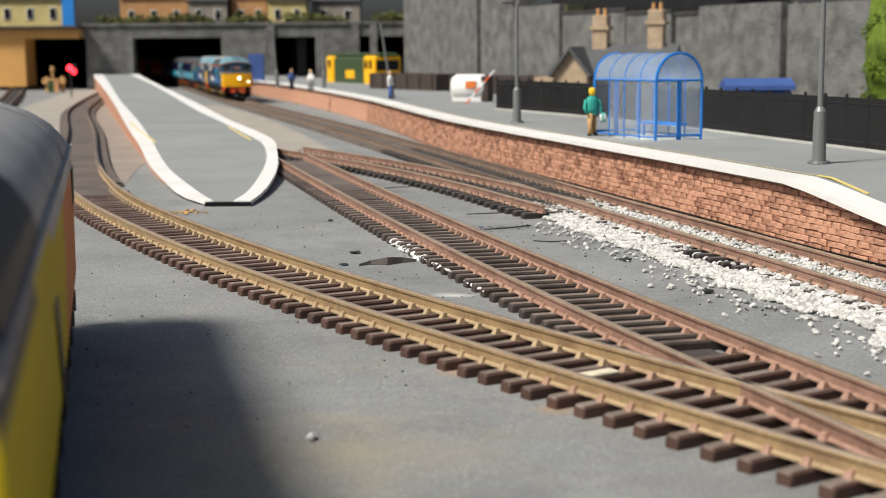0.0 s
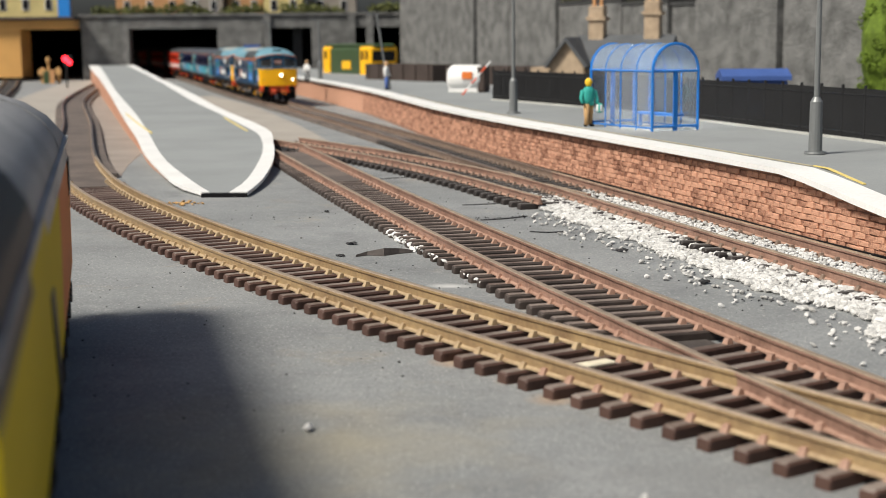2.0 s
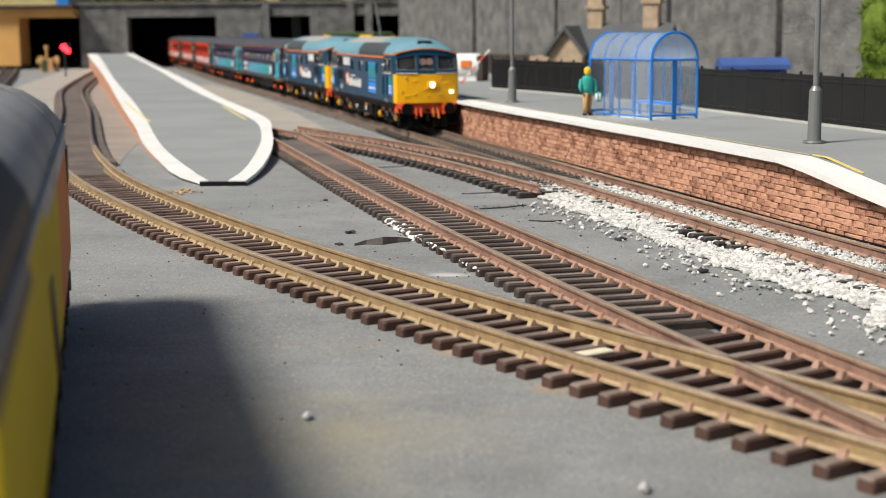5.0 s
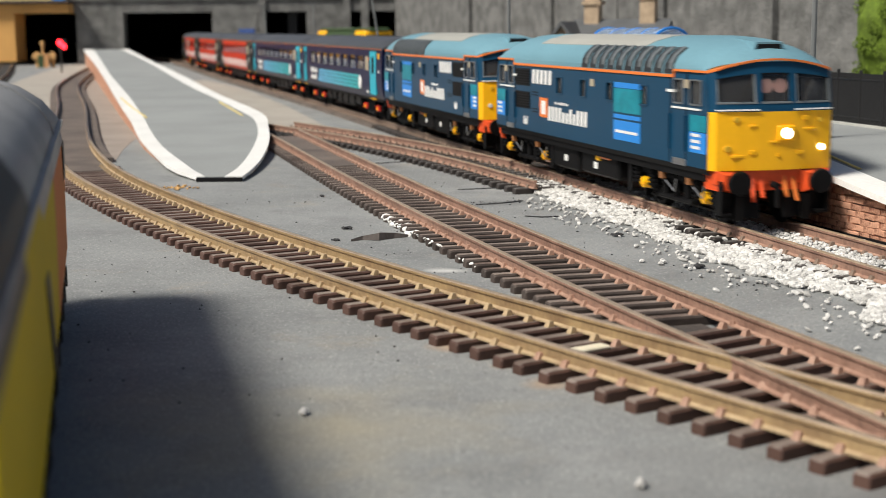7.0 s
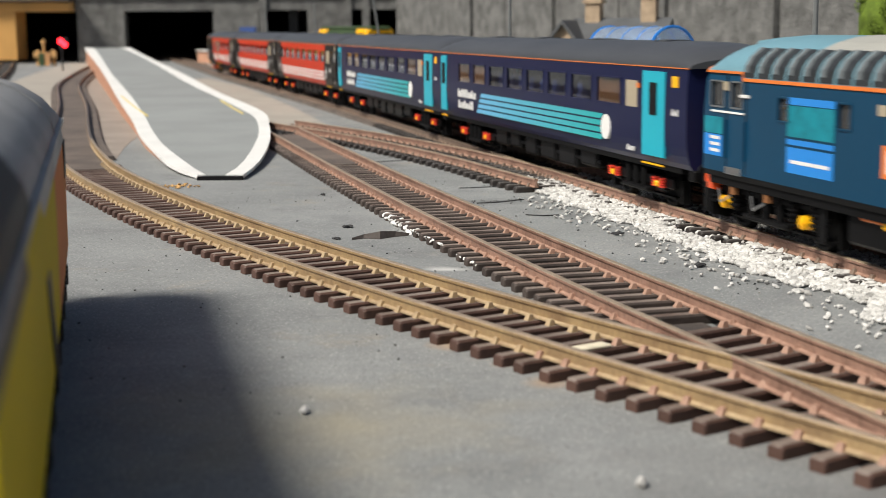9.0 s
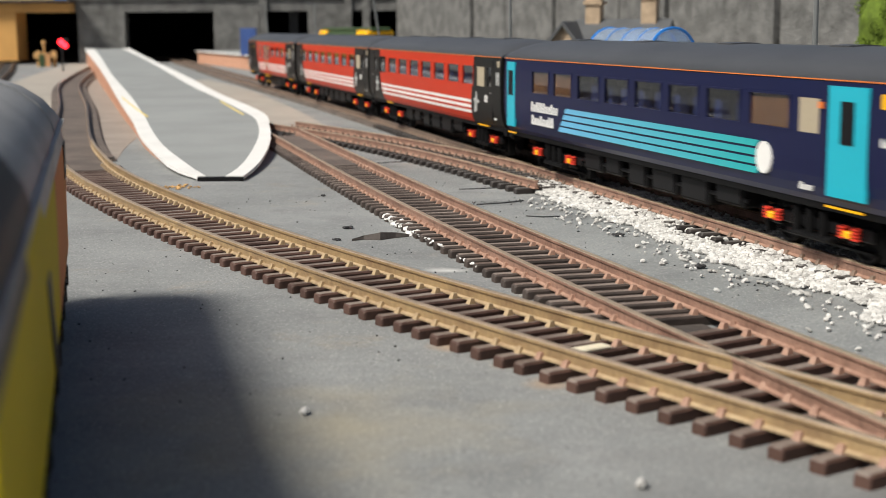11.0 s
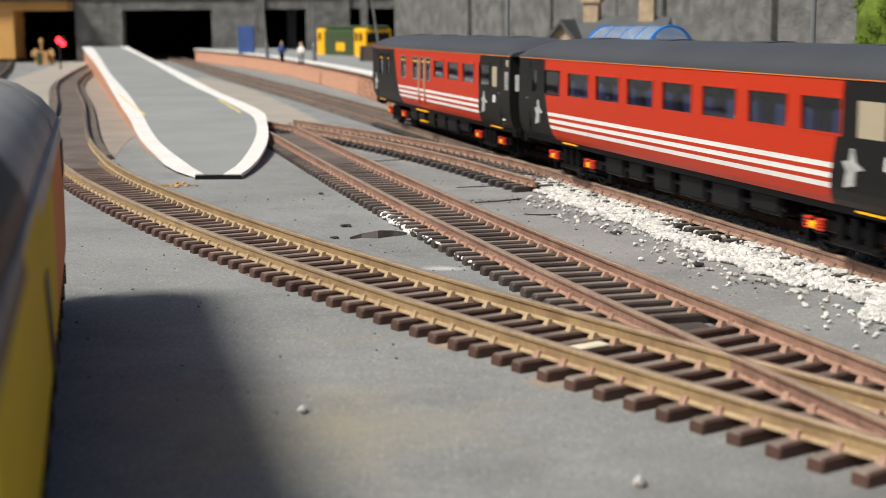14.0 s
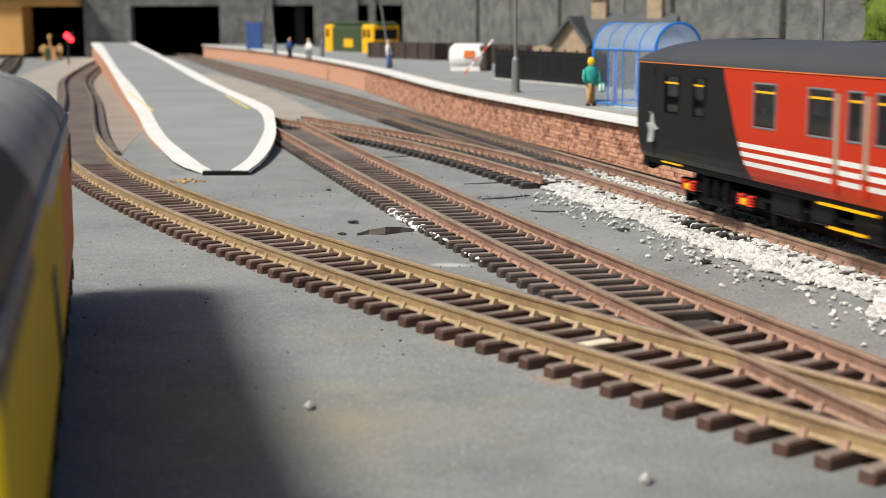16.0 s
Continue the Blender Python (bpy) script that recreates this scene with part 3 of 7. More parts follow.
def coach(label, style):
    """A passenger coach, 262 mm long, with paint by style: 'blue', 'red' or 'brake'."""
    t = new("passenger_coach")
    tagged(t, label, "passenger coach", "coaches of the train")
    E = 131.0
    blue = style == "blue"
    F = 136.0 if blue else E  # the leading end
    if style == "brake":
        # the last coach: compartments and doors at its rear end
        wins = [(-111.0, -102.2, 1), (-92.4, -85.8, 1), (-57.3, -46.6, 1), (-31.0, -20.4, 1), (-14.0, -8.4, 1), (-3, 4.5, 1)]
        wins += [(12 + 25.4 * i, 30 + 25.4 * i, 0) for i in range(3)] + [(89, 103.5, 0), (108, 114, 2)]
        red0, red1 = (-60.5, -75.5), (85.6, 91.5)
    elif blue:
        wins = [(-122, -118, 1), (-97.8, -80.3, 0), (-74.5, -57.5, 0)] + [(-51 + 24 * i, -32.5 + 24 * i, 0) for i in range(5)] + [(68.9, 88.1, 0), (92.9, 101.5, 2), (110.5, 116.0, 1)]
        red0, red1 = (-126, -126), (126, 126)
    else:
        wins = [(-116, -111, 1), (-102.5, -87.5, 0)] + [(-79.0 + 25.5 * i, -60 + 25.5 * i, 0) for i in range(6)] + [(74, 91.0, 0), (97.6, 108, 2), (112.5, 117.5, 1)]
        red0, red1 = (-95, -105), (85.6, 92.5)
    if style == "red":
        red0 = (-96.0, -106.0)
    xs = {-E: (-E, -E), F: (F, F)}
    for a, b, k in wins:
        xs[a], xs[b] = (a, a), (b, b)
    if not blue:
        xs[red0[0]], xs[red1[0]] = red0, red1
    keys = sorted(xs, key=lambda k: sum(xs[k]))
    cols = [xs[k] for k in keys]
    W0, W1 = (26.4, 36.4) if style == "brake" else (28.3, 35.7)  # sill and head of the windows
    rows = [12.8, 14.2, 16.4, 17.6, 18.6, 19.8, 20.8, 22.0, 24.5, W0, W1, 38.2, 39.8]
    holes = set()
    for a, b, k in wins:
        c = keys.index(a)
        while keys[c] != b:
            if k < 2:
                holes.add((c, 9))
            c += 1

    def colour(c, r, inner):
        if blue:
            return 0
        mid = (sum(cols[c]) + sum(cols[c + 1])) / 4
        lo, hi = sum(red0) / 2, sum(red1) / 2
        if lo < mid < hi:
            return 2 if r in (2, 4, 6) and not inner else 1
        return 0

    bm = bmesh.new()
    for s in (-1, 1):
        def at(c, z, d, s=s):
            x = c[0] + (c[1] - c[0]) * (z - 12.8) / 27.0
            return (x * MM, s * (side_y(z) * MM - d), z * MM)

        grid(bm, cols, rows, at, colour, holes, 0.0004)
    for s in (-1, 1):
        e = F if s > 0 else E
        ring = [(s * e * MM, -side_y(z) * MM, z * MM) for z in rows] + [(s * e * MM, side_y(z) * MM, z * MM) for z in rows[::-1]]
        bm.faces.new([bm.verts.new(p) for p in ring])
    # floor
    bm.faces.new([bm.verts.new((x * MM, y * MM, 12.8 * MM)) for x, y in ((-E, -15.2), (F, -15.2), (F, 15.2), (-E, 15.2))])
    bmesh.ops.remove_doubles(bm, verts=bm.verts, dist=0.00001)
    bmesh.ops.recalc_face_normals(bm, faces=bm.faces)
    body = part("body", bm, [M["navy2"]] if blue else [M["darkgrey"], M["red"], M["decal"]], t)
    # panes behind the openings
    for a, b, k in wins:
        for s in (-1, 1):
            if k == 2:
                part("toilet_window", plate(a, b, 28.0, 35.6, 17.6, s, 0.12), M["beige"], body, "frosted cream window")
                continue
            bm = bmesh.new()
            box(bm, a * MM, b * MM, *sorted((s * 17.35 * MM, s * 17.2 * MM)), (W0 - 0.3) * MM, (W1 + 0.3) * MM)
            part("window", bm, M["glass"], body).visible_shadow = False
            if k == 0:
                bm = bmesh.new()
                y0, y1 = sorted((s * 17.45 * MM, s * 17.78 * MM))
                for q in ((a - 0.5, a, W0 - 0.5, W1 + 0.5), (b, b + 0.5, W0 - 0.5, W1 + 0.5), (a, b, W0 - 0.5, 28.3), (a, b, 35.7, W1 + 0.5)):
                    box(bm, q[0] * MM, q[1] * MM, y0, y1, q[2] * MM, q[3] * MM)
                part("window_frame", bm, M["red"] if not blue and abs((a + b) / 2) < 95 and not (style == "brake" and a < -75) else (M["navy2"] if blue else M["darkgrey"]), body)
            elif style == "brake":
                bm = bmesh.new()
                y0, y1 = sorted((s * 17.4 * MM, s * 17.85 * MM))
                for q in ((a - 0.5, a, W0 - 0.5, W1 + 0.5), (b, b + 0.5, W0 - 0.5, W1 + 0.5), (a, b, W0 - 0.5, W0), (a, b, W1, W1 + 0.5)):
                    box(bm, q[0] * MM, q[1] * MM, y0, y1, q[2] * MM, q[3] * MM, 0, 0.0001)
                part("window_frame", bm, M["glazing_edge"] if a > -75 else M["blackpaint"], body, "grey metal window frame")
                part("warning_strip", plate(a + 0.4, b - 0.4, 34.4, 34.9, 17.4, s, 0.25), M["yellow"], body, "thin yellow strip in a window")
    # seats inside
    bm = bmesh.new()
    for x in np.arange(-92, 96, 12.7):
        if style == "brake" and x < 8:
            continue
        for y in (-11.8, 11.8):
            box(bm, (x - 4) * MM, (x + 4) * MM, (y - 4.6) * MM, (y + 4.6) * MM, 14.5 * MM, 23 * MM, 0, 0.0008)
            for q in (-2.4, 2.4):
                box(bm, (x - 1.6) * MM, (x + 1.6) * MM, (y + q - 2.1) * MM, (y + q + 2.1) * MM, 22 * MM, 33.2 * MM, 0, 0.0009)
    part("seating", bm, M["seatblue"], t, "row of blue seats seen through the windows")
    if style != "brake":
        for x in np.arange(-86, 90, 25.4):
            for y in (-12.3, 12.3):
                part("table", boxm((x - 2.6) * MM, (x + 2.6) * MM, (y - 4.0) * MM, (y + 4.0) * MM, 28.5 * MM, 28.9 * MM), M["decal"], t, "white table between the seats")
    bm = boxm(-E * 0.97 * MM, E * 0.97 * MM, -0.4 * MM, 0.4 * MM, 13 * MM, 27 * MM)
    part("partition", bm, M["interior"], t)
    sq = lambda x: float(np.interp(abs(x) - (F - E if x > 0 else 0), [E - 24, E - 15, E - 8, E - 3, E, E + 1], [1.0, 0.965, 0.88, 0.72, 0.52, 0.40]))
    st = [q for q in (E - 24, E - 19, E - 15, E - 11, E - 8, E - 5, E - 3, E - 1, E, E + 1)]
    st = [-q for q in st[::-1]] + [0] + [q + F - E for q in st]
    rf = part("roof", roof_mesh(COACH_ROOF, st, sq, 39.8), M["roofgrey"], t, smooth=True)
    for x in (-96, -38, 22, 81):
        part("roof_vent", roof_patch(COACH_ROOF, x, x + 9, 6, 8, 0.35), M["roofgrey"], rf)
    for s in (-1, 1):
        bm = bmesh.new()
        box(bm, -E * MM, F * MM, *sorted((s * 17.0 * MM, s * 17.45 * MM)), 39.7 * MM, 39.95 * MM)
        part("gutter", bm, M["orange"], rf, "thin orange line under the roof")
    # paintwork
    for s in (-1, 1):
        if blue:
            for d0, d1 in ((105.6, 121.4), (-127.5, -118.0)):
                x0, x1 = (d0, d1)
                part("door", plate(x0, x1, 15.0, 38.6, 17.45, s, 0.3), M["cyan"], t, "turquoise door")
                mx = (x0 + x1) / 2
                part("door_window", plate(mx - 2.6, mx + 2.6, 26.5, 35.5, 17.55, s, 0.4), M["blackpaint"], t)
            for i in range(4):
                z = 16.6 + i * 2.15
                part("stripe", plate(-70 + i * 2.2, 75 - abs(i - 1.5) * 1.5, z, z + 1.55, 17.35 + 0.1 * i, s, 0.2, 1.6), M["stripefade"], t, "flowing stripe fading from pale blue to turquoise")
            bm = bmesh.new()
            tube(bm, (77 * MM, s * 17.0 * MM, 20.8 * MM), (77 * MM, s * 17.95 * MM, 20.8 * MM), 0.0038, n=20)
            part("roundel", bm, M["decal"], t, "round white emblem")
            for a, b in ((-97.8, -80.3), (-74.5, -57.5), (68.9, 88.1)):
                part("blind", boxm(a * MM, b * MM, *sorted((s * 16.8 * MM, s * 17.05 * MM)), 27 * MM, 37 * MM), M["blind"], t, "brown blind behind a window")
            part("notice", plate(126.0, 130.0, 34.6, 37.6, 17.5, s, 0.15), M["yellow"], t, "small yellow notice")
            part("notice", bars(126.0, 130.5, 27.0, 28.8, 4, 17.55, s, 31), M["decal"], t)
            part("lamp_bracket", plate(101.6, 103.4, 33.6, 35.0, 17.5, s, 0.5), M["orange"], t, "small orange marker lamp")
            part("lettering", bars(93, 99, 15.2, 16.8, 4, 17.2, s, 32), M["decal"], t)
            part("lettering", bars(-99, -70, 21.8, 25.2, 11, 17.6, s, 3), M["decal"], t, "white lettering")
            part("lettering", bars(-99, -75, 17.2, 20.6, 8, 17.4, s, 4), M["decal"], t, "white lettering")
        else:
            for x0 in ((86 + 6, -113) if style == "red" else (92, -124)):
                bm = bmesh.new()
                pts = [(x0 + 1, 18), (x0 + 5, 18.6), (x0 + 5.5, 21), (x0 + 8.5, 21.5), (x0 + 5.5, 22.6), (x0 + 4.6, 24.8), (x0 + 3.4, 24.8), (x0 + 3, 22.8), (x0 + 0.4, 22.4), (x0 + 2, 20.8)]
                loft(bm, [[(x * MM, s * y * MM, z * MM) for x, z in [(x, 21.4 + (z - 21.4) * 1.25) for x, z in pts]] for y in (17.2, 17.85)])
                bmesh.ops.recalc_face_normals(bm, faces=bm.faces)
                part("emblem", bm, M["silver"], t, "small silver emblem")
            part("notice", bars(124.5, 129.5, 24.0, 34.0, 2, 17.5, s, 33, 0.0), M["silver"], t, "tall white marking by the coach end")
            part("notice", plate(126.0, 129.0, 36.0, 38.4, 17.4, s, 0.15), M["beige"], t)
            for x in (119.5, -119.0):
                part("door_edge", plate(x - 0.2, x + 0.2, 14.0, 38.5, 17.45, s, 0.15), M["blackpaint"], t)
                part("door_handle", plate(x - 2.6, x - 1.0, 25.6, 26.1, 17.6, s, 0.45), M["metal"], t)
            part("lettering", bars(108, 112.5, 22.0, 24.8, 3, 17.55, s, 5), M["decal"], t)
            part("lettering", bars(120, 123.5, 15.6, 16.4, 3, 16.9, s, 6), M["decal"], t)
        for x0 in ((-84, 98) if style == "red" else (105, -113) if style == "brake" else (105, -127)):
            bm = bmesh.new()
            w = 15 if x0 > 0 else (9 if blue else 13)
            box(bm, x0 * MM, (x0 + w) * MM, *sorted((s * 16.9 * MM, s * 17.5 * MM)), 12.45 * MM, 12.85 * MM)
            part("step", bm, M["yellow"], t, "yellow edged footstep")
        if style == "brake":
            for q in ((-20, -18, 15, 36.8), (-8, -6, 15, 36.8)):
                part("door_post", plate(q[0], q[1], q[2], q[3], 17.45, s, 0.25), M["red"], t)
            for x in (-18.5, -6.5):
                part("handrail", plate(x, x + 1.0, 19, 36, 17.6, s, 0.6), M["beige"], t, "pale grab rail beside a door")
            part("step", plate(-26, -2, 11.5, 11.95, 16.8, s, 0.8), M["yellow"], t, "yellow edged footstep")
            part("step", plate(-23, -8, 6.4, 6.85, 15.6, s, 0.8), M["yellow"], t, "yellow edged footstep")
    # corridor ends
    for s in (-1, 1):
        e = F if s > 0 else E
        bm = bmesh.new()
        box(bm, *sorted((s * e * MM, s * (e + (1.6 if e > E else 3.2)) * MM)), -7 * MM, 7 * MM, 13 * MM, 40 * MM, 0, 0.0006)
        part("gangway", bm, M["black"], t)
        if not blue:
            part("end_lettering", boxm(*sorted((s * e * MM, s * (e + 0.3) * MM)), -15.4 * MM, -10.6 * MM, (27) * MM, 33 * MM), M["decal"], t, "white notice on the coach end")
        bm = bmesh.new()
        box(bm, *sorted((s * (e - 3) * MM, s * (e + 0.6) * MM)), -15.5 * MM, 15.5 * MM, 9.8 * MM, 12.9 * MM, 0, 0.0004)
        part("buffer_beam", bm, M["chassis"], t)
        for q in (-1, 1):
            buffer(t, s * e * 0.995, q, s * (0.2 if e > E else 0.55))
    # underframe
    bm = bmesh.new()
    for s in (-1, 1):
        box(bm, -(E - 3) * MM, (E - 3) * MM, *sorted((s * 13.5 * MM, s * 15.2 * MM)), 11.2 * MM, 13.2 * MM)
    part("solebar", bm, M["chassis"], t)
    for s in (-1, 1):
        for x0, x1, zb in ((-56, -40, 5.2), (-37, -24, 5.6), (-18, -4, 4.4), (0, 17, 4.6), (20, 38, 4.4), (42, 58, 6.0)):
            bm = boxm(x0 * MM, x1 * MM, *sorted((s * 6 * MM, s * 13.2 * MM)), zb * MM, 11.6 * MM, 0.0006)
            k = part("equipment_box", bm, M["chassis"], t)
            part("cover_panel", plate(x0 + 1.2, x1 - 1.2, zb + 1.0, 10.6, 13.2, s, 0.3), M["blackpaint"], k)
        bm = bmesh.new()
        tube(bm, (-62 * MM, s * 12.5 * MM, 8 * MM), (60 * MM, s * 12.5 * MM, 8 * MM), 0.0006, n=6)
        part("pipe", bm, M["chassis"], t)
    for x in (-85.0, 92.0):
        bogie(t, x, 17.2, 6.4, [M["yellow"]], False)
    return t


def cab_x(y, z):
    """How far out the cab front stands (mm): raked above the waist, bowed in plan, with rounded corners."""
    c = max(0.0, abs(y) - 15.6)
    return 102.9 - max(0, z - 30) * 0.17 - 1.7 * (y / 17) ** 2 - 0.55 * c * c


def cab_z(y, z):
    """The brow and the window tops fall towards the sides."""
    if z > 40.5:
        return 39.5 + 3.1 * (1 - (y / 17.6) ** 2)
    return z - 1.5 * (y / 16) ** 2 + 0.4 if z > 38 else z


def loco_end(t, body, sgn, front):
    """One cab end: three windscreens, brow, buffer beam and lamps. front: lamps lit."""
    cols = [-17.6, -17.1, -16.4, -15.9, -11.0, -5.6, -4.0, 0.0, 4.0, 5.6, 11.0, 15.9, 16.4, 17.1, 17.6]
    rows = [14.6, 16.2, 22.0, 29.6, 30.4, 31.6, 39.0, 41.0]

    def at(y, z, d=0.0):
        zz = cab_z(y, z)
        return (sgn * (cab_x(y, zz) * MM - d), y * MM, zz * MM)

    bm = bmesh.new()
    holes = {(c, 5) for c in (3, 4, 6, 7, 9, 10)}
    grid(bm, cols, rows, at, lambda c, r, i: 1 if r < 3 else 0, holes, 0.0007)
    bmesh.ops.recalc_face_normals(bm, faces=bm.faces)
    nose = part("cab_front", bm, [M["navy"], M["yellow"]], t, "yellow warning panel below dark blue windscreens", smooth=False)
    for c0, c1 in ((-15.9, -5.6), (-4.0, 4.0), (5.6, 15.9)):
        ys = [c0 - 0.2, (c0 + c1) / 2, c1 + 0.2]
        bm = bmesh.new()
        loft(bm, [[at(y, 31.4, d) for d in (0.0007, 0.0010)] + [at(y, 39.2, d) for d in (0.0010, 0.0007)] for y in ys])
        bmesh.ops.recalc_face_normals(bm, faces=bm.faces)
        part("windscreen", bm, M["cabglass"], nose).visible_shadow = False
        # bright lower edge and uprights of the glazing
        bm = bmesh.new()
        loft(bm, [[at(y, 31.6, -0.00015), at(y, 32.1, -0.00015), at(y, 32.1, 0.0006), at(y, 31.6, 0.0006)] for y in ys])
        for y, k in ((c0, 0.35), (c1, -0.35)) if abs(c0 + c1) > 1 else ():
            loft(bm, [[at(y, z, -0.0001), at(y + k, z, -0.0001), at(y + k, z, 0.0006), at(y, z, 0.0006)] for z in (31.7, 35.0, 38.8)])
        bmesh.ops.recalc_face_normals(bm, faces=bm.faces)
        part("window_trim", bm, M["glazing_edge"], nose)
    # headcode discs behind the centre screen
    xx = sorted((sgn * 98.6 * MM, sgn * 100.2 * MM))
    hb = part("headcode_box", boxm(*xx, -4.2 * MM, 4.2 * MM, 31.6 * MM, 38.6 * MM, 0.0004), M["blackpaint"], nose)
    for y in (-1.9, 1.9):
        bm = bmesh.new()
        tube(bm, (sgn * 100.1 * MM, y * MM, 36.0 * MM), (sgn * 100.5 * MM, y * MM, 36.0 * MM), 0.0019, 0.0018, 16)
        part("headcode", bm, M["code"], hb, "lit pinkish headcode disc")
    for y, z, r, m in ((2.6, 24.0, 1.55, "lamp" if front else "decal"), (13.2, 20.2, 0.9, "lamp" if front else "decal"), (-13.2, 20.2, 0.9, "mustard"), (-11.0, 27.6, 0.8, "mustard"), (12.6, 27.2, 0.7, "mustard")):
        bm = bmesh.new()
        x0 = cab_x(y, z) - 0.2
        tube(bm, (sgn * x0 * MM, y * MM, z * MM), (sgn * (x0 + (1.1 if r > 1 else 0.6)) * MM, y * MM, z * MM), r * MM, r * 0.9 * MM, 16)
        part("headlight" if m in ("lamp", "decal") else "tail_lamp", bm, M[m], nose, "lit white lamp" if m == "lamp" else "")
    x0 = cab_x(2.6, 24.0)
    part("lamp_housing", boxm(*sorted((sgn * (x0 - 0.3) * MM, sgn * (x0 + 0.7) * MM)), 0.2 * MM, 5.0 * MM, 22.0 * MM, 26.0 * MM, 0.0003), M["yellow"], nose)
    for y, z, w, h in ((-6.5, 26.0, 1.0, 0.3), (-6.5, 19.2, 0.9, 0.5), (6.8, 19.0, 0.9, 0.5), (9.5, 25.0, 1.6, 0.3), (-10.5, 18.2, 1.8, 0.35), (-0.5, 21.8, 1.4, 0.3), (0.5, 18.4, 0.5, 0.4), (8.0, 27.8, 0.8, 0.6)):
        x0 = cab_x(y, z)
        bm = boxm(*sorted((sgn * (x0 - 0.2) * MM, sgn * (x0 + 0.3) * MM)), (y - w) * MM, (y + w) * MM, (z - h) * MM, (z + h) * MM, 0.0001)
        part("bracket", bm, M["yellow"], nose)
    # white handrail under the screens
    bm = bmesh.new()
    for y0, y1 in ((-16.4, -5.0), (5.0, 16.4)):
        loft(bm, [[at(y, z, d) for z, d in ((29.9, -0.0005), (30.25, -0.0005), (30.25, 0.0002), (29.9, 0.0002))] for y in np.linspace(y0, y1, 6)])
    bmesh.ops.recalc_face_normals(bm, faces=bm.faces)
    part("handrail", bm, M["decal"], nose, "thin white handrail")
    bm = bmesh.new()
    for y0 in (-9.5, 7.5):
        p0, p1 = at(y0, 32.0, -0.0003), at(y0 + 3.0, 37.0, -0.0003)
        tube(bm, p0, p1, 0.00018, n=5)
    part("wiper", bm, M["blackpaint"], nose)
    # brow line and roof opening
    bm = bmesh.new()
    rings = []
    for y in np.linspace(-17.6, 17.6, 19):
        z = cab_z(y, 41.0)
        x = cab_x(y, z)
        rings.append([(sgn * (x + dx) * MM, y * MM, (z + dz) * MM) for dx, dz in ((-2.0, -0.15), (0.75, -0.15), (0.75, 0.4), (-2.0, 0.4))])
    loft(bm, rings)
    bmesh.ops.recalc_face_normals(bm, faces=bm.faces)
    part("brow_line", bm, M["orange"], nose, "thin orange line over the windscreens")
    bm = bmesh.new()
    pts = [(-4.0, 43.4), (4.0, 43.4), (3.3, 46.4), (-3.3, 46.4)]
    loft(bm, [[(sgn * x * MM, y * MM, (z + dz) * MM) for y, z in pts] for x, dz in ((86, 1.2), (97.2, 0.3))])
    bmesh.ops.recalc_face_normals(bm, faces=bm.faces)
    part("roof_opening", bm, M["black"], nose, "dark opening in the roof dome")
    bm = bmesh.new()
    loft(bm, [[(sgn * x * MM, y * MM, (z + dz) * MM) for y, z in [(-4.5, 43.6), (-3.8, 46.6), (3.8, 46.6), (4.5, 43.6), (4.1, 43.6), (3.4, 46.1), (-3.4, 46.1), (-4.1, 43.6)]] for x, dz in ((86, 1.4), (97.6, 0.5))])
    bmesh.ops.recalc_face_normals(bm, faces=bm.faces)
    part("opening_hood", bm, M["skyblue"], nose)
    # buffer beam
    bm = bmesh.new()
    box(bm, *sorted((sgn * 97 * MM, sgn * 101.6 * MM)), -16 * MM, 16 * MM, 10.8 * MM, 14.7 * MM, 0, 0.0003)
    loft(bm, [[(sgn * x * MM, y * MM, z * MM) for y, z in ((-15.5, 14), (-9, 9.2), (9, 9.2), (15.5, 14))] for x in (98, 101.2)])
    bmesh.ops.recalc_face_normals(bm, faces=bm.faces)
    beam = part("buffer_beam", bm, M["bufferred"], t, "orange-red buffer beam")
    for q in (-1, 1):
        bm = bmesh.new()
        loft(bm, [[(sgn * x * MM, q * y * MM, z * MM) for y, z in pts] for x, pts in ((96.0, ((7.4, 15.0), (16.8, 15.0), (16.4, 9.6), (8.4, 8.4))), (101.2, ((7.4, 14.6), (16.0, 14.6), (15.4, 9.4), (8.4, 8.4))), (103.2, ((9.2, 13.6), (14.2, 13.6), (13.8, 9.8), (9.4, 9.4))))])
        bmesh.ops.recalc_face_normals(bm, faces=bm.faces)
        part("buffer_cowl", bm, M["bufferred"], beam)
    for q in (-1, 1):
        buffer(t, sgn * 101, q, sgn)
        bm = bmesh.new()
        tube(bm, (sgn * 101 * MM, q * 5.6 * MM, 13 * MM), (sgn * 103.4 * MM, q * 6.2 * MM, 6.5 * MM), 0.00055, n=8)
        tube(bm, (sgn * 101 * MM, q * 3.2 * MM, 13 * MM), (sgn * 103 * MM, q * 3.4 * MM, 7.5 * MM), 0.0006, n=8)
        part("brake_pipe", bm, M["orange"] if q > 0 else M["bufferred"], beam)
    bm = bmesh.new()
    tube(bm, (sgn * 100 * MM, 0, 11 * MM), (sgn * 104.5 * MM, 0, 10.5 * MM), 0.0009, n=8)
    tube(bm, (sgn * 104 * MM, 0, 10.8 * MM), (sgn * 104.2 * MM, 0, 5 * MM), 0.0007, n=8)
    part("coupling_hook", bm, M["chassis"], beam)
    bm = bmesh.new()
    for q in (-1, 1):
        loft(bm, [[(sgn * x * MM, q * y * MM, z * MM) for x, z in ((99.2, 9.0), (100.4, 9.0), (102.0 - 0.12 * y, 1.8 + 0.05 * y), (100.6 - 0.12 * y, 1.8 + 0.05 * y))] for y in (3.5, 15)])
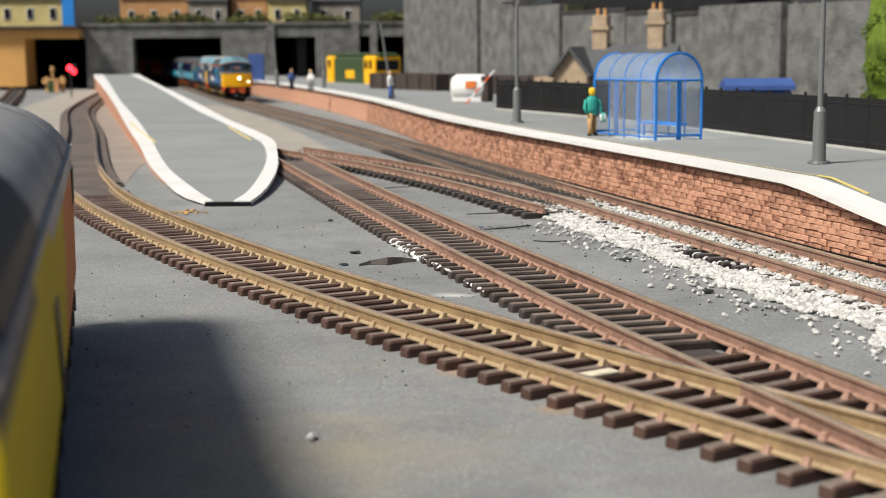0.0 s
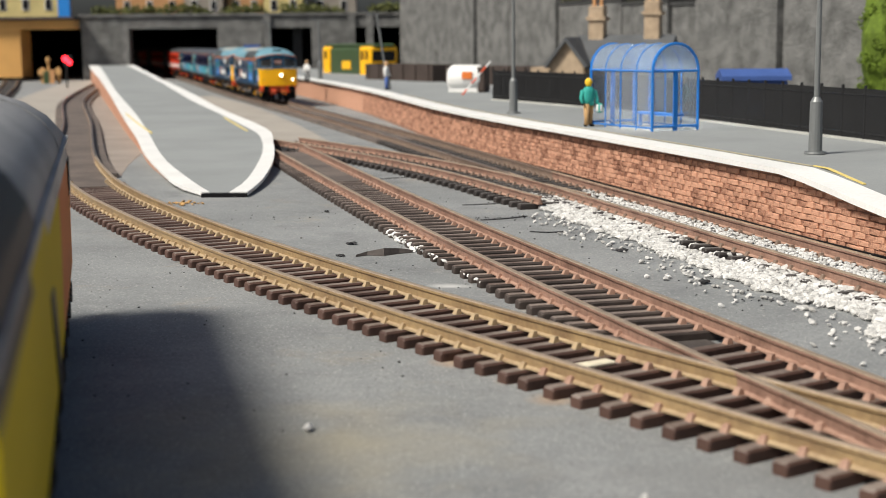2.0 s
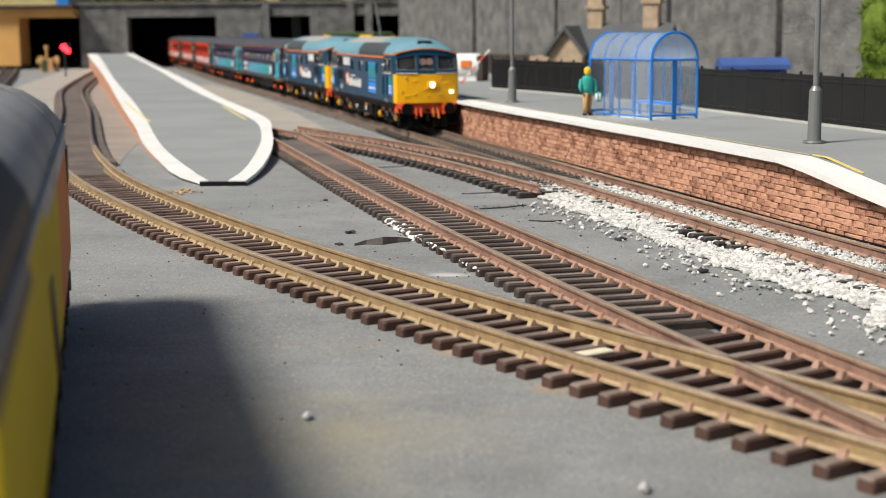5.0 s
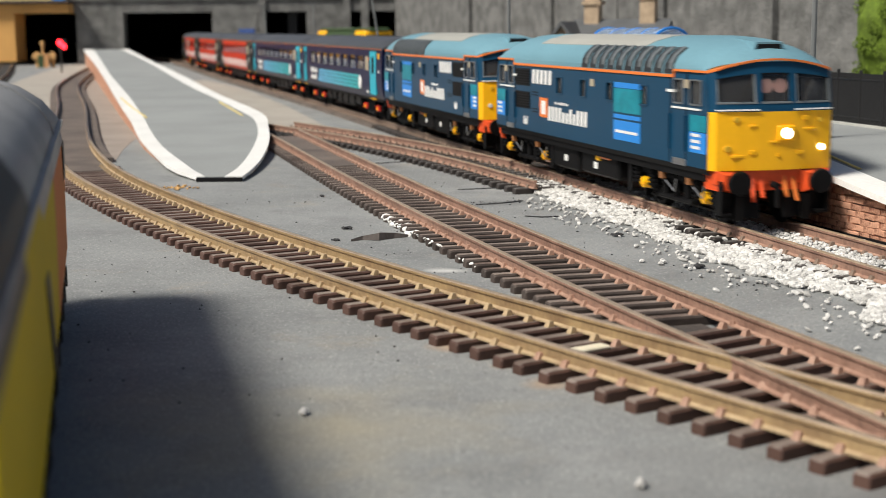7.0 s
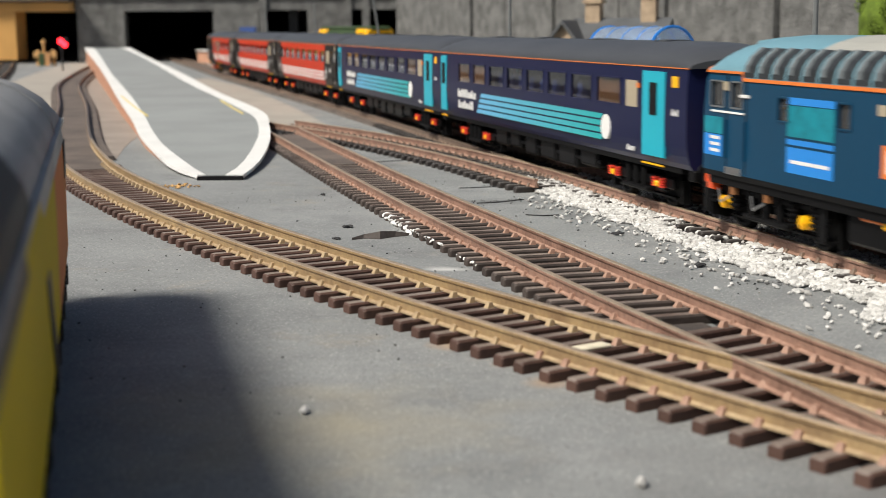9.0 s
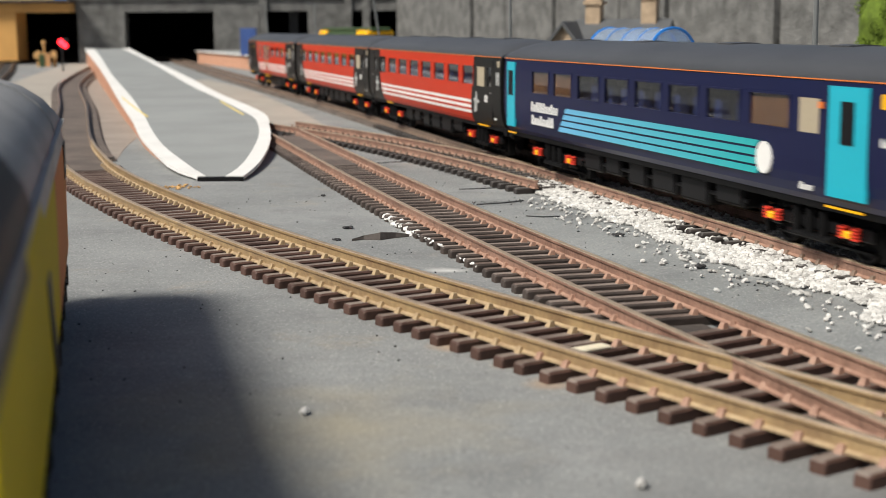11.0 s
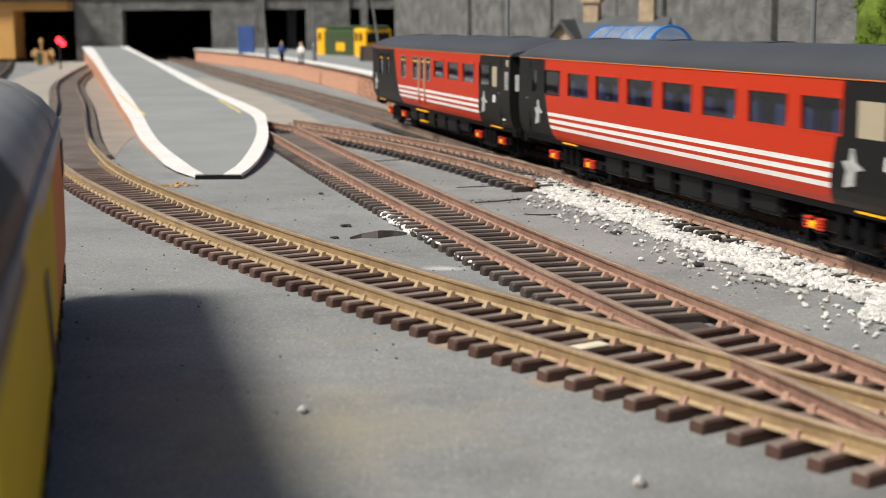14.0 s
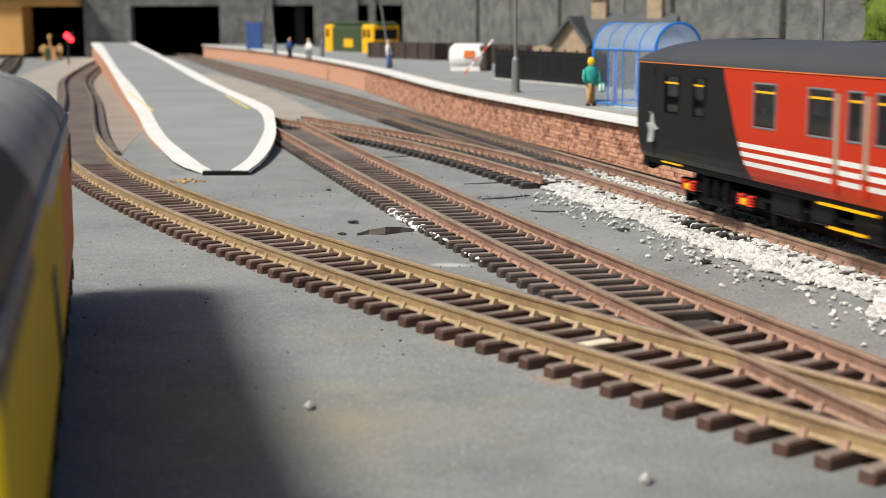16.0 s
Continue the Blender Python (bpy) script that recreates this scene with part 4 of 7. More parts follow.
    bmesh.ops.recalc_face_normals(bm, faces=bm.faces)
    part("snow_plough", bm, M["chassis"], t)


M["glazing_edge"] = mat("pale_glazing_edge", (0.16, 0.18, 0.19), 0.3, vary=0.3, scale=400, bump=0.0)
M["rustpipe"] = mat("rust_brown_pipe", (0.30, 0.13, 0.05), 0.6, vary=0.3, bump=0.0)
M["grille"] = mat("dark_grille", (0.03, 0.034, 0.038), 0.5, vary=0.4, scale=300, bump=0.0)
# paler grille colour, painted for the half of each slot in sun
M["grille_lit"] = mat("sunlit_grille_grey", (0.15, 0.17, 0.18), 0.5, vary=0.2, scale=300, bump=0.0)
M["mustard"] = mat("shaded_mustard", (0.70, 0.42, 0.03), 0.5, vary=0.1, bump=0.0)


def locomotive(label, front):
    t = new("diesel_locomotive")
    tagged(t, label, "locomotive", "locomotives of the train")
    E = 99.4
    small = [(-18, -12.6), (5, 10), (28, 33), (54.5, 59.6)]
    cabw = [(78.0, 83.9), (88.3, 95.2)]
    R = 12.0  # the rear end stands this much closer
    wins = small + cabw + [(R - b, R - a) for a, b in cabw[::-1]]
    xs = sorted({R - E, E, *[v for w in wins for v in w]})
    rows = [13.4, 14.8, 29.4, 31.2, 34.6, 37.2, 39.8]
    holes = set()
    for a, b in wins:
        c = xs.index(a)
        for r in ((2, 3) if (a, b) in small else (3, 4)):
            holes.add((c, r))
    bm = bmesh.new()
    for s in (-1, 1):
        grid(bm, xs, rows, lambda x, z, d, s=s: ((x - max(0, z - 30) * 0.17 if x == E else (x + max(0, z - 30) * 0.17 if x == R - E else x)) * MM, s * (17.6 * MM - d * 0.5 - (0.0004 if z > 38 or z < 14 else 0)), z * MM), lambda c, r, i: 1 if r == 0 else 0, holes, 0.0012)
    bm.faces.new([bm.verts.new((x * MM, y * MM, 13.4 * MM)) for x, y in ((R - E, -17), (E, -17), (E, 17), (R - E, 17))])
    bmesh.ops.recalc_face_normals(bm, faces=bm.faces)
    body = part("body", bm, [M["navy"], M["chassis"]], t, "dark blue body side")
    for a, b in wins:
        z0, z1 = (29.2, 34.8) if (a, b) in small else (31.0, 37.4)
        for s in (-1, 1):
            part("window", boxm(a * MM, b * MM, *sorted((s * 17.1 * MM, s * 16.95 * MM)), z0 * MM, z1 * MM), M["cabglass"], body).visible_shadow = False
            bm = bmesh.new()
            y0, y1 = sorted((s * 17.4 * MM, s * 17.85 * MM))
            for q in ((a - 0.4, a, z0, z1), (b, b + 0.4, z0, z1), (a, b, z0 - 0.2, z0 + 0.2), (a, b, z1 - 0.2, z1 + 0.2)):
                box(bm, q[0] * MM, q[1] * MM, y0, y1, q[2] * MM, q[3] * MM)
            part("window_frame", bm, M["metal"] if (a, b) not in small else M["navy"], body)
    part("machine_room", boxm(-58 * MM, 70 * MM, -9 * MM, 9 * MM, 13.5 * MM, 42 * MM), M["interior"], t, "dark shapes inside the body")
    for x in (82, -78):
        part("cab_seat", boxm(x * MM, (x + 6) * MM, -8 * MM, 8 * MM, 14 * MM, 30 * MM), M["interior"], t)

    def sq(x):
        d = 102.0 - x if x > 0 else 102.0 - R + x
        return float(np.interp(d, [0, 1.0, 4, 9, 16, 24], [0.30, 0.34, 0.62, 0.82, 0.95, 1.0]))

    st = [-89.6, -88.6, -86, -81, -73, -65, 0, 77, 85, 93, 98, 100.6, 101.6]
    def bow(x, y):
        k = min(1.0, max(0.0, (abs(x if x > 0 else R - x) - 79) / 20))
        return (-1 if x > 0 else 1) * 4.3 * k * (y / 17.5) ** 2

    rf = part("roof", roof_mesh(LOCO_ROOF, st, sq, 39.6, bow), M["skyblue"], t, "pale blue roof", smooth=True)
    part("roof_panel", roof_patch(LOCO_ROOF, -46, 48, 3, 9, 0.12), M["rooftop"], rf, "pale grey weathered roof panel")
    for s, (i0, i1) in ((-1, (9, 12)), (1, (0, 3))):
        for k in range(10):
            x = 6.5 + 7.2 * k
            g = part("roof_grille", roof_patch(LOCO_ROOF, x, x + 6.0, i0, i1, 0.2), M["grille"], rf, "dark roof side grille")
            part("grille_foot", plate(x, x + 6.0, 38.7, 39.9, 17.72, s, 0.1), M["grille"], g)
            # added strip that shows the slot's sunlit half by its colour
            part("grille_fin", roof_patch(LOCO_ROOF, x + 3.4, x + 5.4, i0, i1, 0.4), M["grille_lit"], g, "raised strip painted pale grey as the grille's sunlit half")
        for x0, x1 in ((-65.5, 77.5),):
            part("cantrail_line", boxm(x0 * MM, x1 * MM, *sorted((s * 17.2 * MM, s * 17.85 * MM)), 37.7 * MM, 38.5 * MM), M["orange"], rf, "thin orange line")
        for x0 in (77.5, -84.0):
            part("cantrail_line", boxm(x0 * MM, (x0 + 18.5) * MM, *sorted((s * 17.2 * MM, s * 17.8 * MM)), 39.4 * MM, 40.0 * MM), M["orange"], rf, "thin orange line")
            part("cantrail_line", boxm((77.1 if x0 > 0 else -65.9) * MM, (77.9 if x0 > 0 else -65.1) * MM, *sorted((s * 17.2 * MM, s * 17.8 * MM)), 37.8 * MM, 39.9 * MM), M["orange"], rf, "thin orange line")
        # roof colour comes down to the line between the cabs
        part("roof_edge", boxm(-65.2 * MM, 77.2 * MM, *sorted((s * 17.1 * MM, s * 17.72 * MM)), 38.4 * MM, 39.9 * MM), M["skyblue"], rf)
        # body side grilles
        for z0, z1 in ((30.6, 36.8), (22.6, 28.6)):
            g = part("side_grille", plate(-63.2, -46.4, z0, z1, 17.6, s, 0.12), M["blackpaint"], body, "black louvred body grille")
            bm = bmesh.new()
            for z in np.arange(z0 + 0.6, z1 - 0.3, 0.9):
                box(bm, -62.8 * MM, -46.8 * MM, *sorted((s * 17.6 * MM, s * 17.95 * MM)), z * MM, (z + 0.3) * MM)
            part("louvre", bm, M["chassis"], g)
        for z in (28.6, 27.6, 22.8, 21.8):
            part("vent_slot", plate(-44, -37.5, z, z + 0.35, 17.55, s, 0.2), M["blackpaint"], body)
        # cab doors
        for x in (75.9, 86.2, -63.9, -74.2):
            part("door_edge", plate(x - 0.25, x + 0.25, 15.2, 38.8, 17.5, s, 0.2), M["blackpaint"], body)
            part("grab_rail", plate(x - 0.3, x + 0.3, 18.5, 28, 17.9, s, 0.4), M["navy"], body)
        for x in (74, -66):
            part("door_handle", plate(x, x + 4.5, 33.8, 34.5, 17.6, s, 0.5), M["decal"], body, "white handle")
        for x in (85.2, -76.0):
            part("lamp_iron", plate(x, x + 2.6, 35.2, 37.4, 17.6, s, 0.4), M["beige"], body)
        for x in (77, -83):
            part("white_line", plate(x, x + 18, 29.6, 30.1, 17.6, s, 0.25), M["decal"], body)
        for x in (78, -74):
            part("door_step", plate(x, x + 8.5, 14.6, 16.4, 17.4, s, 0.4), M["metal"], body)
        # panels and lettering
        for z0, z1, m in ((33.4, 35.0, "brightblue"), (26.2, 33.2, "teal"), (24.4, 25.6, "brightblue"), (18.0, 23.8, "brightblue")):
            part("logo_panel", plate(34.4, 55.0, z0, z1, 17.6, s, 0.15), M[m], body, "blue and teal logo panel")
        part("logo_line", plate(36, 53, 20.2, 21.0, 17.6, s, 0.22), M["decal"], body)
        for x in (88.6, -86.6):
            part("cab_panel", plate(x, x + 10.2, 24.2, 28.4, 17.6, s, 0.15), M["teal"], body)
            part("cab_panel", plate(x, x + 10.2, 18.6, 24.0, 17.6, s, 0.15), M["brightblue"], body)
            for z in (19.6, 21.2, 22.8):
                part("small_text", plate(x + 1.2, x + 6.5, z, z + 0.8, 17.6, s, 0.22), M["decal"], body)
        part("number", bars(-44.5, -22.5, 31.8, 36.6, 5, 17.6, s, 11), M["decal"], body, "white running number")
        part("name_mark", plate(*((-35.5, -27.0) if s < 0 else (7.0, 15.5)), 20.6, 27.2, 17.6, s, 0.15), M["orange"], body, "orange square mark")
        part("name_mark", plate(*((-33.5, -29.0) if s < 0 else (9.0, 13.5)), 21.6, 26.2, 17.6, s, 0.22), M["decal"], body)
        part("name_text", bars(*((-26.8, 12.0) if s < 0 else (-31.5, 6.8)), 19.8, 24.6, 11, 17.6, s, 12), M["decal"], body, "white painted name")
        part("name_text", bars(-20, -6, 25.6, 26.4, 6, 17.6, s, 13), M["decal"], body)
        part("data_panel", bars(-54, -49, 17.0, 19.8, 3, 17.6, s, 14), M["decal"], body)
        part("data_panel", plate(14, 17.5, 33, 35.2, 17.6, s, 0.2), M["beige"], body)
    for sgn in (1, -1):
        held = set(bpy.data.objects)
        loco_end(t, body, sgn, sgn > 0 and front)
        if sgn < 0:
            for ob in set(bpy.data.objects) - held:
                ob.data.transform(Matrix.Translation((R * MM, 0, 0)))
    # underframe
    bm = bmesh.new()
    for s in (-1, 1):
        box(bm, -85 * MM, 97 * MM, *sorted((s * 14.0 * MM, s * 16.6 * MM)), 11.4 * MM, 13.6 * MM)
    part("solebar", bm, M["chassis"], t)
    for s in (-1, 1):
        for x0, x1, zb, nm in ((-28, -3, 4.2, "fuel_tank"), (0, 32, 4.8, "battery_box")):
            k = part(nm, boxm(x0 * MM, x1 * MM, *sorted((s * 4 * MM, s * 15.2 * MM)), zb * MM, 11.8 * MM, 0.0008), M["chassis"], t)
            part("small_plate", plate(x0 + 12, x0 + 15, 7, 9, 15.2, s, 0.2), M["decal"], k)
        part("pipe_end", boxm(18 * MM, 26 * MM, *sorted((s * 14 * MM, s * 16 * MM)), 10.6 * MM, 12 * MM, 0.0004), M["orange"], t, "orange pipe cap")
        part("pipe_end", boxm(14 * MM, 17.5 * MM, *sorted((s * 14 * MM, s * 15.8 * MM)), 9.6 * MM, 11.8 * MM, 0.0004), M["yellow"], t, "yellow pipe cap")
        for x in (66, -44, 84, -72):
            part("sand_pipe", boxm(x * MM, (x + 2) * MM, *sorted((s * 15.2 * MM, s * 16.4 * MM)), 9.4 * MM, 13 * MM), M["rustpipe"], t, "brown pipe on the frame")
            bm = bmesh.new()
            tube(bm, ((x + 3) * MM, s * 15.6 * MM, 9.0 * MM), ((x + 9) * MM, s * 15.6 * MM, 6.6 * MM), 0.00028, n=6)
            tube(bm, ((x + 9) * MM, s * 15.6 * MM, 6.6 * MM), ((x + 10) * MM, s * 15.6 * MM, 10.0 * MM), 0.00028, n=6)
            part("air_pipe", bm, M["metal"], t)
    for x in (-59.0, 72.0):
        bogie(t, x, 20.4, 6.9, [M["yellow"]], True)
    return t
# ---- platforms ----
PZ = 0.0205
M.update({
    "lampgrey": mat("grey_metal_paint", (0.2, 0.21, 0.21), 0.45, 0.3, vary=0.1, bump=0.03),
    "yellowline": mat("pale_yellow_line", (0.72, 0.58, 0.2), 0.7, vary=0.2, bump=0.0),
    "fadedline": mat("faded_line", (0.40, 0.36, 0.26), 0.8, vary=0.3, scale=200, bump=0.0),
    "shelterblue": mat("blue_enamel", (0.02, 0.19, 0.62), 0.35, vary=0.08, bump=0.0),
    "skin": mat("figure_paint", (0.6, 0.38, 0.2), 0.7, vary=0.1, bump=0.0),
    "jacket": mat("green_jacket_paint", (0.03, 0.33, 0.28), 0.7, vary=0.15, bump=0.0),
    "tan": mat("tan_cloth_paint", (0.5, 0.3, 0.13), 0.7, vary=0.15, bump=0.0),
    "hat": mat("yellow_cap_paint", (0.8, 0.5, 0.02), 0.6, vary=0.1, bump=0.0),
    "figblue": mat("blue_cloth_paint", (0.05, 0.1, 0.3), 0.7, vary=0.2, bump=0.0),
    "kerb": mat("pale_kerb", (0.45, 0.45, 0.42), 0.8, vary=0.25, bump=0.1),
    "stone": mat("buff_stone", (0.42, 0.32, 0.22), 0.85, vary=0.3, scale=150, fine=900, bump=0.4),
    "slate": mat("grey_slate", (0.09, 0.095, 0.1), 0.7, vary=0.25, scale=80, bump=0.3),
    "timber": mat("brown_wagon", (0.055, 0.04, 0.034), 0.75, vary=0.3, bump=0.2),
    "green": mat("dark_green_paint", (0.045, 0.075, 0.03), 0.5, vary=0.15, bump=0.0),
    "moss": mat("mossy_joint", (0.09, 0.095, 0.05), 0.9, vary=0.5, scale=90, bump=0.4),
    "wall_dark": mat("dark_wall_joint", (0.05, 0.05, 0.05), 0.9, vary=0.4, scale=90, bump=0.4),
    "leaf": mat("lime_foliage", (0.115, 0.175, 0.015), 0.8, vary=0.6, scale=120, fine=500, bump=0.2, island=True),
    "hedge": mat("olive_hedge", (0.10, 0.11, 0.03), 0.85, vary=0.5, scale=80, bump=0.3, island=True),
    "house": mat("orange_house_wall", (0.5, 0.27, 0.12), 0.8, vary=0.2, scale=50, bump=0.1),
    "house2": mat("yellow_house_wall", (0.6, 0.5, 0.22), 0.8, vary=0.2, scale=50, bump=0.1),
    "house3": mat("grey_brown_wall", (0.3, 0.27, 0.23), 0.8, vary=0.2, scale=50, bump=0.1),
    "ply": mat("plywood_edge", (0.6, 0.33, 0.1), 0.6, vary=0.2, scale=20, bump=0.05),
    "signalred": mat("lit_red_lamp", (1.0, 0.012, 0.02), 0.4, emit=11.0, bump=0.0, vary=0.0),
    "earth": mat("beige_dusty_board", (0.36, 0.33, 0.29), 0.85, vary=0.2, scale=25, bump=0.15),
    "trackbed": mat("weathered_track_bed", (0.19, 0.155, 0.13), 0.6, scale=45, second=(0.06, 0.05, 0.045), bump=0.3),
})
PLAT_R = Path([(-0.40, 2.33), (-0.255, 1.90), (-0.1587, 1.549), (-0.0673, 1.151), (-0.0018, 0.790), (0.0295, 0.655), (0.0500, 0.578), (0.0655, 0.517), (0.0782, 0.468), (0.0886, 0.425), (0.0965, 0.392), (0.112, 0.338), (0.140, 0.255)])


def slab(name, left, right, z, material, parent=None, thick=0.002, label=""):
    """A strip between two rows of plan points, with a row of heights."""
    bm = bmesh.new()
    zz = z if isinstance(z, (list, tuple)) else [z] * len(left)
    rings = [[(a[0], a[1], h - thick), (b[0], b[1], h - thick), (b[0], b[1], h), (a[0], a[1], h)] for a, b, h in zip(left, right, zz)]
    loft(bm, rings)
    bmesh.ops.recalc_face_normals(bm, faces=bm.faces)
    return part(name, bm, material, parent, label)


def plat_z(s):
    y = PLAT_R.at(s).y
    return PZ if y > 0.392 else PZ - (0.392 - y) * 0.135


PLATFORM = new("station_platform")
tagged(PLATFORM, "long grey station platform with white edge and red brick face", "platform")


def right_platform():
    p = PLATFORM
    ss = list(np.linspace(0, PLAT_R.length, 160))
    zz = [plat_z(s) for s in ss]
    rnd = random.Random(5)
    e = [PLAT_R.side(s, rnd.uniform(-0.0002, 0.0002)) for s in ss]
    i1 = [PLAT_R.side(s, -0.0105 + rnd.uniform(-0.0002, 0.0002)) for s in ss]
    slab("coping", e, i1, zz, M["white"], p, 0.0016, "white painted platform edge")
    far = [PLAT_R.side(s, -0.125) for s in ss]
    slab("surface", i1, far, [z - 0.0002 for z in zz], M["asphalt"], p, 0.0016, "grey platform surface")
    f0, f1 = [PLAT_R.side(s, -0.0034) for s in ss], [PLAT_R.side(s, -0.0125) for s in ss]
    slab("backing", f0, f1, [z - 0.0016 for z in zz], M["mortar"], p, 0.0190)
    # worn yellow line and its bright end
    for y0, y1, w, d0, d1 in ((1.0, 0.402, 0.0006, -0.0122, -0.0122), (0.400, 0.374, 0.0010, -0.0128, -0.0118)):
        a, b = PLAT_R.s_at_y(y0), PLAT_R.s_at_y(y1)
        q = list(np.linspace(a, b, 24))
        dd = [d0 + (d1 - d0) * i / 23 for i in range(24)]
        slab("yellow_line", [PLAT_R.side(s, d) for s, d in zip(q, dd)], [PLAT_R.side(s, d - w) for s, d in zip(q, dd)], [plat_z(s) + 0.0002 for s in q], M["fadedline"] if y0 > 0.9 else M["yellowline"], p, 0.0003, "worn yellow safety line")
    # black strip along the foot, standing in for the shadow gap there
    a, b = PLAT_R.s_at_y(0.75), PLAT_R.length
    q = list(np.linspace(a, b, 60))
    slab("plinth", [PLAT_R.side(s, -0.0022) for s in q], [PLAT_R.side(s, -0.0052) for s in q], 0.0024, M["blackpaint"], p, 0.0024, "black strip painted for the shadow gap at the wall's foot")


right_platform()


def island_z(y):
    return float(np.interp(y, [0.525, 0.6, 0.66, 0.75, 0.92, 1.15, 1.4, 1.64, 2.35], [0.0018, 0.0036, 0.0055, 0.008, 0.0117, 0.016, 0.0195, 0.0215, 0.0245]))


def island():
    p = new("island_platform")
    tagged(p, "grey island platform with white edges and ramped end", "platform")
    lo = Path([(-0.5855, 2.345), (-0.5391, 2.165), (-0.2990, 1.259), (-0.2063, 0.908), (-0.1632, 0.749), (-0.1422, 0.668), (-0.1198, 0.595), (-0.1045, 0.549), (-0.0903, 0.522)])
    li = Path([(-0.572, 2.345), (-0.5249, 2.17), (-0.2925, 1.26), (-0.2030, 0.93), (-0.1690, 0.801), (-0.1285, 0.645), (-0.1006, 0.559), (-0.0940, 0.5400), (-0.0874, 0.5226)])
    ri = Path([(-0.525, 2.345), (-0.4944, 2.232), (-0.2067, 1.131), (-0.1043, 0.78), (-0.0936, 0.726), (-0.0851, 0.659), (-0.0797, 0.579), (-0.0788, 0.545), (-0.0800, 0.5226)])
    ro = Path([(-0.511, 2.345), (-0.3193, 1.586), (-0.2012, 1.149), (-0.1474, 0.954), (-0.0985, 0.792), (-0.0858, 0.711), (-0.0771, 0.638), (-0.0725, 0.56), (-0.0733, 0.522)])
    n = 60
    rows = []
    for c in (lo, li, ri, ro):
        u = np.linspace(0, 1, n) ** 0.7
        rows.append([c.at(s) for s in u * c.length])
    for a, b, m, nm, lift in ((0, 1, "white", "edging", 0.0002), (1, 2, "asphalt", "surface", 0.0), (2, 3, "white", "edging", 0.0002)):
        bm = bmesh.new()
        rings = [[(q.x, q.y, island_z(q.y) - 0.0012) for q in (rows[a][i], rows[b][i])] + [(q.x, q.y, island_z(q.y) + lift) for q in (rows[b][i], rows[a][i])] for i in range(n)]
        loft(bm, rings)
        bmesh.ops.recalc_face_normals(bm, faces=bm.faces)
        part(nm, bm, M[m], p, "white painted platform edge" if m == "white" else "grey platform surface")
    # brick sides under the edging
    for c, k in ((lo, -1), (ro, 1)):
        bm = bmesh.new()
        rings = []
        for s in np.linspace(0, c.length * 0.985, n):
            q, h = c.side(s, k * 0.002), c.side(s, k * 0.005)
            z = island_z(c.at(s).y) - 0.0012
            rings.append([(q.x, q.y, 0), (h.x, h.y, 0), (h.x, h.y, z), (q.x, q.y, z)])
        loft(bm, rings)
        bmesh.ops.recalc_face_normals(bm, faces=bm.faces)
        part("brick_side", bm, M["brick"], p, "red brick side wall")
    bm = bmesh.new()
    box(bm, -0.0905, -0.0732, 0.5212, 0.5224, 0.0, 0.0016)
    part("end_board", bm, M["blackpaint"], p, "black ramp end")
    for pts in ([(-0.2093, 0.93), (-0.185, 0.85), (-0.1600, 0.772)], [(-0.1371, 0.885), (-0.122, 0.83), (-0.1090, 0.783)]):
        c = Path(pts)
        q = list(np.linspace(0, c.length, 14))
        slab("yellow_line", [c.side(s, 0.0005) for s in q], [c.side(s, -0.0005) for s in q], [island_z(c.at(s).y) + 0.0004 for s in q], M["yellowline"], p, 0.0006, "worn yellow safety line")


island()
FENCE = Path([(0.0327, 0.896), (0.0525, 0.849), (0.0836, 0.768), (0.116, 0.652), (0.1265, 0.610), (0.1390, 0.555), (0.1530, 0.497), (0.166, 0.44), (0.185, 0.36)])


def fence():
    f = new("palisade_fence")
    tagged(f, "black metal palisade fence along the back of the platform", "fence")
    kerb = [FENCE.side(s, -0.0015) for s in np.linspace(0, FENCE.length, 30)]
    kerb2 = [FENCE.side(s, 0.0018) for s in np.linspace(0, FENCE.length, 30)]
    slab("kerb", kerb, kerb2, PZ + 0.0006, M["kerb"], f, 0.0012, "pale kerb under the fence")
    H = 0.0185
    pales = bmesh.new()
    pitch = 0.0158
    k = 0
    s = 0.0
    while s < FENCE.length - pitch:
        a, b = FENCE.at(s), FENCE.at(s + pitch)
        bm = bmesh.new()
        tube(bm, (a.x, a.y, PZ), (a.x, a.y, PZ + H + 0.0012), 0.0006, n=6)
        part("post", bm, M["black"], f)
        bm = bmesh.new()
        for z in (PZ + 0.0025, PZ + H - 0.0022):
            tube(bm, (a.x, a.y, z), (b.x, b.y, z), 0.0004, n=5)
        part("rail", bm, M["black"], f)
        n = 20
        for i in range(1, n):
            q = a.lerp(b, i / n)
            tube(pales, (q.x, q.y, PZ + 0.0006), (q.x, q.y, PZ + H), 0.00021, n=4)
        s += pitch
    tagged(part("paling", pales, M["black"], f), kind="stuff")
    # the boarded stretch at its far end
    bm = bmesh.new()
    q = list(np.linspace(0, 0.185, 12))
    loft(bm, [[(c.x, c.y, PZ + 0.0004) for c in (FENCE.side(s, -0.0012), FENCE.side(s, -0.0018))] + [(c.x, c.y, PZ + H - 0.0005) for c in (FENCE.side(s, -0.0018), FENCE.side(s, -0.0012))] for s in q])
    bmesh.ops.recalc_face_normals(bm, faces=bm.faces)
    part("backing_board", bm, M["black"], f, "black board behind the fence")


fence()


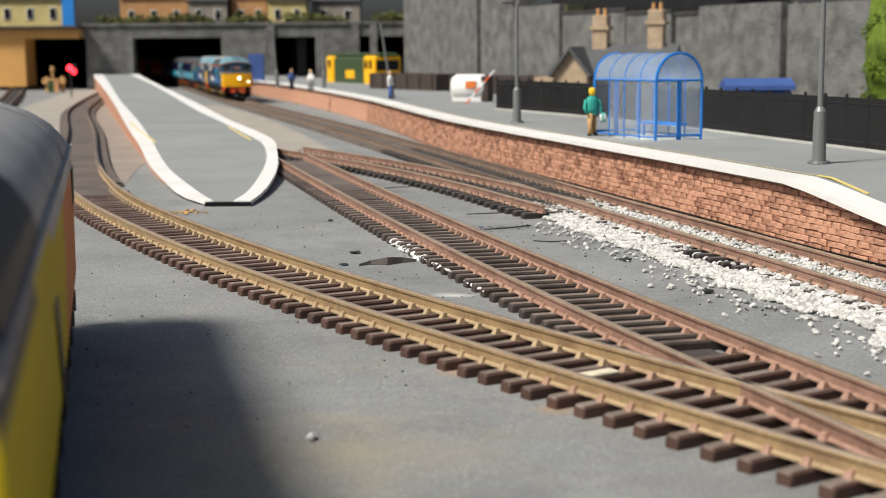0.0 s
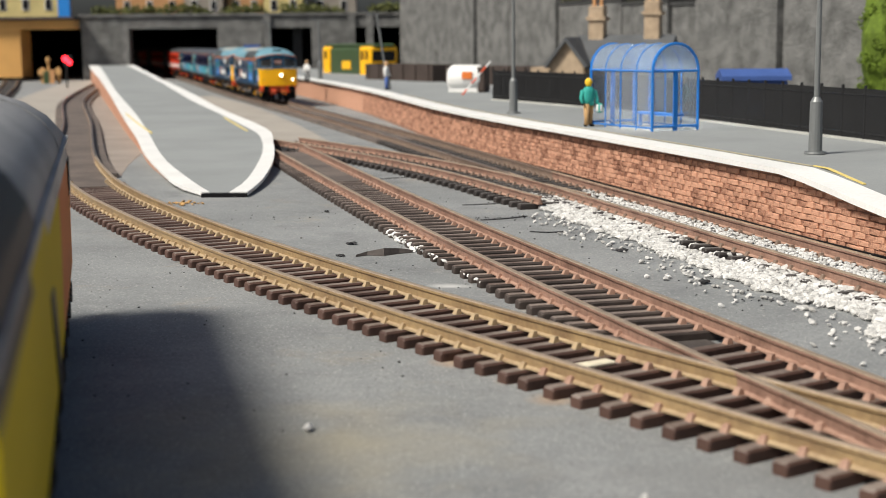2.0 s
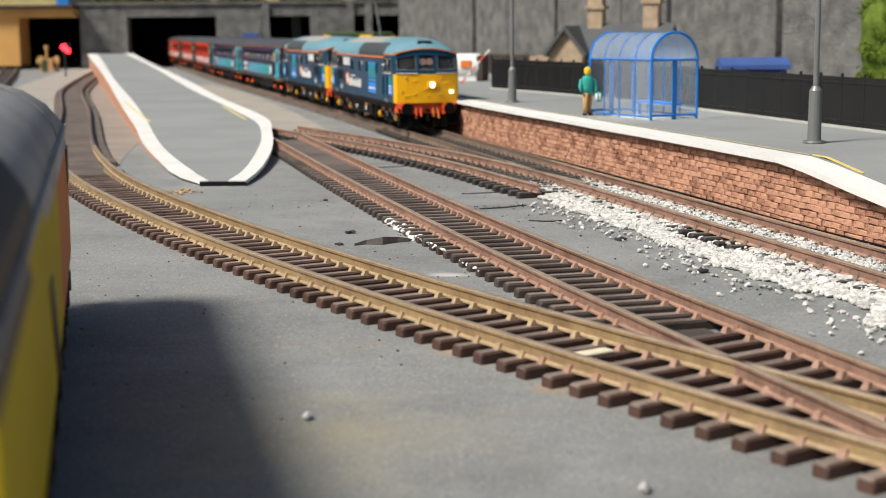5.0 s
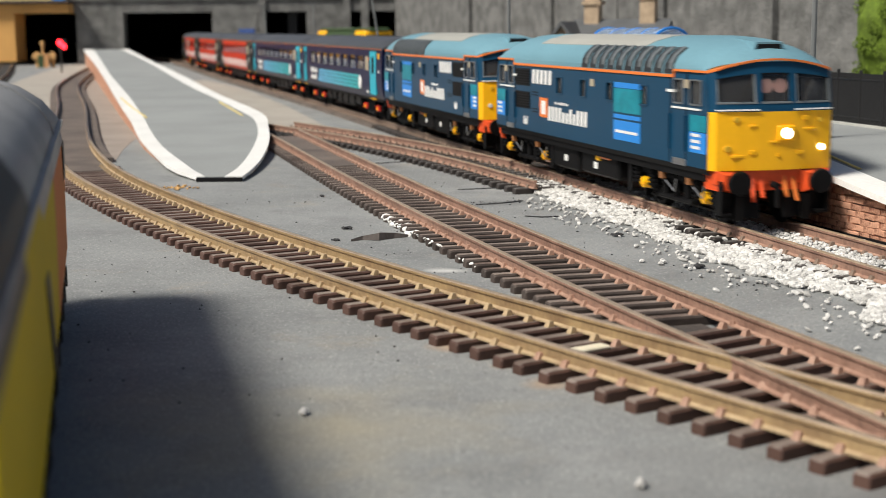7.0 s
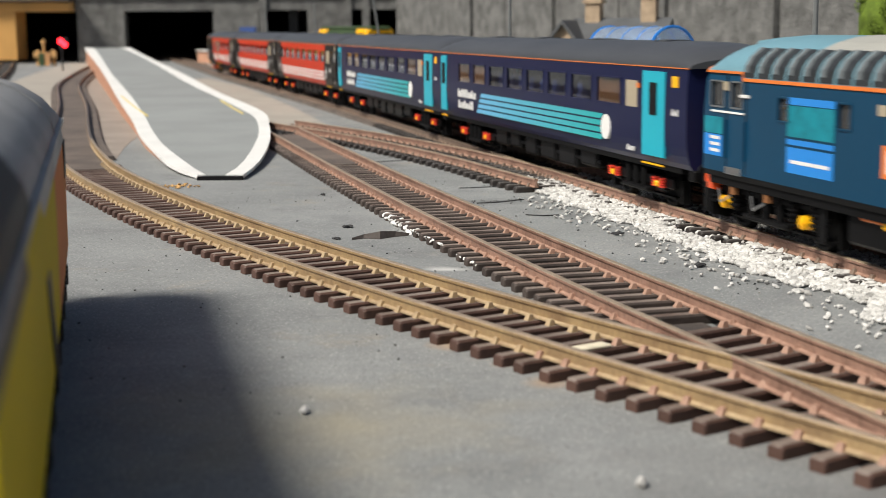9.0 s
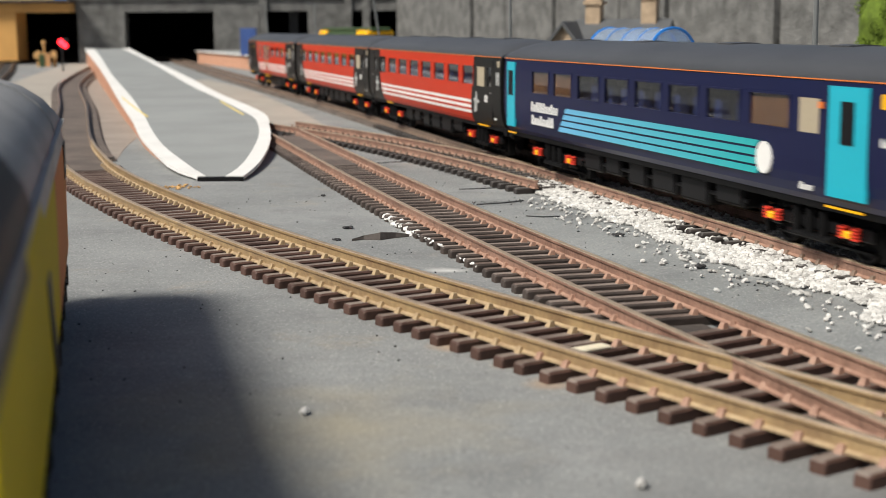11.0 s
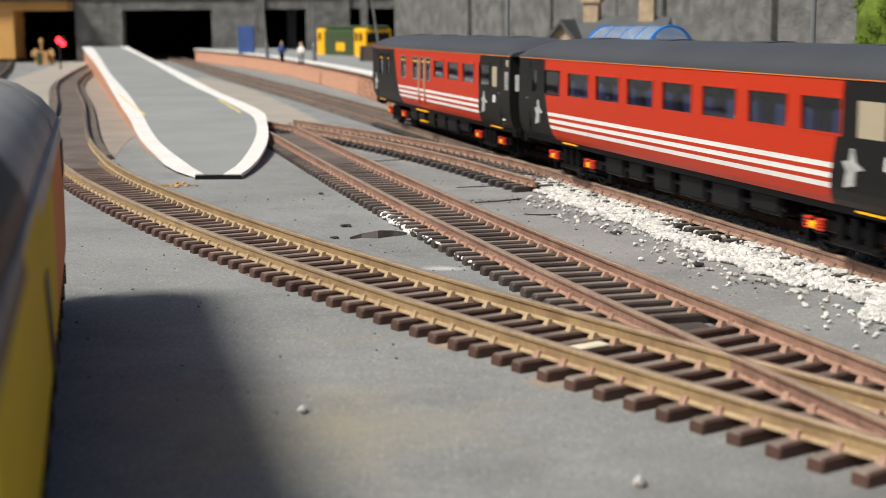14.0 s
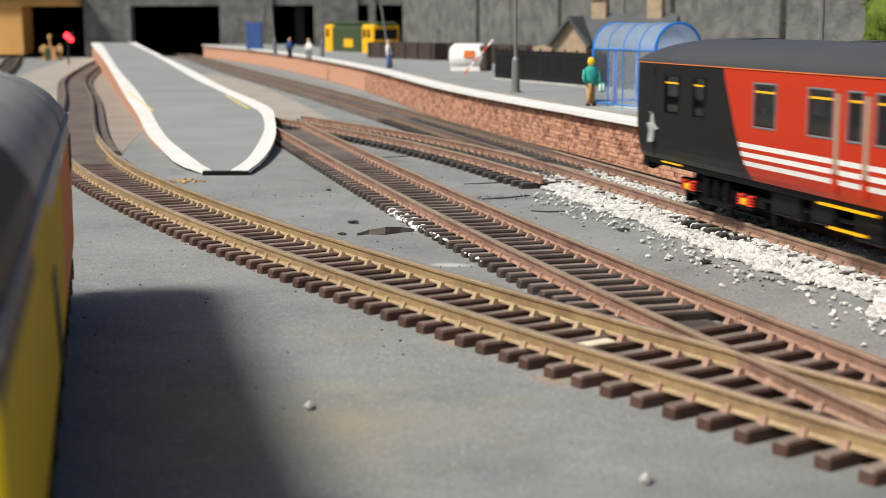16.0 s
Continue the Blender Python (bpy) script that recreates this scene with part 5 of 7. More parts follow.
def sweep(bm, pts, r, n=6):
    """A round bar bent along points in a plane of constant y."""
    rings = []
    for i, p in enumerate(pts):
        a, b = Vector(pts[max(0, i - 1)]), Vector(pts[min(len(pts) - 1, i + 1)])
        w = (b - a).normalized()
        u, v = Vector((0, 1, 0)), w.cross(Vector((0, 1, 0)))
        rings.append([Vector(p) + (u * math.cos(2 * math.pi * k / n) + v * math.sin(2 * math.pi * k / n)) * r for k in range(n)])
    loft(bm, rings)
    bmesh.ops.recalc_face_normals(bm, faces=bm.faces)


def shelter():
    t = new("platform_shelter")
    tagged(t, "blue framed glazed shelter with arched roof on the platform", "shelter")
    W, L, H, R = 0.0222, 0.0470, 0.0240, 0.0111
    t.matrix_basis = Matrix.Translation((0.0845, 0.566, PZ)) @ Matrix.Rotation(math.atan2(0.0010, 0.0021), 4, "Z")
    # local: x across the platform, y along it (away from the camera)

    def hoop(y):
        return [(0, y, 0), (0, y, H)] + [(W / 2 - W / 2 * math.cos(a), y, H + R * math.sin(a)) for a in np.linspace(0, math.pi, 13)[1:-1]] + [(W, y, H), (W, y, 0)]

    for i in range(5):
        y = L * i / 4
        bm = bmesh.new()
        pts = hoop(y)
        if i in (1, 2, 3):
            pts = pts[1:-1]
        sweep(bm, pts, 0.0006 if i in (0, 4) else 0.00025)
        part("hoop", bm, M["shelterblue"], t)
    for x in (0, W):
        for z in (H, 0.0012):
            bm = bmesh.new()
            tube(bm, (x, 0, z), (x, L, z), 0.00035, n=6)
            part("rail", bm, M["shelterblue"], t)
        for y in (L * 0.25, L * 0.5, L * 0.75):
            bm = bmesh.new()
            tube(bm, (x, y, 0), (x, y, H), 0.00028, n=6)
            part("mullion", bm, M["shelterblue"], t)
    for y in (0.0, L):
        bm = bmesh.new()
        box(bm, W / 2 - 0.0010, W / 2 + 0.0010, y - 0.0003, y + 0.0003, 0, H)
        part("centre_post", bm, M["shelterblue"], t)
        for z in (H, 0.0018):
            bm = bmesh.new()
            tube(bm, (0, y, z), (W, y, z), 0.0005, n=6)
            part("cross_bar", bm, M["shelterblue"], t)
        bm = bmesh.new()
        g = hoop(y)
        loft(bm, [[(px * 0.97 + W * 0.015, py + d, pz) for px, py, pz in g] for d in (-0.0001, 0.0001)])
        ob = part("end_pane", bm, M["pane"], t)
        ob.visible_shadow = False
    # vault and side panes
    bm = bmesh.new()
    rings = []
    for y in (0.0005, L - 0.0005):
        arc = [(W / 2 - (W / 2) * math.cos(a), H + R * math.sin(a)) for a in np.linspace(0, math.pi, 15)]
        inn = [(W / 2 - (W / 2 - 0.0003) * math.cos(a), H + (R - 0.0003) * math.sin(a)) for a in np.linspace(0, math.pi, 15)]
        rings.append([(x, y, z) for x, z in arc + inn[::-1]])
    loft(bm, rings)
    bmesh.ops.recalc_face_normals(bm, faces=bm.faces)
    ob = part("vault", bm, M["vault"], t, "bluish clear arched roof")
    ob.visible_shadow = False
    for x in (0.0, W):
        for i in range(4):
            if x == 0.0 and i == 3:
                continue
            ob = part("side_pane", boxm(x - 0.0001, x + 0.0001, L * i / 4 + 0.0007, L * (i + 1) / 4 - 0.0007, 0.002, H - 0.0006), M["pane"], t)
            ob.visible_shadow = False
    part("bench", boxm(W * 0.72, W * 0.92, L * 0.15, L * 0.8, 0.0052, 0.0062), M["shelterblue"], t)
    for y in (L * 0.2, L * 0.75):
        part("bench_leg", boxm(W * 0.80, W * 0.84, y, y + 0.001, 0, 0.0053), M["shelterblue"], t)


M["vault"] = glass("blue_tinted_plastic", (0.62, 0.74, 0.90), 0.18, 0.86)
shelter()


def street_lamp(x, y, z, lean, label, big=1.0):
    t = new("platform_lamp")
    tagged(t, label, "lamp post", "lamp posts on the platform")
    t.matrix_basis = Matrix.Translation((x, y, z)) @ Matrix.Rotation(lean, 4, "Y")
    bm = bmesh.new()
    tube(bm, (0, 0, 0), (0, 0, 0.0007), 0.0036, 0.0034, 16)
    part("base_plate", bm, M["lampgrey"], t)
    bm = bmesh.new()
    tube(bm, (0, 0, 0.0006), (0, 0, 0.0165), 0.0022, 0.0020, 16)
    tube(bm, (0, 0, 0.0165), (0, 0, 0.0180), 0.0020, 0.0011, 16)
    part("lower_column", bm, M["lampgrey"], t)
    bm = bmesh.new()
    tube(bm, (0, 0, 0.0178), (0, 0, 0.060), 0.00095, 0.0008, 12)
    part("pole", bm, M["lampgrey"], t)
    bm = bmesh.new()
    tube(bm, (0, 0, 0.0598), (-0.0035, 0, 0.0606), 0.0006, n=8)
    box(bm, -0.0075, -0.0030, -0.0014, 0.0014, 0.0600, 0.0615, 0, 0.0003)
    part("lamp_head", bm, M["slate"], t)
    return t


street_lamp(0.1192, 0.448, PZ, 0.0, "grey lamp post with thick lower column near the ramp")
street_lamp(0.0365, 0.722, PZ, 0.0, "grey lamp post with small head beside the fence")
street_lamp(-0.043, 1.13, PZ, -0.145, "grey lamp post leaning to one side")
street_lamp(-0.125, 1.45, PZ, -0.02, "thin grey lamp post far along the platform")
street_lamp(-0.185, 1.55, PZ, -0.06, "thin grey lamp post at the platform's far end")


def figure(x, y, z, turn, top, legs, head, bag, h=0.0205):
    """A painted model figure, plain."""
    bm = bmesh.new()
    k = h / 0.0205
    for s in (-1, 1):
        loft(bm, [[(s * 0.0013 + a * math.cos(q), b * math.sin(q) * 1.1 + s * 0.0008, zz * k) for q in np.linspace(0, 2 * math.pi, 9)[:-1]] for zz, a, b in ((0.0006, 0.0009, 0.0012), (0.004, 0.0010, 0.0011), (0.0095, 0.0014, 0.0014))], 1)
        loft(bm, [[(s * 0.0014 + a * math.cos(q), -0.0005 + 0.0016 * math.sin(q), zz * k) for q in np.linspace(0, 2 * math.pi, 7)[:-1]] for zz, a in ((0.0, 0.0010), (0.0008, 0.0009))], 3)
        loft(bm, [[(s * dx + 0.0008 * math.cos(q), dy + 0.0008 * math.sin(q), zz * k) for q in np.linspace(0, 2 * math.pi, 7)[:-1]] for zz, dx, dy in ((0.0155, 0.0029, 0), (0.0120, 0.0037, -0.0004), (0.0098, 0.0033, -0.0018))], 0)
    loft(bm, [[(a * math.cos(q), b * math.sin(q), zz * k) for q in np.linspace(0, 2 * math.pi, 13)[:-1]] for zz, a, b in ((0.0088, 0.0024, 0.0017), (0.0115, 0.0027, 0.0019), (0.0150, 0.0031, 0.0019), (0.0165, 0.0020, 0.0015), (0.0170, 0.0009, 0.0009))], 0)
    loft(bm, [[(a * math.cos(q), a * math.sin(q), zz * k) for q in np.linspace(0, 2 * math.pi, 11)[:-1]] for zz, a in ((0.0168, 0.0008), (0.0176, 0.0014), (0.0188, 0.0017), (0.0200, 0.0014), (0.0206, 0.0006))], 2)
    if bag:
        box(bm, 0.0030, 0.0052, -0.0042, -0.0008, 0.0058 * k, 0.0098 * k, 4, 0.0006)
    bmesh.ops.recalc_face_normals(bm, faces=bm.faces)
    ob = part("model_figure", bm, [M[top], M[legs], M[head], M["blackpaint"], M["white"]], None, smooth=True)
    ob.matrix_basis = Matrix.Translation((x, y, z)) @ Matrix.Rotation(turn, 4, "Z")
    return ob


tagged(figure(0.0630, 0.606, PZ, 0.3, "jacket", "tan", "hat", True), "painted model figure in green jacket holding a white bag", "figurine", "figures on the platform")
tagged(figure(-0.044, 1.115, PZ, 1.2, "white", "figblue", "skin", False, 0.022), "painted model figure in white and blue beside a lamp post", "figurine", "figures on the platform")
tagged(figure(-0.155, 1.42, PZ, 0.4, "figblue", "blackpaint", "skin", False), "painted model figure in dark blue", "figurine", "figures on the platform")
tagged(figure(-0.130, 1.36, PZ, -0.6, "white", "lampgrey", "skin", False), "painted model figure in white and grey", "figurine", "figures on the platform")
# ---- far end of the layout ----
WY = 2.35


def portal():
    w = new("wall_portal")
    tagged(w, "grey rendered tunnel front with square openings", "wall", kind="structure")
    for a, b in ((-0.597, -0.519), (-0.372, -0.297), (-0.216, -0.153), (-0.068, 0.02)):
        part("pier", boxm(a, b, WY, WY + 0.03, 0, 0.084), M["concrete"], w)
    part("lintel", boxm(-0.600, 0.02, WY, WY + 0.03, 0.084, 0.104), M["concrete"], w)
    part("coping", boxm(-0.600, 0.02, WY - 0.004, WY + 0.032, 0.104, 0.108), M["concrete"], w)
    for x in (-0.295, -0.155, -0.125):
        part("pilaster", boxm(x, x + 0.012, WY - 0.005, WY, 0, 0.104), M["concrete"], w)
    # unseen box behind the openings, coloured black so the inside looks unlit
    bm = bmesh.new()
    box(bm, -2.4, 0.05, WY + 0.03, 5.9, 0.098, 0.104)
    tagged(part("ceiling_tunnel", bm, M["black"]), "unseen roof over the hidden tracks, black for the tunnel's darkness", "ceiling", kind="structure")
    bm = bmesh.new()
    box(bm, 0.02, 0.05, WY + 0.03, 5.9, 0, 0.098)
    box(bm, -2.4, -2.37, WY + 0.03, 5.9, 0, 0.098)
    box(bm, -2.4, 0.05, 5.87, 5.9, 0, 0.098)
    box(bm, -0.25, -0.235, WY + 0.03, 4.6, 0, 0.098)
    tagged(part("wall_tunnel", bm, M["black"]), "unseen walls of the hidden tunnel, black for its darkness", "wall", kind="structure")


portal()


def timber_bridge():
    t = new("timber_shed_front")
    tagged(t, "unpainted plywood shed front over the side track", "building")
    part("pier", boxm(-0.86, -0.690, WY - 0.03, WY + 0.03, 0.006, 0.084), M["ply"], t)
    part("beam", boxm(-0.90, -0.600, WY - 0.032, WY + 0.03, 0.084, 0.099, 0.001), M["ply"], t)
    part("roof_board", boxm(-0.92, -0.597, WY - 0.045, WY + 0.04, 0.099, 0.104, 0.001), M["timber"], t)


timber_bridge()


def retaining_wall():
    a, b = Vector((-0.07, 2.35)), Vector((0.70, 0.363))
    d = (b - a).normalized()
    n = Vector((d.y, -d.x)) * -1
    full = (b - a).length
    w = new("wall_retaining")
    tagged(w, "tall grey rough-rendered retaining wall with narrow upright joints", "wall", kind="structure")

    def stretch(name, p, q, off, h, m, parent=w, z0=0.0, depth=0.03):
        s, e = a + d * p, a + d * q
        pts = [s - n * off, e - n * off, e + n * depth, s + n * depth]
        bm = bmesh.new()
        loft(bm, [[(v.x, v.y, z) for v in pts] for z in (z0, h)])
        bmesh.ops.recalc_face_normals(bm, faces=bm.faces)
        return part(name, bm, M[m], parent)

    # panel breaks along the wall, how far each stands out, its top, and the joint that follows
    runs = [(0.0, 0.194, 0.0, 0.165, "concrete"), (0.194, 0.331, 0.003, 0.165, "wall_dark"), (0.331, 0.450, 0.0, 0.165, "concrete"), (0.450, 0.600, 0.002, 0.116, "moss"),
            (0.600, 0.770, 0.0, 0.103, "moss"), (0.770, 0.878, 0.002, 0.098, "wall_dark"), (0.878, 0.938, 0.0, 0.0945, "concrete"), (0.938, 1.090, 0.008, 0.1015, "concrete"),
            (1.090, 1.30, 0.005, 0.0985, "concrete"), (1.30, 1.55, 0.007, 0.098, "wall_dark"), (1.55, 1.85, 0.004, 0.098, "concrete"), (1.85, full, 0.007, 0.098, "concrete")]
    for p, q, off, h, m in runs:
        stretch("panel", p + 0.0035, q - 0.0035, off, h, "concrete")
        stretch("joint", q - 0.0035, q + 0.0035, -0.006, h, m)
        if 0.5 < p < 0.9:
            stretch("coping", p, q, off + 0.002, h + 0.003, "kerb" if p < 0.6 else "wall_dark", w, h)
    t = new("long_shed")
    tagged(t, "long low black shed on top of the wall", "building")
    stretch("wall", 0.50, 0.945, -0.034, 0.135, "black", t, 0.0, 0.10)
    stretch("roof", 0.49, 0.955, -0.030, 0.140, "slate", t, 0.135, 0.105)


retaining_wall()


def cottage():
    t = new("stone_cottage")
    tagged(t, "small buff stone cottage with slate roof behind the fence", "house")
    t.matrix_basis = Matrix.Translation((0.1055, 1.16, 0.0)) @ Matrix.Rotation(-0.35, 4, "Z")
    part("wall", boxm(-0.034, 0.077, 0, 0.07, 0, 0.036), M["stone"], t)
    bm = bmesh.new()
    loft(bm, [[(x, y, z) for y, z in ((-0.006, 0.036), (0.035, 0.062), (0.076, 0.036), (0.076, 0.034), (-0.006, 0.034))] for x in (-0.002, 0.080)])
    part("roof", bm, M["slate"], t)
    bm = bmesh.new()
    loft(bm, [[(x, y, z) for x, z in ((-0.014, 0.0), (0.014, 0.0), (0.014, 0.040), (0.0, 0.057), (-0.014, 0.040))] for y in (-0.012, 0.03)])
    part("gable", bm, M["stone"], t)
    bm = bmesh.new()
    for s in (-1, 1):
        loft(bm, [[(s * x, y, z) for x, z in ((0.0, 0.0605), (0.0185, 0.0375), (0.0165, 0.0355), (0.0, 0.057))] for y in (-0.017, 0.034)])
    bmesh.ops.recalc_face_normals(bm, faces=bm.faces)
    part("gable_roof", bm, M["slate"], t)
    part("window", boxm(0.045, 0.062, -0.0006, 0.002, 0.014, 0.03), M["blackpaint"], t)
    for x, h in ((0.0075, 0.086), (0.0545, 0.090)):
        c = part("chimney", boxm(x, x + 0.013, 0.029, 0.042, 0.045, h, 0.0008), M["stone"], t)
        part("chimney_cap", boxm(x - 0.0015, x + 0.0145, 0.0275, 0.0455, h - 0.012, h - 0.009), M["stone"], c)
        for dx in (0.0035, 0.0095):
            bm = bmesh.new()
            tube(bm, (x + dx, 0.036, h - 0.001), (x + dx, 0.036, h + 0.006), 0.0018, 0.0014, 10)
            part("chimney_pot", bm, M["house"], c)


cottage()


def skip():
    t = new("storage_bin")
    tagged(t, "dark blue lidded storage bin behind the fence", "bin")
    t.matrix_basis = Matrix.Translation((0.160, 0.80, 0.0)) @ Matrix.Rotation(-0.05, 4, "Z")
    part("body", boxm(0, 0.036, 0, 0.02, 0.0, 0.034, 0.001), M["figblue"], t)
    bm = bmesh.new()
    loft(bm, [[(x, y, z) for y, z in ((-0.003, 0.034), (0.024, 0.034), (0.024, 0.037), (0.01, 0.0405), (-0.003, 0.0365))] for x in (-0.0015, 0.0375)])
    bmesh.ops.recalc_face_normals(bm, faces=bm.faces)
    part("lid", bm, M["figblue"], t)


skip()


def clump(bm, centre, r, n, size, rnd, m=0):
    for _ in range(n):
        v = Vector((rnd.gauss(0, 1), rnd.gauss(0, 1), rnd.gauss(0, 1))).normalized()
        c = Vector(centre) + Vector((v.x * r[0], v.y * r[1], v.z * r[2])) * rnd.uniform(0.55, 1.05)
        q = Euler((rnd.uniform(0, 6), rnd.uniform(0, 6), rnd.uniform(0, 6))).to_quaternion()
        s = size * rnd.uniform(0.6, 1.4)
        vs = [bm.verts.new(c + q @ Vector(p) * s) for p in ((1, 0, -0.4), (-0.5, 0.9, -0.3), (-0.5, -0.9, -0.2), (0.1, 0.1, 0.8))]
        for f in ((0, 1, 3), (1, 2, 3), (2, 0, 3), (0, 2, 1)):
            bm.faces.new([vs[k] for k in f]).material_index = m


def conifer():
    t = new("conifer_tree")
    tagged(t, "bright lime-green conifer beside the retaining wall", "tree")
    x0, y0 = 0.268, 0.80
    bm = bmesh.new()
    loft(bm, [[(x0 + r * math.cos(q), y0 + r * math.sin(q), z) for q in np.linspace(0, 2 * math.pi, 9)[:-1]] for z, r in ((0, 0.004), (0.05, 0.003), (0.125, 0.0008))])
    part("trunk", bm, M["timber"], t)
    rnd = random.Random(9)
    bm = bmesh.new()
    loft(bm, [[(x0 + r * (1 + 0.22 * math.sin(5 * q + z * 300)) * math.cos(q), y0 + r * (1 + 0.22 * math.sin(5 * q + z * 300)) * math.sin(q), z) for q in np.linspace(0, 2 * math.pi, 25)[:-1]] for z, r in ((0.012, 0.006), (0.02, 0.020), (0.04, 0.024), (0.06, 0.025), (0.085, 0.023), (0.11, 0.019), (0.14, 0.011), (0.16, 0.002))])
    part("inner_foliage", bm, M["leaf"], t)
    bm = bmesh.new()
    for i in range(330):
        u = rnd.random() ** 1.2
        z = 0.018 + 0.150 * u
        r = 0.030 * (1 - u ** 2.0) ** 0.8 + 0.002
        a = rnd.uniform(0, 6.28)
        k = rnd.uniform(0.5, 1.0)
        clump(bm, (x0 + r * k * math.cos(a), y0 + r * k * math.sin(a), z), (0.0048, 0.0048, 0.0048), 90, 0.00075, rnd)
    part("crown", bm, M["leaf"], t, "lime-green foliage in clumps")


conifer()


def hood_loco():
    t = new("freight_locomotive")
    tagged(t, "green and yellow freight locomotive standing behind the platform", "locomotive")
    # seen from its end, at an angle; local x along it
    t.matrix_basis = Matrix.Translation((-0.096, 1.72, 0.006)) @ Matrix.Rotation(-1.15, 4, "Z")
    b = part("body", boxm(-0.075, 0.0343, -0.016, 0.016, 0.011, 0.046, 0.003), M["green"], t, "dark green body side")
    part("cab", boxm(0.034, 0.0685, -0.0175, 0.0175, 0.010, 0.047, 0.002), M["yellow"], t, "yellow cab")
    part("cab", boxm(-0.098, -0.075, -0.0175, 0.0175, 0.010, 0.047, 0.002), M["yellow"], t, "yellow cab")
    part("roof", boxm(-0.10, 0.07, -0.0135, 0.0135, 0.046, 0.0505, 0.002), M["green"], t)
    for x in (0.0686, -0.0983):
        part("windscreen", boxm(x - 0.0004, x + 0.0004, -0.014, 0.014, 0.030, 0.042), M["blackpaint"], t)
    for y in (-0.0177, 0.0177):
        for x in (0.040, 0.054, -0.09):
            part("side_window", boxm(x, x + 0.008, y - 0.0002, y + 0.0002, 0.032, 0.042), M["blackpaint"], t)
        part("name_panel", boxm(-0.03, 0.0, y * 0.91 - 0.0004, y * 0.91 + 0.0004, 0.02, 0.03), M["yellow"], b)
    part("chassis", boxm(-0.095, 0.066, -0.014, 0.014, 0.0, 0.011), M["chassis"], t)


hood_loco()


def wagons():
    for i, (x, y, r) in enumerate(((-0.030, 1.40, -1.05), (0.052, 1.24, -1.05))):
        t = new("open_wagon")
        tagged(t, "weathered brown open wagon in the siding behind the platform", "wagon", "wagons in the siding")
        t.matrix_basis = Matrix.Translation((x, y, 0.006)) @ Matrix.Rotation(r, 4, "Z")
        bm = bmesh.new()
        for q in ((-0.07, 0.07, -0.016, -0.0145), (-0.07, 0.07, 0.0145, 0.016), (-0.07, -0.0685, -0.0145, 0.0145), (0.0685, 0.07, -0.0145, 0.0145)):
            box(bm, q[0], q[1], q[2], q[3], 0.012, 0.030)
        box(bm, -0.0685, 0.0685, -0.0145, 0.0145, 0.012, 0.0135)
        part("body", bm, M["timber"], t)
        for k in range(6):
            x0 = -0.066 + k * 0.0255
            part("rib", boxm(x0, x0 + 0.0022, -0.0172, -0.016, 0.012, 0.030), M["timber"], t)
        part("underframe", boxm(-0.066, 0.066, -0.012, 0.012, 0.0, 0.012), M["chassis"], t)


wagons()


def tank():
    t = new("white_tank")
    tagged(t, "white rounded tank with orange mark behind the platform", "tank")
    t.matrix_basis = Matrix.Translation((0.018, 1.045, PZ)) @ Matrix.Rotation(-0.25, 4, "Z")
    bm = bmesh.new()
    rings = []
    for x, r in ((-0.0165, 0.004), (-0.0155, 0.0085), (-0.012, 0.0115), (0.012, 0.0115), (0.0155, 0.0095), (0.016, 0.004)):
        rings.append([(x * 0.85, r * 0.85 * math.cos(a), 0.0101 + r * 0.85 * math.sin(a)) for a in np.linspace(0, 2 * math.pi, 21)[:-1]])
    loft(bm, rings)
    part("barrel", bm, M["white"], t, smooth=True)
    part("end_cladding", boxm(0.0100, 0.0160, -0.0085, 0.0085, 0.0, 0.0185, 0.001), M["timber"], t, "brown clad end")
    part("saddle", boxm(-0.012, 0.012, -0.007, 0.007, 0.0, 0.0035), M["white"], t)
    part("hazard_mark", boxm(-0.001, 0.0065, -0.0105, -0.0085, 0.0098, 0.0150), M["orange"], t)


tank()


def barrier():
    t = new("barrier_pole")
    tagged(t, "red and white leaning barrier pole by the tank", "barrier")
    bm = bmesh.new()
    a, b = Vector((0.014, 0.985, PZ)), Vector((0.034, 0.99, PZ + 0.023))
    for i in range(6):
        tube(bm, a.lerp(b, i / 6), a.lerp(b, (i + 1) / 6), 0.0006, n=6, m=i % 2)
    part("pole", bm, [M["bufferred"], M["white"]], t)


barrier()


def buffer_stop():
    t = new("buffer_stop")
    tagged(t, "small timber buffer stop with red and green boards", "buffer stop")
    t.matrix_basis = Matrix.Translation((-0.600, 2.16, 0.0))
    for x in (-0.014, 0.010):
        part("post", boxm(x, x + 0.005, 0, 0.006, 0, 0.024, 0.0005), M["ochre"], t)
    part("beam", boxm(-0.017, 0.018, -0.004, 0.0, 0.013, 0.021, 0.0005), M["ochre"], t)
    part("board", boxm(-0.008, 0.0, -0.006, -0.004, 0.0, 0.019), M["green"], t)
    part("board", boxm(0.001, 0.0085, -0.006, -0.004, 0.0, 0.021), M["house"], t)
    bm = bmesh.new()
    tube(bm, (-0.0025, 0.003, 0.0), (-0.0025, 0.003, 0.033), 0.0022, 0.0018, 10)
    tube(bm, (-0.0025, 0.003, 0.033), (-0.0025, 0.003, 0.040), 0.0036, 0.0030, 12)
    part("lamp_post", bm, M["ochre"], t)


buffer_stop()


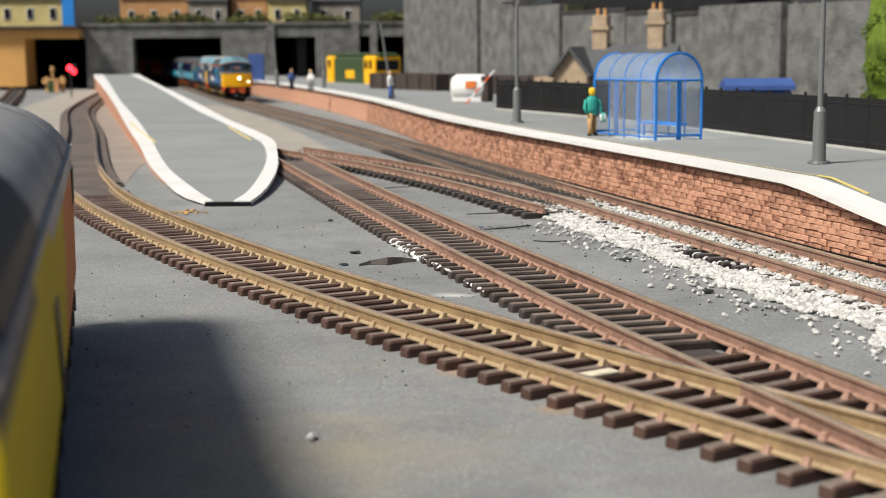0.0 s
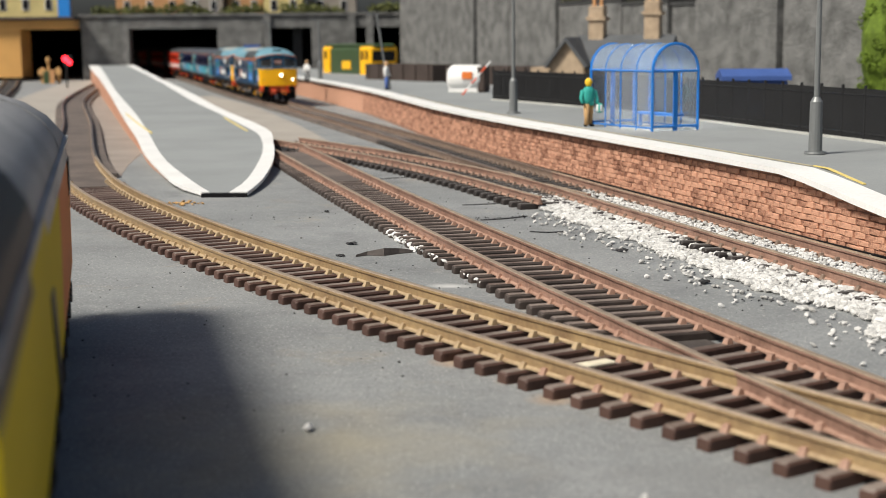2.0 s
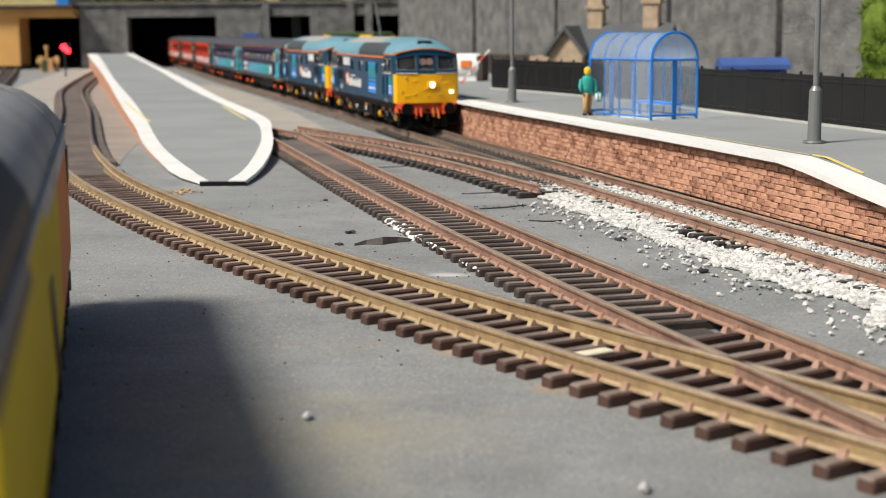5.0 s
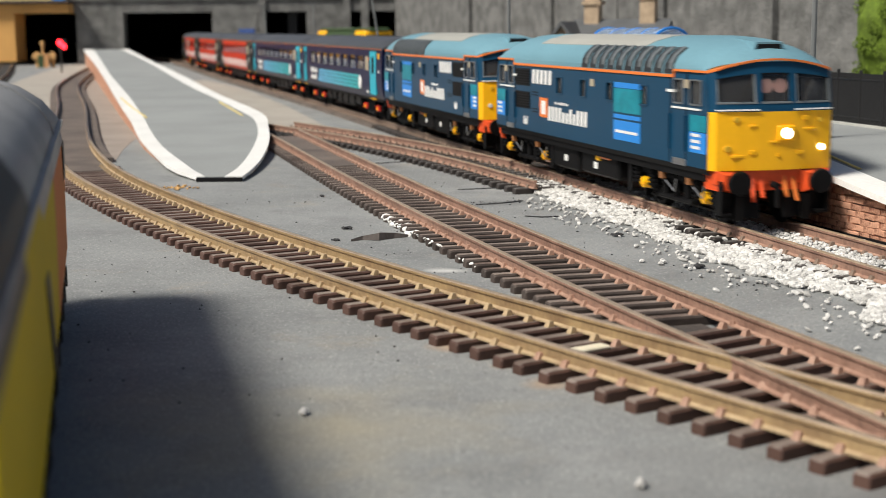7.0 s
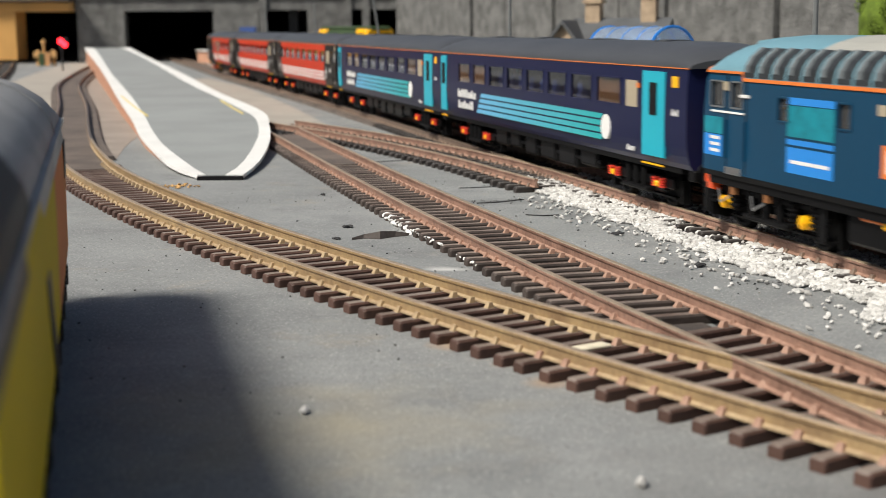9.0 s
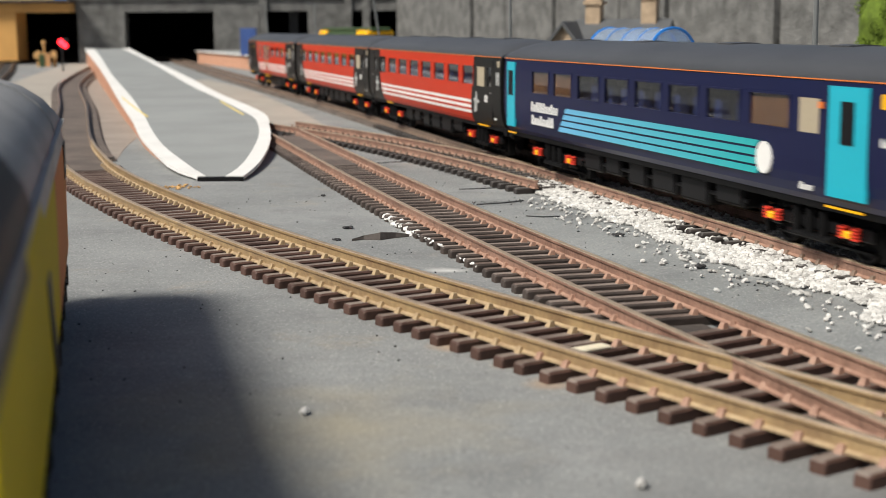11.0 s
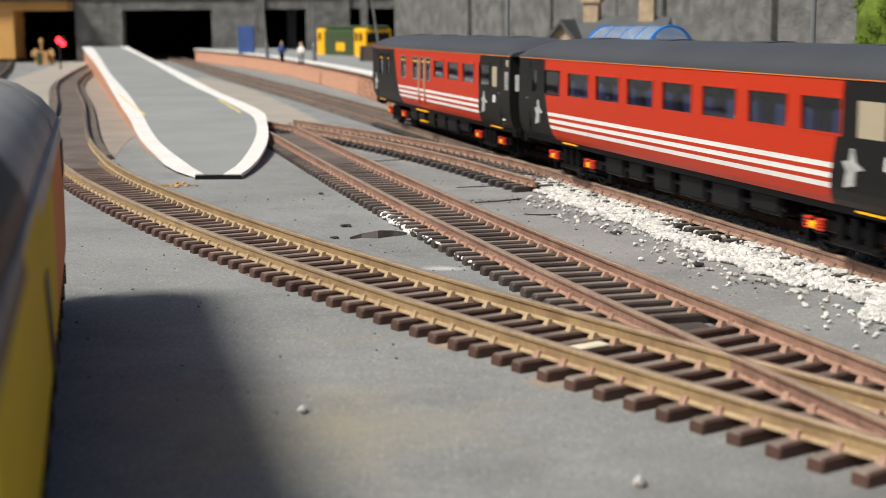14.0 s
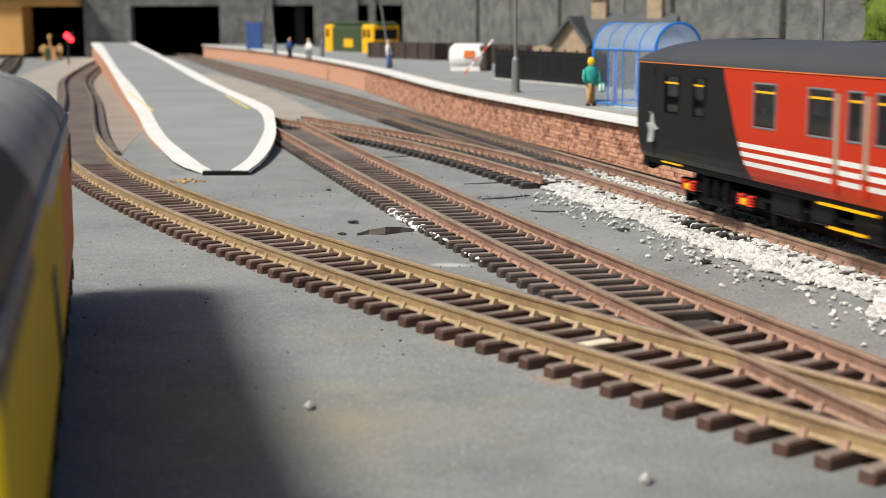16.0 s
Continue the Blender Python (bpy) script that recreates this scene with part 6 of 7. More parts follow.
def signal():
    t = new("colour_light_signal")
    tagged(t, "small colour-light signal showing bright red", "signal")
    t.matrix_basis = Matrix.Translation((-0.505, 1.90, 0.0))
    bm = bmesh.new()
    tube(bm, (0, 0, 0), (0, 0, 0.034), 0.0011, n=8)
    part("mast", bm, M["black"], t)
    h = part("head", boxm(-0.0035, 0.0075, 0.0, 0.003, 0.030, 0.044, 0.0005), M["black"], t)
    for x, z, r in ((-0.0010, 0.0395, 0.0042), (0.0044, 0.0348, 0.0036)):
        bm = bmesh.new()
        tube(bm, (x, -0.0002, z), (x, -0.0014, z), r, r * 0.85, 16)
        part("lens", bm, M["signalred"], h, "lit red lens")


signal()


def street():
    """Houses and hedges on the shelf above the tunnel front."""
    z0 = 0.104
    rnd = random.Random(21)
    for i, (x0, x1, y, h, m) in enumerate(((-0.93, -0.655, 2.44, 0.05, "house2"), (-0.60, -0.475, 2.62, 0.06, "house"), (-0.47, -0.40, 2.60, 0.05, "house3"), (-0.395, -0.33, 2.62, 0.06, "house"), (-0.325, -0.255, 2.60, 0.05, "house2"), (-0.25, -0.16, 2.66, 0.05, "house3"))):
        t = new("terraced_house")
        tagged(t, ("pale yellow model house above the tunnel front", "orange-brown model house above the tunnel front", "grey-brown model house above the tunnel front")[("house2", "house", "house3").index(m)], "house", "houses on the shelf")
        part("wall", boxm(x0, x1, y, y + 0.06, z0, z0 + h), M[m], t)
        bm = bmesh.new()
        loft(bm, [[(x, yy, z) for yy, z in ((y - 0.006, z0 + h), (y + 0.03, z0 + h + 0.025), (y + 0.066, z0 + h))] for x in (x0 - 0.003, x1 + 0.003)])
        part("roof", bm, M["slate"], t)
        k = max(2, int((x1 - x0) / 0.035))
        for j in range(k):
            xx = x0 + (j + 0.35) * (x1 - x0) / k
            w = part("window", boxm(xx, xx + 0.012, y - 0.0012, y + 0.002, z0 + 0.014, z0 + 0.034), M["white"], t)
            part("pane", boxm(xx + 0.0015, xx + 0.0105, y - 0.0018, y - 0.001, z0 + 0.0155, z0 + 0.0325), M["blackpaint"], w)
    for x0, x1, y in ((-0.585, -0.40, 2.42), (-0.37, -0.30, 2.42), (-0.27, -0.17, 2.43), (-0.115, -0.02, 2.40)):
        t = new("hedge")
        tagged(t, "olive-green hedge of loose clumps above the tunnel front", "hedge", "hedges on the shelf")
        bm = bmesh.new()
        x = x0
        while x < x1:
            clump(bm, (x, y + rnd.uniform(-0.008, 0.008), z0 + rnd.uniform(0.004, 0.014)), (0.010, 0.010, 0.010), 40, 0.0028, rnd)
            x += 0.008
        part("foliage", bm, M["hedge"], t)
    t = new("telephone_box")
    tagged(t, "blue upright board above the timber shed", "board")
    part("panel", boxm(-0.648, -0.628, 2.40, 2.41, z0, z0 + 0.06), M["brightblue"], t)
    t = new("noticeboard")
    tagged(t, "blue enamel board at the far platform end", "board")
    part("panel", boxm(-0.270, -0.249, 1.93, 1.945, PZ - 0.0005, PZ + 0.036), M["figblue"], t)


street()
# ---- near the camera: standing locomotive, ballast and litter ----
def standing_loco():
    t = new("standing_locomotive")
    tagged(t, "parked locomotive in yellow, orange and black with grey roof", "locomotive")
    d = Vector((-0.238, 0.971))
    n = Vector((0.971, 0.238))
    # far end of its visible side, then the body's centre line; x local points to the far end
    end = Vector((-0.0752, 0.2820))
    c = end - n * 0.0178
    t.matrix_basis = Matrix.Translation((c.x, c.y, RAIL_Z - 0.0)) @ Matrix.Translation((0, 0, 0)) @ Matrix.Rotation(math.atan2(d.y, d.x), 4, "Z")
    L = 216.0
    prof = [(17.0, 7.4), (17.7, 10), (17.8, 24), (17.7, 31), (17.2, 34.2)]
    cols = [-L, -168, -130, -108, -84, -58, -30, -14, -9, -7]
    rows = [7.4, 10, 16, 19, 24, 30.5, 34.2]

    def wid(z):
        return float(np.interp(z, [p[1] for p in prof], [p[0] for p in prof]))

    def colour(cc, r, inner):
        x = (cols[cc] + cols[cc + 1]) / 2
        z = (rows[r] + rows[r + 1]) / 2
        if x > -84:
            return 2 if z < 30.5 else 4
        if x > -130:
            return 0 if z < 30.5 else 4
        return 0 if z < 30.5 or x > -168 else 1

    bm = bmesh.new()
    for s in (-1, 1):
        grid(bm, cols, rows, lambda x, z, dd, s=s: (x * MM, s * (wid(z) - (1.8 if x > -8 else 0.5 if x > -10 else 0)) * MM, z * MM), colour, set(), 0)
    for x in (-7, -L):
        q = [(x * MM, s * (wid(z) - (1.8 if x == -7 else 0)) * MM, z * MM) for s, zz in ((-1, rows), (1, rows[::-1])) for z in zz]
        bm.faces.new([bm.verts.new(p) for p in q])
    bmesh.ops.remove_doubles(bm, verts=bm.verts, dist=0.00001)
    bmesh.ops.recalc_face_normals(bm, faces=bm.faces)
    part("body", bm, [M["dullyellow"], M["blackpaint"], M["dullorange"], M["timber"], M["loco_roof"]], t, "yellow, orange and black body side")
    half = [(17.2, 34.2), (16.6, 36.4), (14.6, 39.4), (11.0, 42.0), (6, 43.8), (0, 44.4)]
    sq = lambda x: float(np.interp(x, [-46, -30, -18, -10, -4, 0], [1.0, 0.97, 0.88, 0.74, 0.55, 0.36]))
    rf = part("roof", roof_mesh(half, [-L, -120, -60, -46, -38, -30, -24, -18, -14, -10, -7, -4, -2, 0], sq, 34.2, lambda x, y: -7.0 * max(0.0, 1 + x / 40) * (y / 17.2) ** 2), M["loco_roof"], t, "dull grey weathered roof", smooth=True)
    part("roof_rib", roof_patch(half, -52, -51.2, 0, 10, 0.15), M["loco_roof"], rf)
    for i0 in (0, 7):
        part("side_window", roof_patch(half, -206, -152, i0, i0 + 3, 0.25), M["blackpaint"], t, "dark slanted side window")
    for s in (-1, 1):
        part("gutter", boxm(-L * MM, -9 * MM, *sorted((s * 16.8 * MM, s * 17.9 * MM)), 33.8 * MM, 34.4 * MM), M["loco_roof"], rf)
        part("cab_window", plate(-24, -12, 24, 30.5, 17.7, s, 0.25), M["blackpaint"], t, "dark cab side window")
        bm = bmesh.new()
        loft(bm, [[(x * MM, s * y * MM, z * MM) for x, z in ((-116, 8), (-109, 8), (-126, 24), (-134, 24))] for y in (17.2, 18.0)])
        bmesh.ops.recalc_face_normals(bm, faces=bm.faces)
        part("black_flash", bm, M["blackpaint"], t, "slanting black flash")
    part("cab_nose", boxm(-7.2 * MM, -1.0 * MM, -15.4 * MM, 15.4 * MM, 8 * MM, 35 * MM, 0.002), M["dullorange"], t, "orange cab front")
    part("buffer_beam", boxm(-4 * MM, 1.0 * MM, -15 * MM, 15 * MM, 6 * MM, 10.4 * MM, 0.0004), M["chassis"], t)
    for q in (-1, 1):
        buffer(t, 0.5, q, 1, 9.0)
    bm = bmesh.new()
    for s in (-1, 1):
        box(bm, -(L - 2) * MM, -1 * MM, *sorted((s * 14 * MM, s * 17.0 * MM)), 5.5 * MM, 7.6 * MM)
        for k in range(32):
            x = -14 - k * 5.6
            box(bm, (x - 1.4) * MM, (x + 1.4) * MM, *sorted((s * 14 * MM, s * 17.4 * MM)), (2.5 + (k % 3)) * MM, 6.2 * MM)
    part("underframe", bm, M["chassis"], t)
    bogie(t, -36, 18, 6.8, [M["chassis"]], True)
    bogie(t, -176, 18, 6.8, [M["chassis"]], True)
    # its own short track
    p = Path([tuple(c + d * 0.12), tuple(c), tuple(c - d * 0.2), tuple(c - d * 0.35)])
    track(p, 0.11, p.length, M["sleeper_dark"], M["rail_rust"], "siding track under the parked locomotive")


M["dullyellow"] = mat("faded_yellow_paint", (0.62, 0.46, 0.004), 0.6, vary=0.15, scale=30, bump=0.0, spec=0.1)
M["dullorange"] = mat("faded_orange_paint", (0.70, 0.24, 0.07), 0.6, vary=0.2, scale=40, bump=0.0, spec=0.1)
M["loco_roof"] = mat("weathered_grey_roof", (0.40, 0.40, 0.395), 0.42, second=(0.12, 0.12, 0.122), scale=45, bump=0.05)
standing_loco()
M["ballast"] = mat("white_stone_chips", (0.68, 0.675, 0.655), 0.85, vary=0.2, scale=300, fine=1500, bump=0.3, second=(0.36, 0.355, 0.34), island=True)
M["plaster"] = mat("white_filler", (0.78, 0.78, 0.76), 0.85, vary=0.2, scale=200, bump=0.5)
M["grit"] = mat("dark_grit", (0.035, 0.035, 0.037), 0.8, vary=0.4, scale=300, bump=0.3, island=True)

ICO = [(0, 0, 1), (0.894, 0, 0.447), (0.276, 0.851, 0.447), (-0.724, 0.526, 0.447), (-0.724, -0.526, 0.447), (0.276, -0.851, 0.447), (0.724, 0.526, -0.447), (-0.276, 0.851, -0.447), (-0.894, 0, -0.447), (-0.276, -0.851, -0.447), (0.724, -0.526, -0.447), (0, 0, -1)]
ICOF = [(0, 1, 2), (0, 2, 3), (0, 3, 4), (0, 4, 5), (0, 5, 1), (1, 6, 2), (2, 7, 3), (3, 8, 4), (4, 9, 5), (5, 10, 1), (6, 7, 2), (7, 8, 3), (8, 9, 4), (9, 10, 5), (10, 6, 1), (6, 11, 7), (7, 11, 8), (8, 11, 9), (9, 11, 10), (10, 11, 6)]


def pebbles(name, spots, material, label, category, flat=0.58):
    """Many small stones as one sheet of loose chips. spots: x, y, z, size."""
    rnd = random.Random(77)
    vs, fs = [], []
    for x, y, z, s in spots:
        q = Euler((rnd.uniform(-0.5, 0.5), rnd.uniform(-0.5, 0.5), rnd.uniform(0, 6.28))).to_quaternion()
        k = (rnd.uniform(0.8, 1.35), rnd.uniform(0.6, 0.95), flat * rnd.uniform(0.75, 1.15))
        o = len(vs)
        for p in ICO:
            j = rnd.uniform(0.76, 1.15)
            v = q @ Vector((p[0] * k[0] * j, p[1] * k[1] * j, p[2] * k[2] * j)) * s
            vs.append((x + v.x, y + v.y, z + v.z))
        fs += [(a + o, b + o, c + o) for a, b, c in ICOF]
    me = bpy.data.meshes.new(name)
    me.from_pydata(vs, [], fs)
    me.materials.append(material)
    ob = new(name, me)
    tagged(ob, label, category, kind="stuff")
    return ob


def edge_out(y):
    """How far the ballast reaches from the main line towards the camera, by y."""
    return float(np.interp(y, [0.15, 0.25, 0.27, 0.29, 0.32, 0.35, 0.41, 0.45, 0.50, 0.54], [0.040, 0.0335, 0.032, 0.0235, 0.0320, 0.0300, 0.0285, 0.0295, 0.0275, 0.0215]))


def ballast():
    rnd = random.Random(3)
    spots = []
    sA, sB = TRACK_C.s_at_y(0.54), TRACK_C.s_at_y(0.16)
    for i in range(15000):
        s = rnd.uniform(sA, sB)
        y = TRACK_C.at(s).y
        w = edge_out(y) * (0.80 + 0.07 * math.sin(s * 260) * math.sin(s * 97 + 1))
        d = rnd.uniform(0.0098, w + 0.001)
        if y > 0.50 and (d < 0.0235 - (0.54 - y) * 0.3 or rnd.random() < (y - 0.50) / 0.05):
            continue
        if 0.352 < y < 0.392 and d < 0.0172 and rnd.random() < 0.96:
            continue
        u = (d - 0.0098) / max(0.002, w - 0.0098)
        if u > 0.85 and rnd.random() < 0.45:
            continue
        hill = 0.0013 * max(0.0, 1 - u) ** 0.7
        p = TRACK_C.side(s, d)
        spots.append((p.x, p.y, 0.0006 + rnd.random() * hill, rnd.choice((0.0006, 0.0008, 0.0010, 0.0013)) * rnd.uniform(0.8, 1.15)))
    for i in range(7500):
        s = rnd.uniform(sA, sB)
        y = TRACK_C.at(s).y
        if y > 0.46 and rnd.random() < (y - 0.46) / 0.06:
            continue
        d = rnd.uniform(-0.0066, 0.0066)
        # thin over the sleepers, full between them
        ph = ((s - TRACK_C.s_at_y(1.0)) / 0.0076) % 1.0
        if (ph < 0.24 or ph > 0.76) and rnd.random() < 0.5:
            continue
        p = TRACK_C.side(s, d)
        spots.append((p.x, p.y, 0.0015 + rnd.random() * 0.0011, rnd.uniform(0.0005, 0.0010)))
    for i in range(6500):
        s = rnd.uniform(sA, sB)
        d = -rnd.uniform(0.0100, 0.0188)
        if TRACK_C.at(s).y > 0.47 and rnd.random() < 0.7:
            continue
        p = TRACK_C.side(s, d)
        spots.append((p.x, p.y, 0.0006 + rnd.random() * 0.0012, rnd.uniform(0.0006, 0.0011)))
    for i in range(260):
        s = rnd.uniform(TRACK_C.s_at_y(0.47), sB)
        y = TRACK_C.at(s).y
        d = edge_out(y) * 0.9 + abs(rnd.gauss(0, 0.006))
        p = TRACK_C.side(s, d)
        spots.append((p.x, p.y, 0.0005, rnd.uniform(0.0004, 0.0010)))
    pebbles("ballast", spots, M["ballast"], "white stone ballast chips spread beside the main line", "ballast")


ballast()


def litter():
    rnd = random.Random(8)
    stones = [(-0.0202, 0.2006, 0.0011, 0.0011), (0.0247, 0.1664, 0.0010, 0.0012)]
    for x, y, z, s in stones:
        ob = pebbles("pebble", [(x, y, 0.0006, s)], M["ballast"], "small pale pebble lying on the board", "pebble")
        ob["kind"] = "thing"
    spots = []
    for x, y, s in ((0.0487, 0.3755, 0.0014), (-0.026, 0.3938, 0.0012), (-0.0279, 0.3719, 0.0009), (-0.0395, 0.4715, 0.0010), (0.0618, 0.3239, 0.0014)):
        for k in range(7):
            spots.append((x + rnd.gauss(0, s * 0.6), y + rnd.gauss(0, s * 0.6), s * 0.4, s * rnd.uniform(0.4, 0.8)))
    for i in range(160):
        spots.append((rnd.uniform(-0.01, 0.085), rnd.uniform(0.26, 0.52), 0.0001, rnd.uniform(0.00015, 0.0004)))
    for i in range(120):
        x, y = rnd.uniform(-0.1, 0.0), rnd.uniform(0.2, 0.5)
        spots.append((x, y, 0.0001, rnd.uniform(0.00015, 0.00035)))
    for cx, cy, wx, wy, n in ((0.0741, 0.303, 0.007, 0.0022, 40), (0.019, 0.452, 0.008, 0.004, 30), (0.046, 0.40, 0.006, 0.004, 12)):
        for i in range(n):
            spots.append((cx + rnd.gauss(0, wx), cy + rnd.gauss(0, wy), 0.0001, rnd.uniform(0.00012, 0.00042)))
    for i in range(160):
        spots.append((-0.088 + rnd.gauss(0, 0.010), 0.745 + rnd.gauss(0, 0.022), 0.0012, rnd.uniform(0.0008, 0.0022)))
    pebbles("grit", spots, M["grit"], "dark grit and crumbs scattered on the board", "grit")
    # broken white filler beside the rusty track, with a torn grey strip
    spots = []
    for sb in np.arange(TRACK_B.s_at_y(0.40), TRACK_B.s_at_y(0.325), 0.0019):
        q = TRACK_B.side(sb, 0.0147)
        if rnd.random() < 0.6:
            spots.append((q.x, q.y, 0.0012 + rnd.random() * 0.0008, rnd.uniform(0.0004, 0.0008)))
    for i in range(190):
        u = rnd.random()
        spots.append((-0.0159 + 0.0098 * u + rnd.gauss(0, 0.0007), 0.4149 - 0.0346 * u + rnd.gauss(0, 0.0035), 0.0004 + 0.0008 * rnd.random(), rnd.uniform(0.0005, 0.0015)))
    pebbles("filler_crumbs", spots, M["plaster"], "broken white filler crumbs beside the sleepers", "debris", 0.5)
    t = new("torn_strip")
    tagged(t, "torn dark grey card strip lying on the board", "debris")
    bm = bmesh.new()
    pts = [(-0.0235, 0.371, 0.0003), (-0.0205, 0.3745, 0.0008), (-0.016, 0.374, 0.0017), (-0.012, 0.377, 0.0012), (-0.0085, 0.378, 0.0005)]
    rings = []
    for i, (x, y, z) in enumerate(pts):
        w = (0.0006, 0.0016, 0.0024, 0.0014, 0.0006)[i]
        rings.append([(x, y - w, 0.0001), (x, y + w, 0.0001), (x + 0.0003, y + w * 0.7, z), (x, y - w * 0.5, z + 0.0003)])
    loft(bm, rings)
    bmesh.ops.recalc_face_normals(bm, faces=bm.faces)
    part("strip", bm, M["dirt_shade"], t)
    # dark open joints where the board's skin has cracked
    for pts in (((-0.034, 0.584), (-0.022, 0.590), (-0.0109, 0.5954)), ((0.0068, 0.489), (0.016, 0.4915), (0.0255, 0.4952)), ((0.012, 0.4465), (0.019, 0.449), (0.0276, 0.4556)), ((0.026, 0.418), (0.031, 0.4155), (0.036, 0.417))):
        c = Path(pts)
        q = list(np.linspace(0, c.length, 16))
        ww = [0.00015 + 0.0005 * math.sin(math.pi * i / 15) * rnd.uniform(0.5, 1.1) for i in range(16)]
        ob = slab("board_crack", [c.side(v, w) for v, w in zip(q, ww)], [c.side(v, -w) for v, w in zip(q, ww)], 0.0003, M["grit"], None, 0.0006)
        tagged(ob, "dark crack in the painted board's skin", "crack", "cracks in the board")
    # pale wooden slip on the sleepers
    t = new("wooden_slip")
    tagged(t, "pale wooden slip laid between the rails", "wood strip")
    w = TRACK_A.way(TRACK_A.s_at_y(0.235))
    t.matrix_basis = Matrix.Translation((0.0250, 0.2325, 0.0019)) @ Matrix.Rotation(math.atan2(w.y, w.x), 4, "Z")
    part("slip", boxm(-0.0014, 0.0014, -0.0030, 0.0042, 0, 0.0007, 0.0002), M["pale_wood"], t)
    # brown leaf crumbs by the platform end
    spots = [(-0.0935 + rnd.gauss(0, 0.003), 0.500 + rnd.gauss(0, 0.004), 0.0004, rnd.uniform(0.0004, 0.0010)) for i in range(30)]
    pebbles("leaf_crumbs", spots, M["ochre"], "brown leaf crumbs on the board", "debris", 0.4)


# dirt colour deepened to hold the shadow between the sleepers as well
M["dirt_shade"] = mat("dark_dirt_shade", (0.07, 0.06, 0.055), 0.85, vary=0.5, scale=120, fine=900, bump=0.4)
M["pale_wood"] = mat("pale_wood", (0.72, 0.66, 0.5), 0.7, vary=0.15, scale=120, bump=0.1)
litter()


def track_beds():
    """Painted infill between the rails of the older tracks, and the dusty strip between the platforms."""
    def strip(name, path, y0, y1, half, z, m, label):
        q = list(np.linspace(path.s_at_y(y0), path.s_at_y(y1), 40))
        ob = slab(name, [path.side(s, half) for s in q], [path.side(s, -half) for s in q], z, M[m], None, z + 0.001)
        tagged(ob, label, "track bed", kind="structure")

    # dark strips paint the shaded gaps between sleepers, along with their dirt
    strip("trim_dirt", TRACK_A, 0.56, 0.10, 0.0078, 0.0003, "dirt_shade", "dark dirt and painted shade between the rails")
    strip("trim_dirt", TRACK_B, 0.56, 0.20, 0.0078, 0.0004, "dirt_shade", "dark dirt and painted shade between the rails")
    strip("trim_bed", TRACK_A, 2.3, 0.60, 0.0150, 0.0020, "trackbed", "dark weathered infill between the rails")
    strip("trim_bed", TRACK_B, 0.71, 0.555, 0.0072, 0.0023, "trackbed", "brown infill between the rails")
    strip("trim_bed", TRACK_A, 0.60, 0.545, 0.0078, 0.0021, "trackbed", "dark weathered infill between the rails")
    strip("trim_bed", TRACK_C, 2.3, 0.80, 0.0150, 0.0021, "trackbed", "dark weathered infill between the rails")
    q = np.linspace(2.3, 0.60, 30)
    sa = [TRACK_A.s_at_y(y) for y in q]
    ob = slab("trim_dust", [TRACK_A.side(v, -0.0151) for v in sa], [TRACK_A.side(v, -0.0151 - 0.042 * min(1.0, max(0.0, (y - 0.60) / 0.3)) - 0.0005) for v, y in zip(sa, q)], 0.00012, M["pinkdirt"], None, 0.001)
    tagged(ob, "pinkish dust between track and island platform", "ground", kind="structure")
    ob = slab("trim_dust", [TRACK_A.side(v, 0.0151 + 0.05) for v in sa], [TRACK_A.side(v, 0.0151) for v in sa], 0.0005, M["earth"], None, 0.001)
    tagged(ob, "pale dusty strip beside the side track", "ground", kind="structure")
    p = Path([(-0.275, 1.55), (-0.20, 1.30), (-0.132, 1.02), (-0.085, 0.80), (-0.07, 0.74)])
    q = list(np.linspace(0, p.length, 30))
    ob = slab("trim_dust", [p.side(s, 0.022) for s in q], [p.side(s, -0.022) for s in q], 0.0006, M["earth"], None, 0.001)
    tagged(ob, "beige dusty strip beside the main line", "ground", kind="structure")


track_beds()
# a further side track at the far left
TRACK_L = Path([(-0.70, 2.30), (-0.57, 1.85), (-0.455, 1.43), (-0.345, 1.05), (-0.26, 0.75)])
track(TRACK_L, 0, TRACK_L.length, M["sleeper_dark"], M["rail_rust"], "old side track leading to the shed", sleepers=(0.0, 0.9), pitch=0.012, old=0.7)
# ---- bricks of the platform face, each with its own edges ----
def brick_mesh():
    bm = bmesh.new()
    a, b, h = 0.00216, 0.0008, 0.00084
    loft(bm, [[(-a, y, -h), (a, y, -h), (a, y, h), (-a, y, h)] if y > -0.0006 else [(-a * 0.93, y, -h * 0.8), (a * 0.93, y, -h * 0.8), (a * 0.93, y, h * 0.8), (-a * 0.93, y, h * 0.8)] for y in (0.0004, -0.0005, -0.0008)])
    bmesh.ops.recalc_face_normals(bm, faces=bm.faces)
    me = bpy.data.meshes.new("brick")
    bm.to_mesh(me)
    bm.free()
    me.materials.append(M["brick"])
    return me


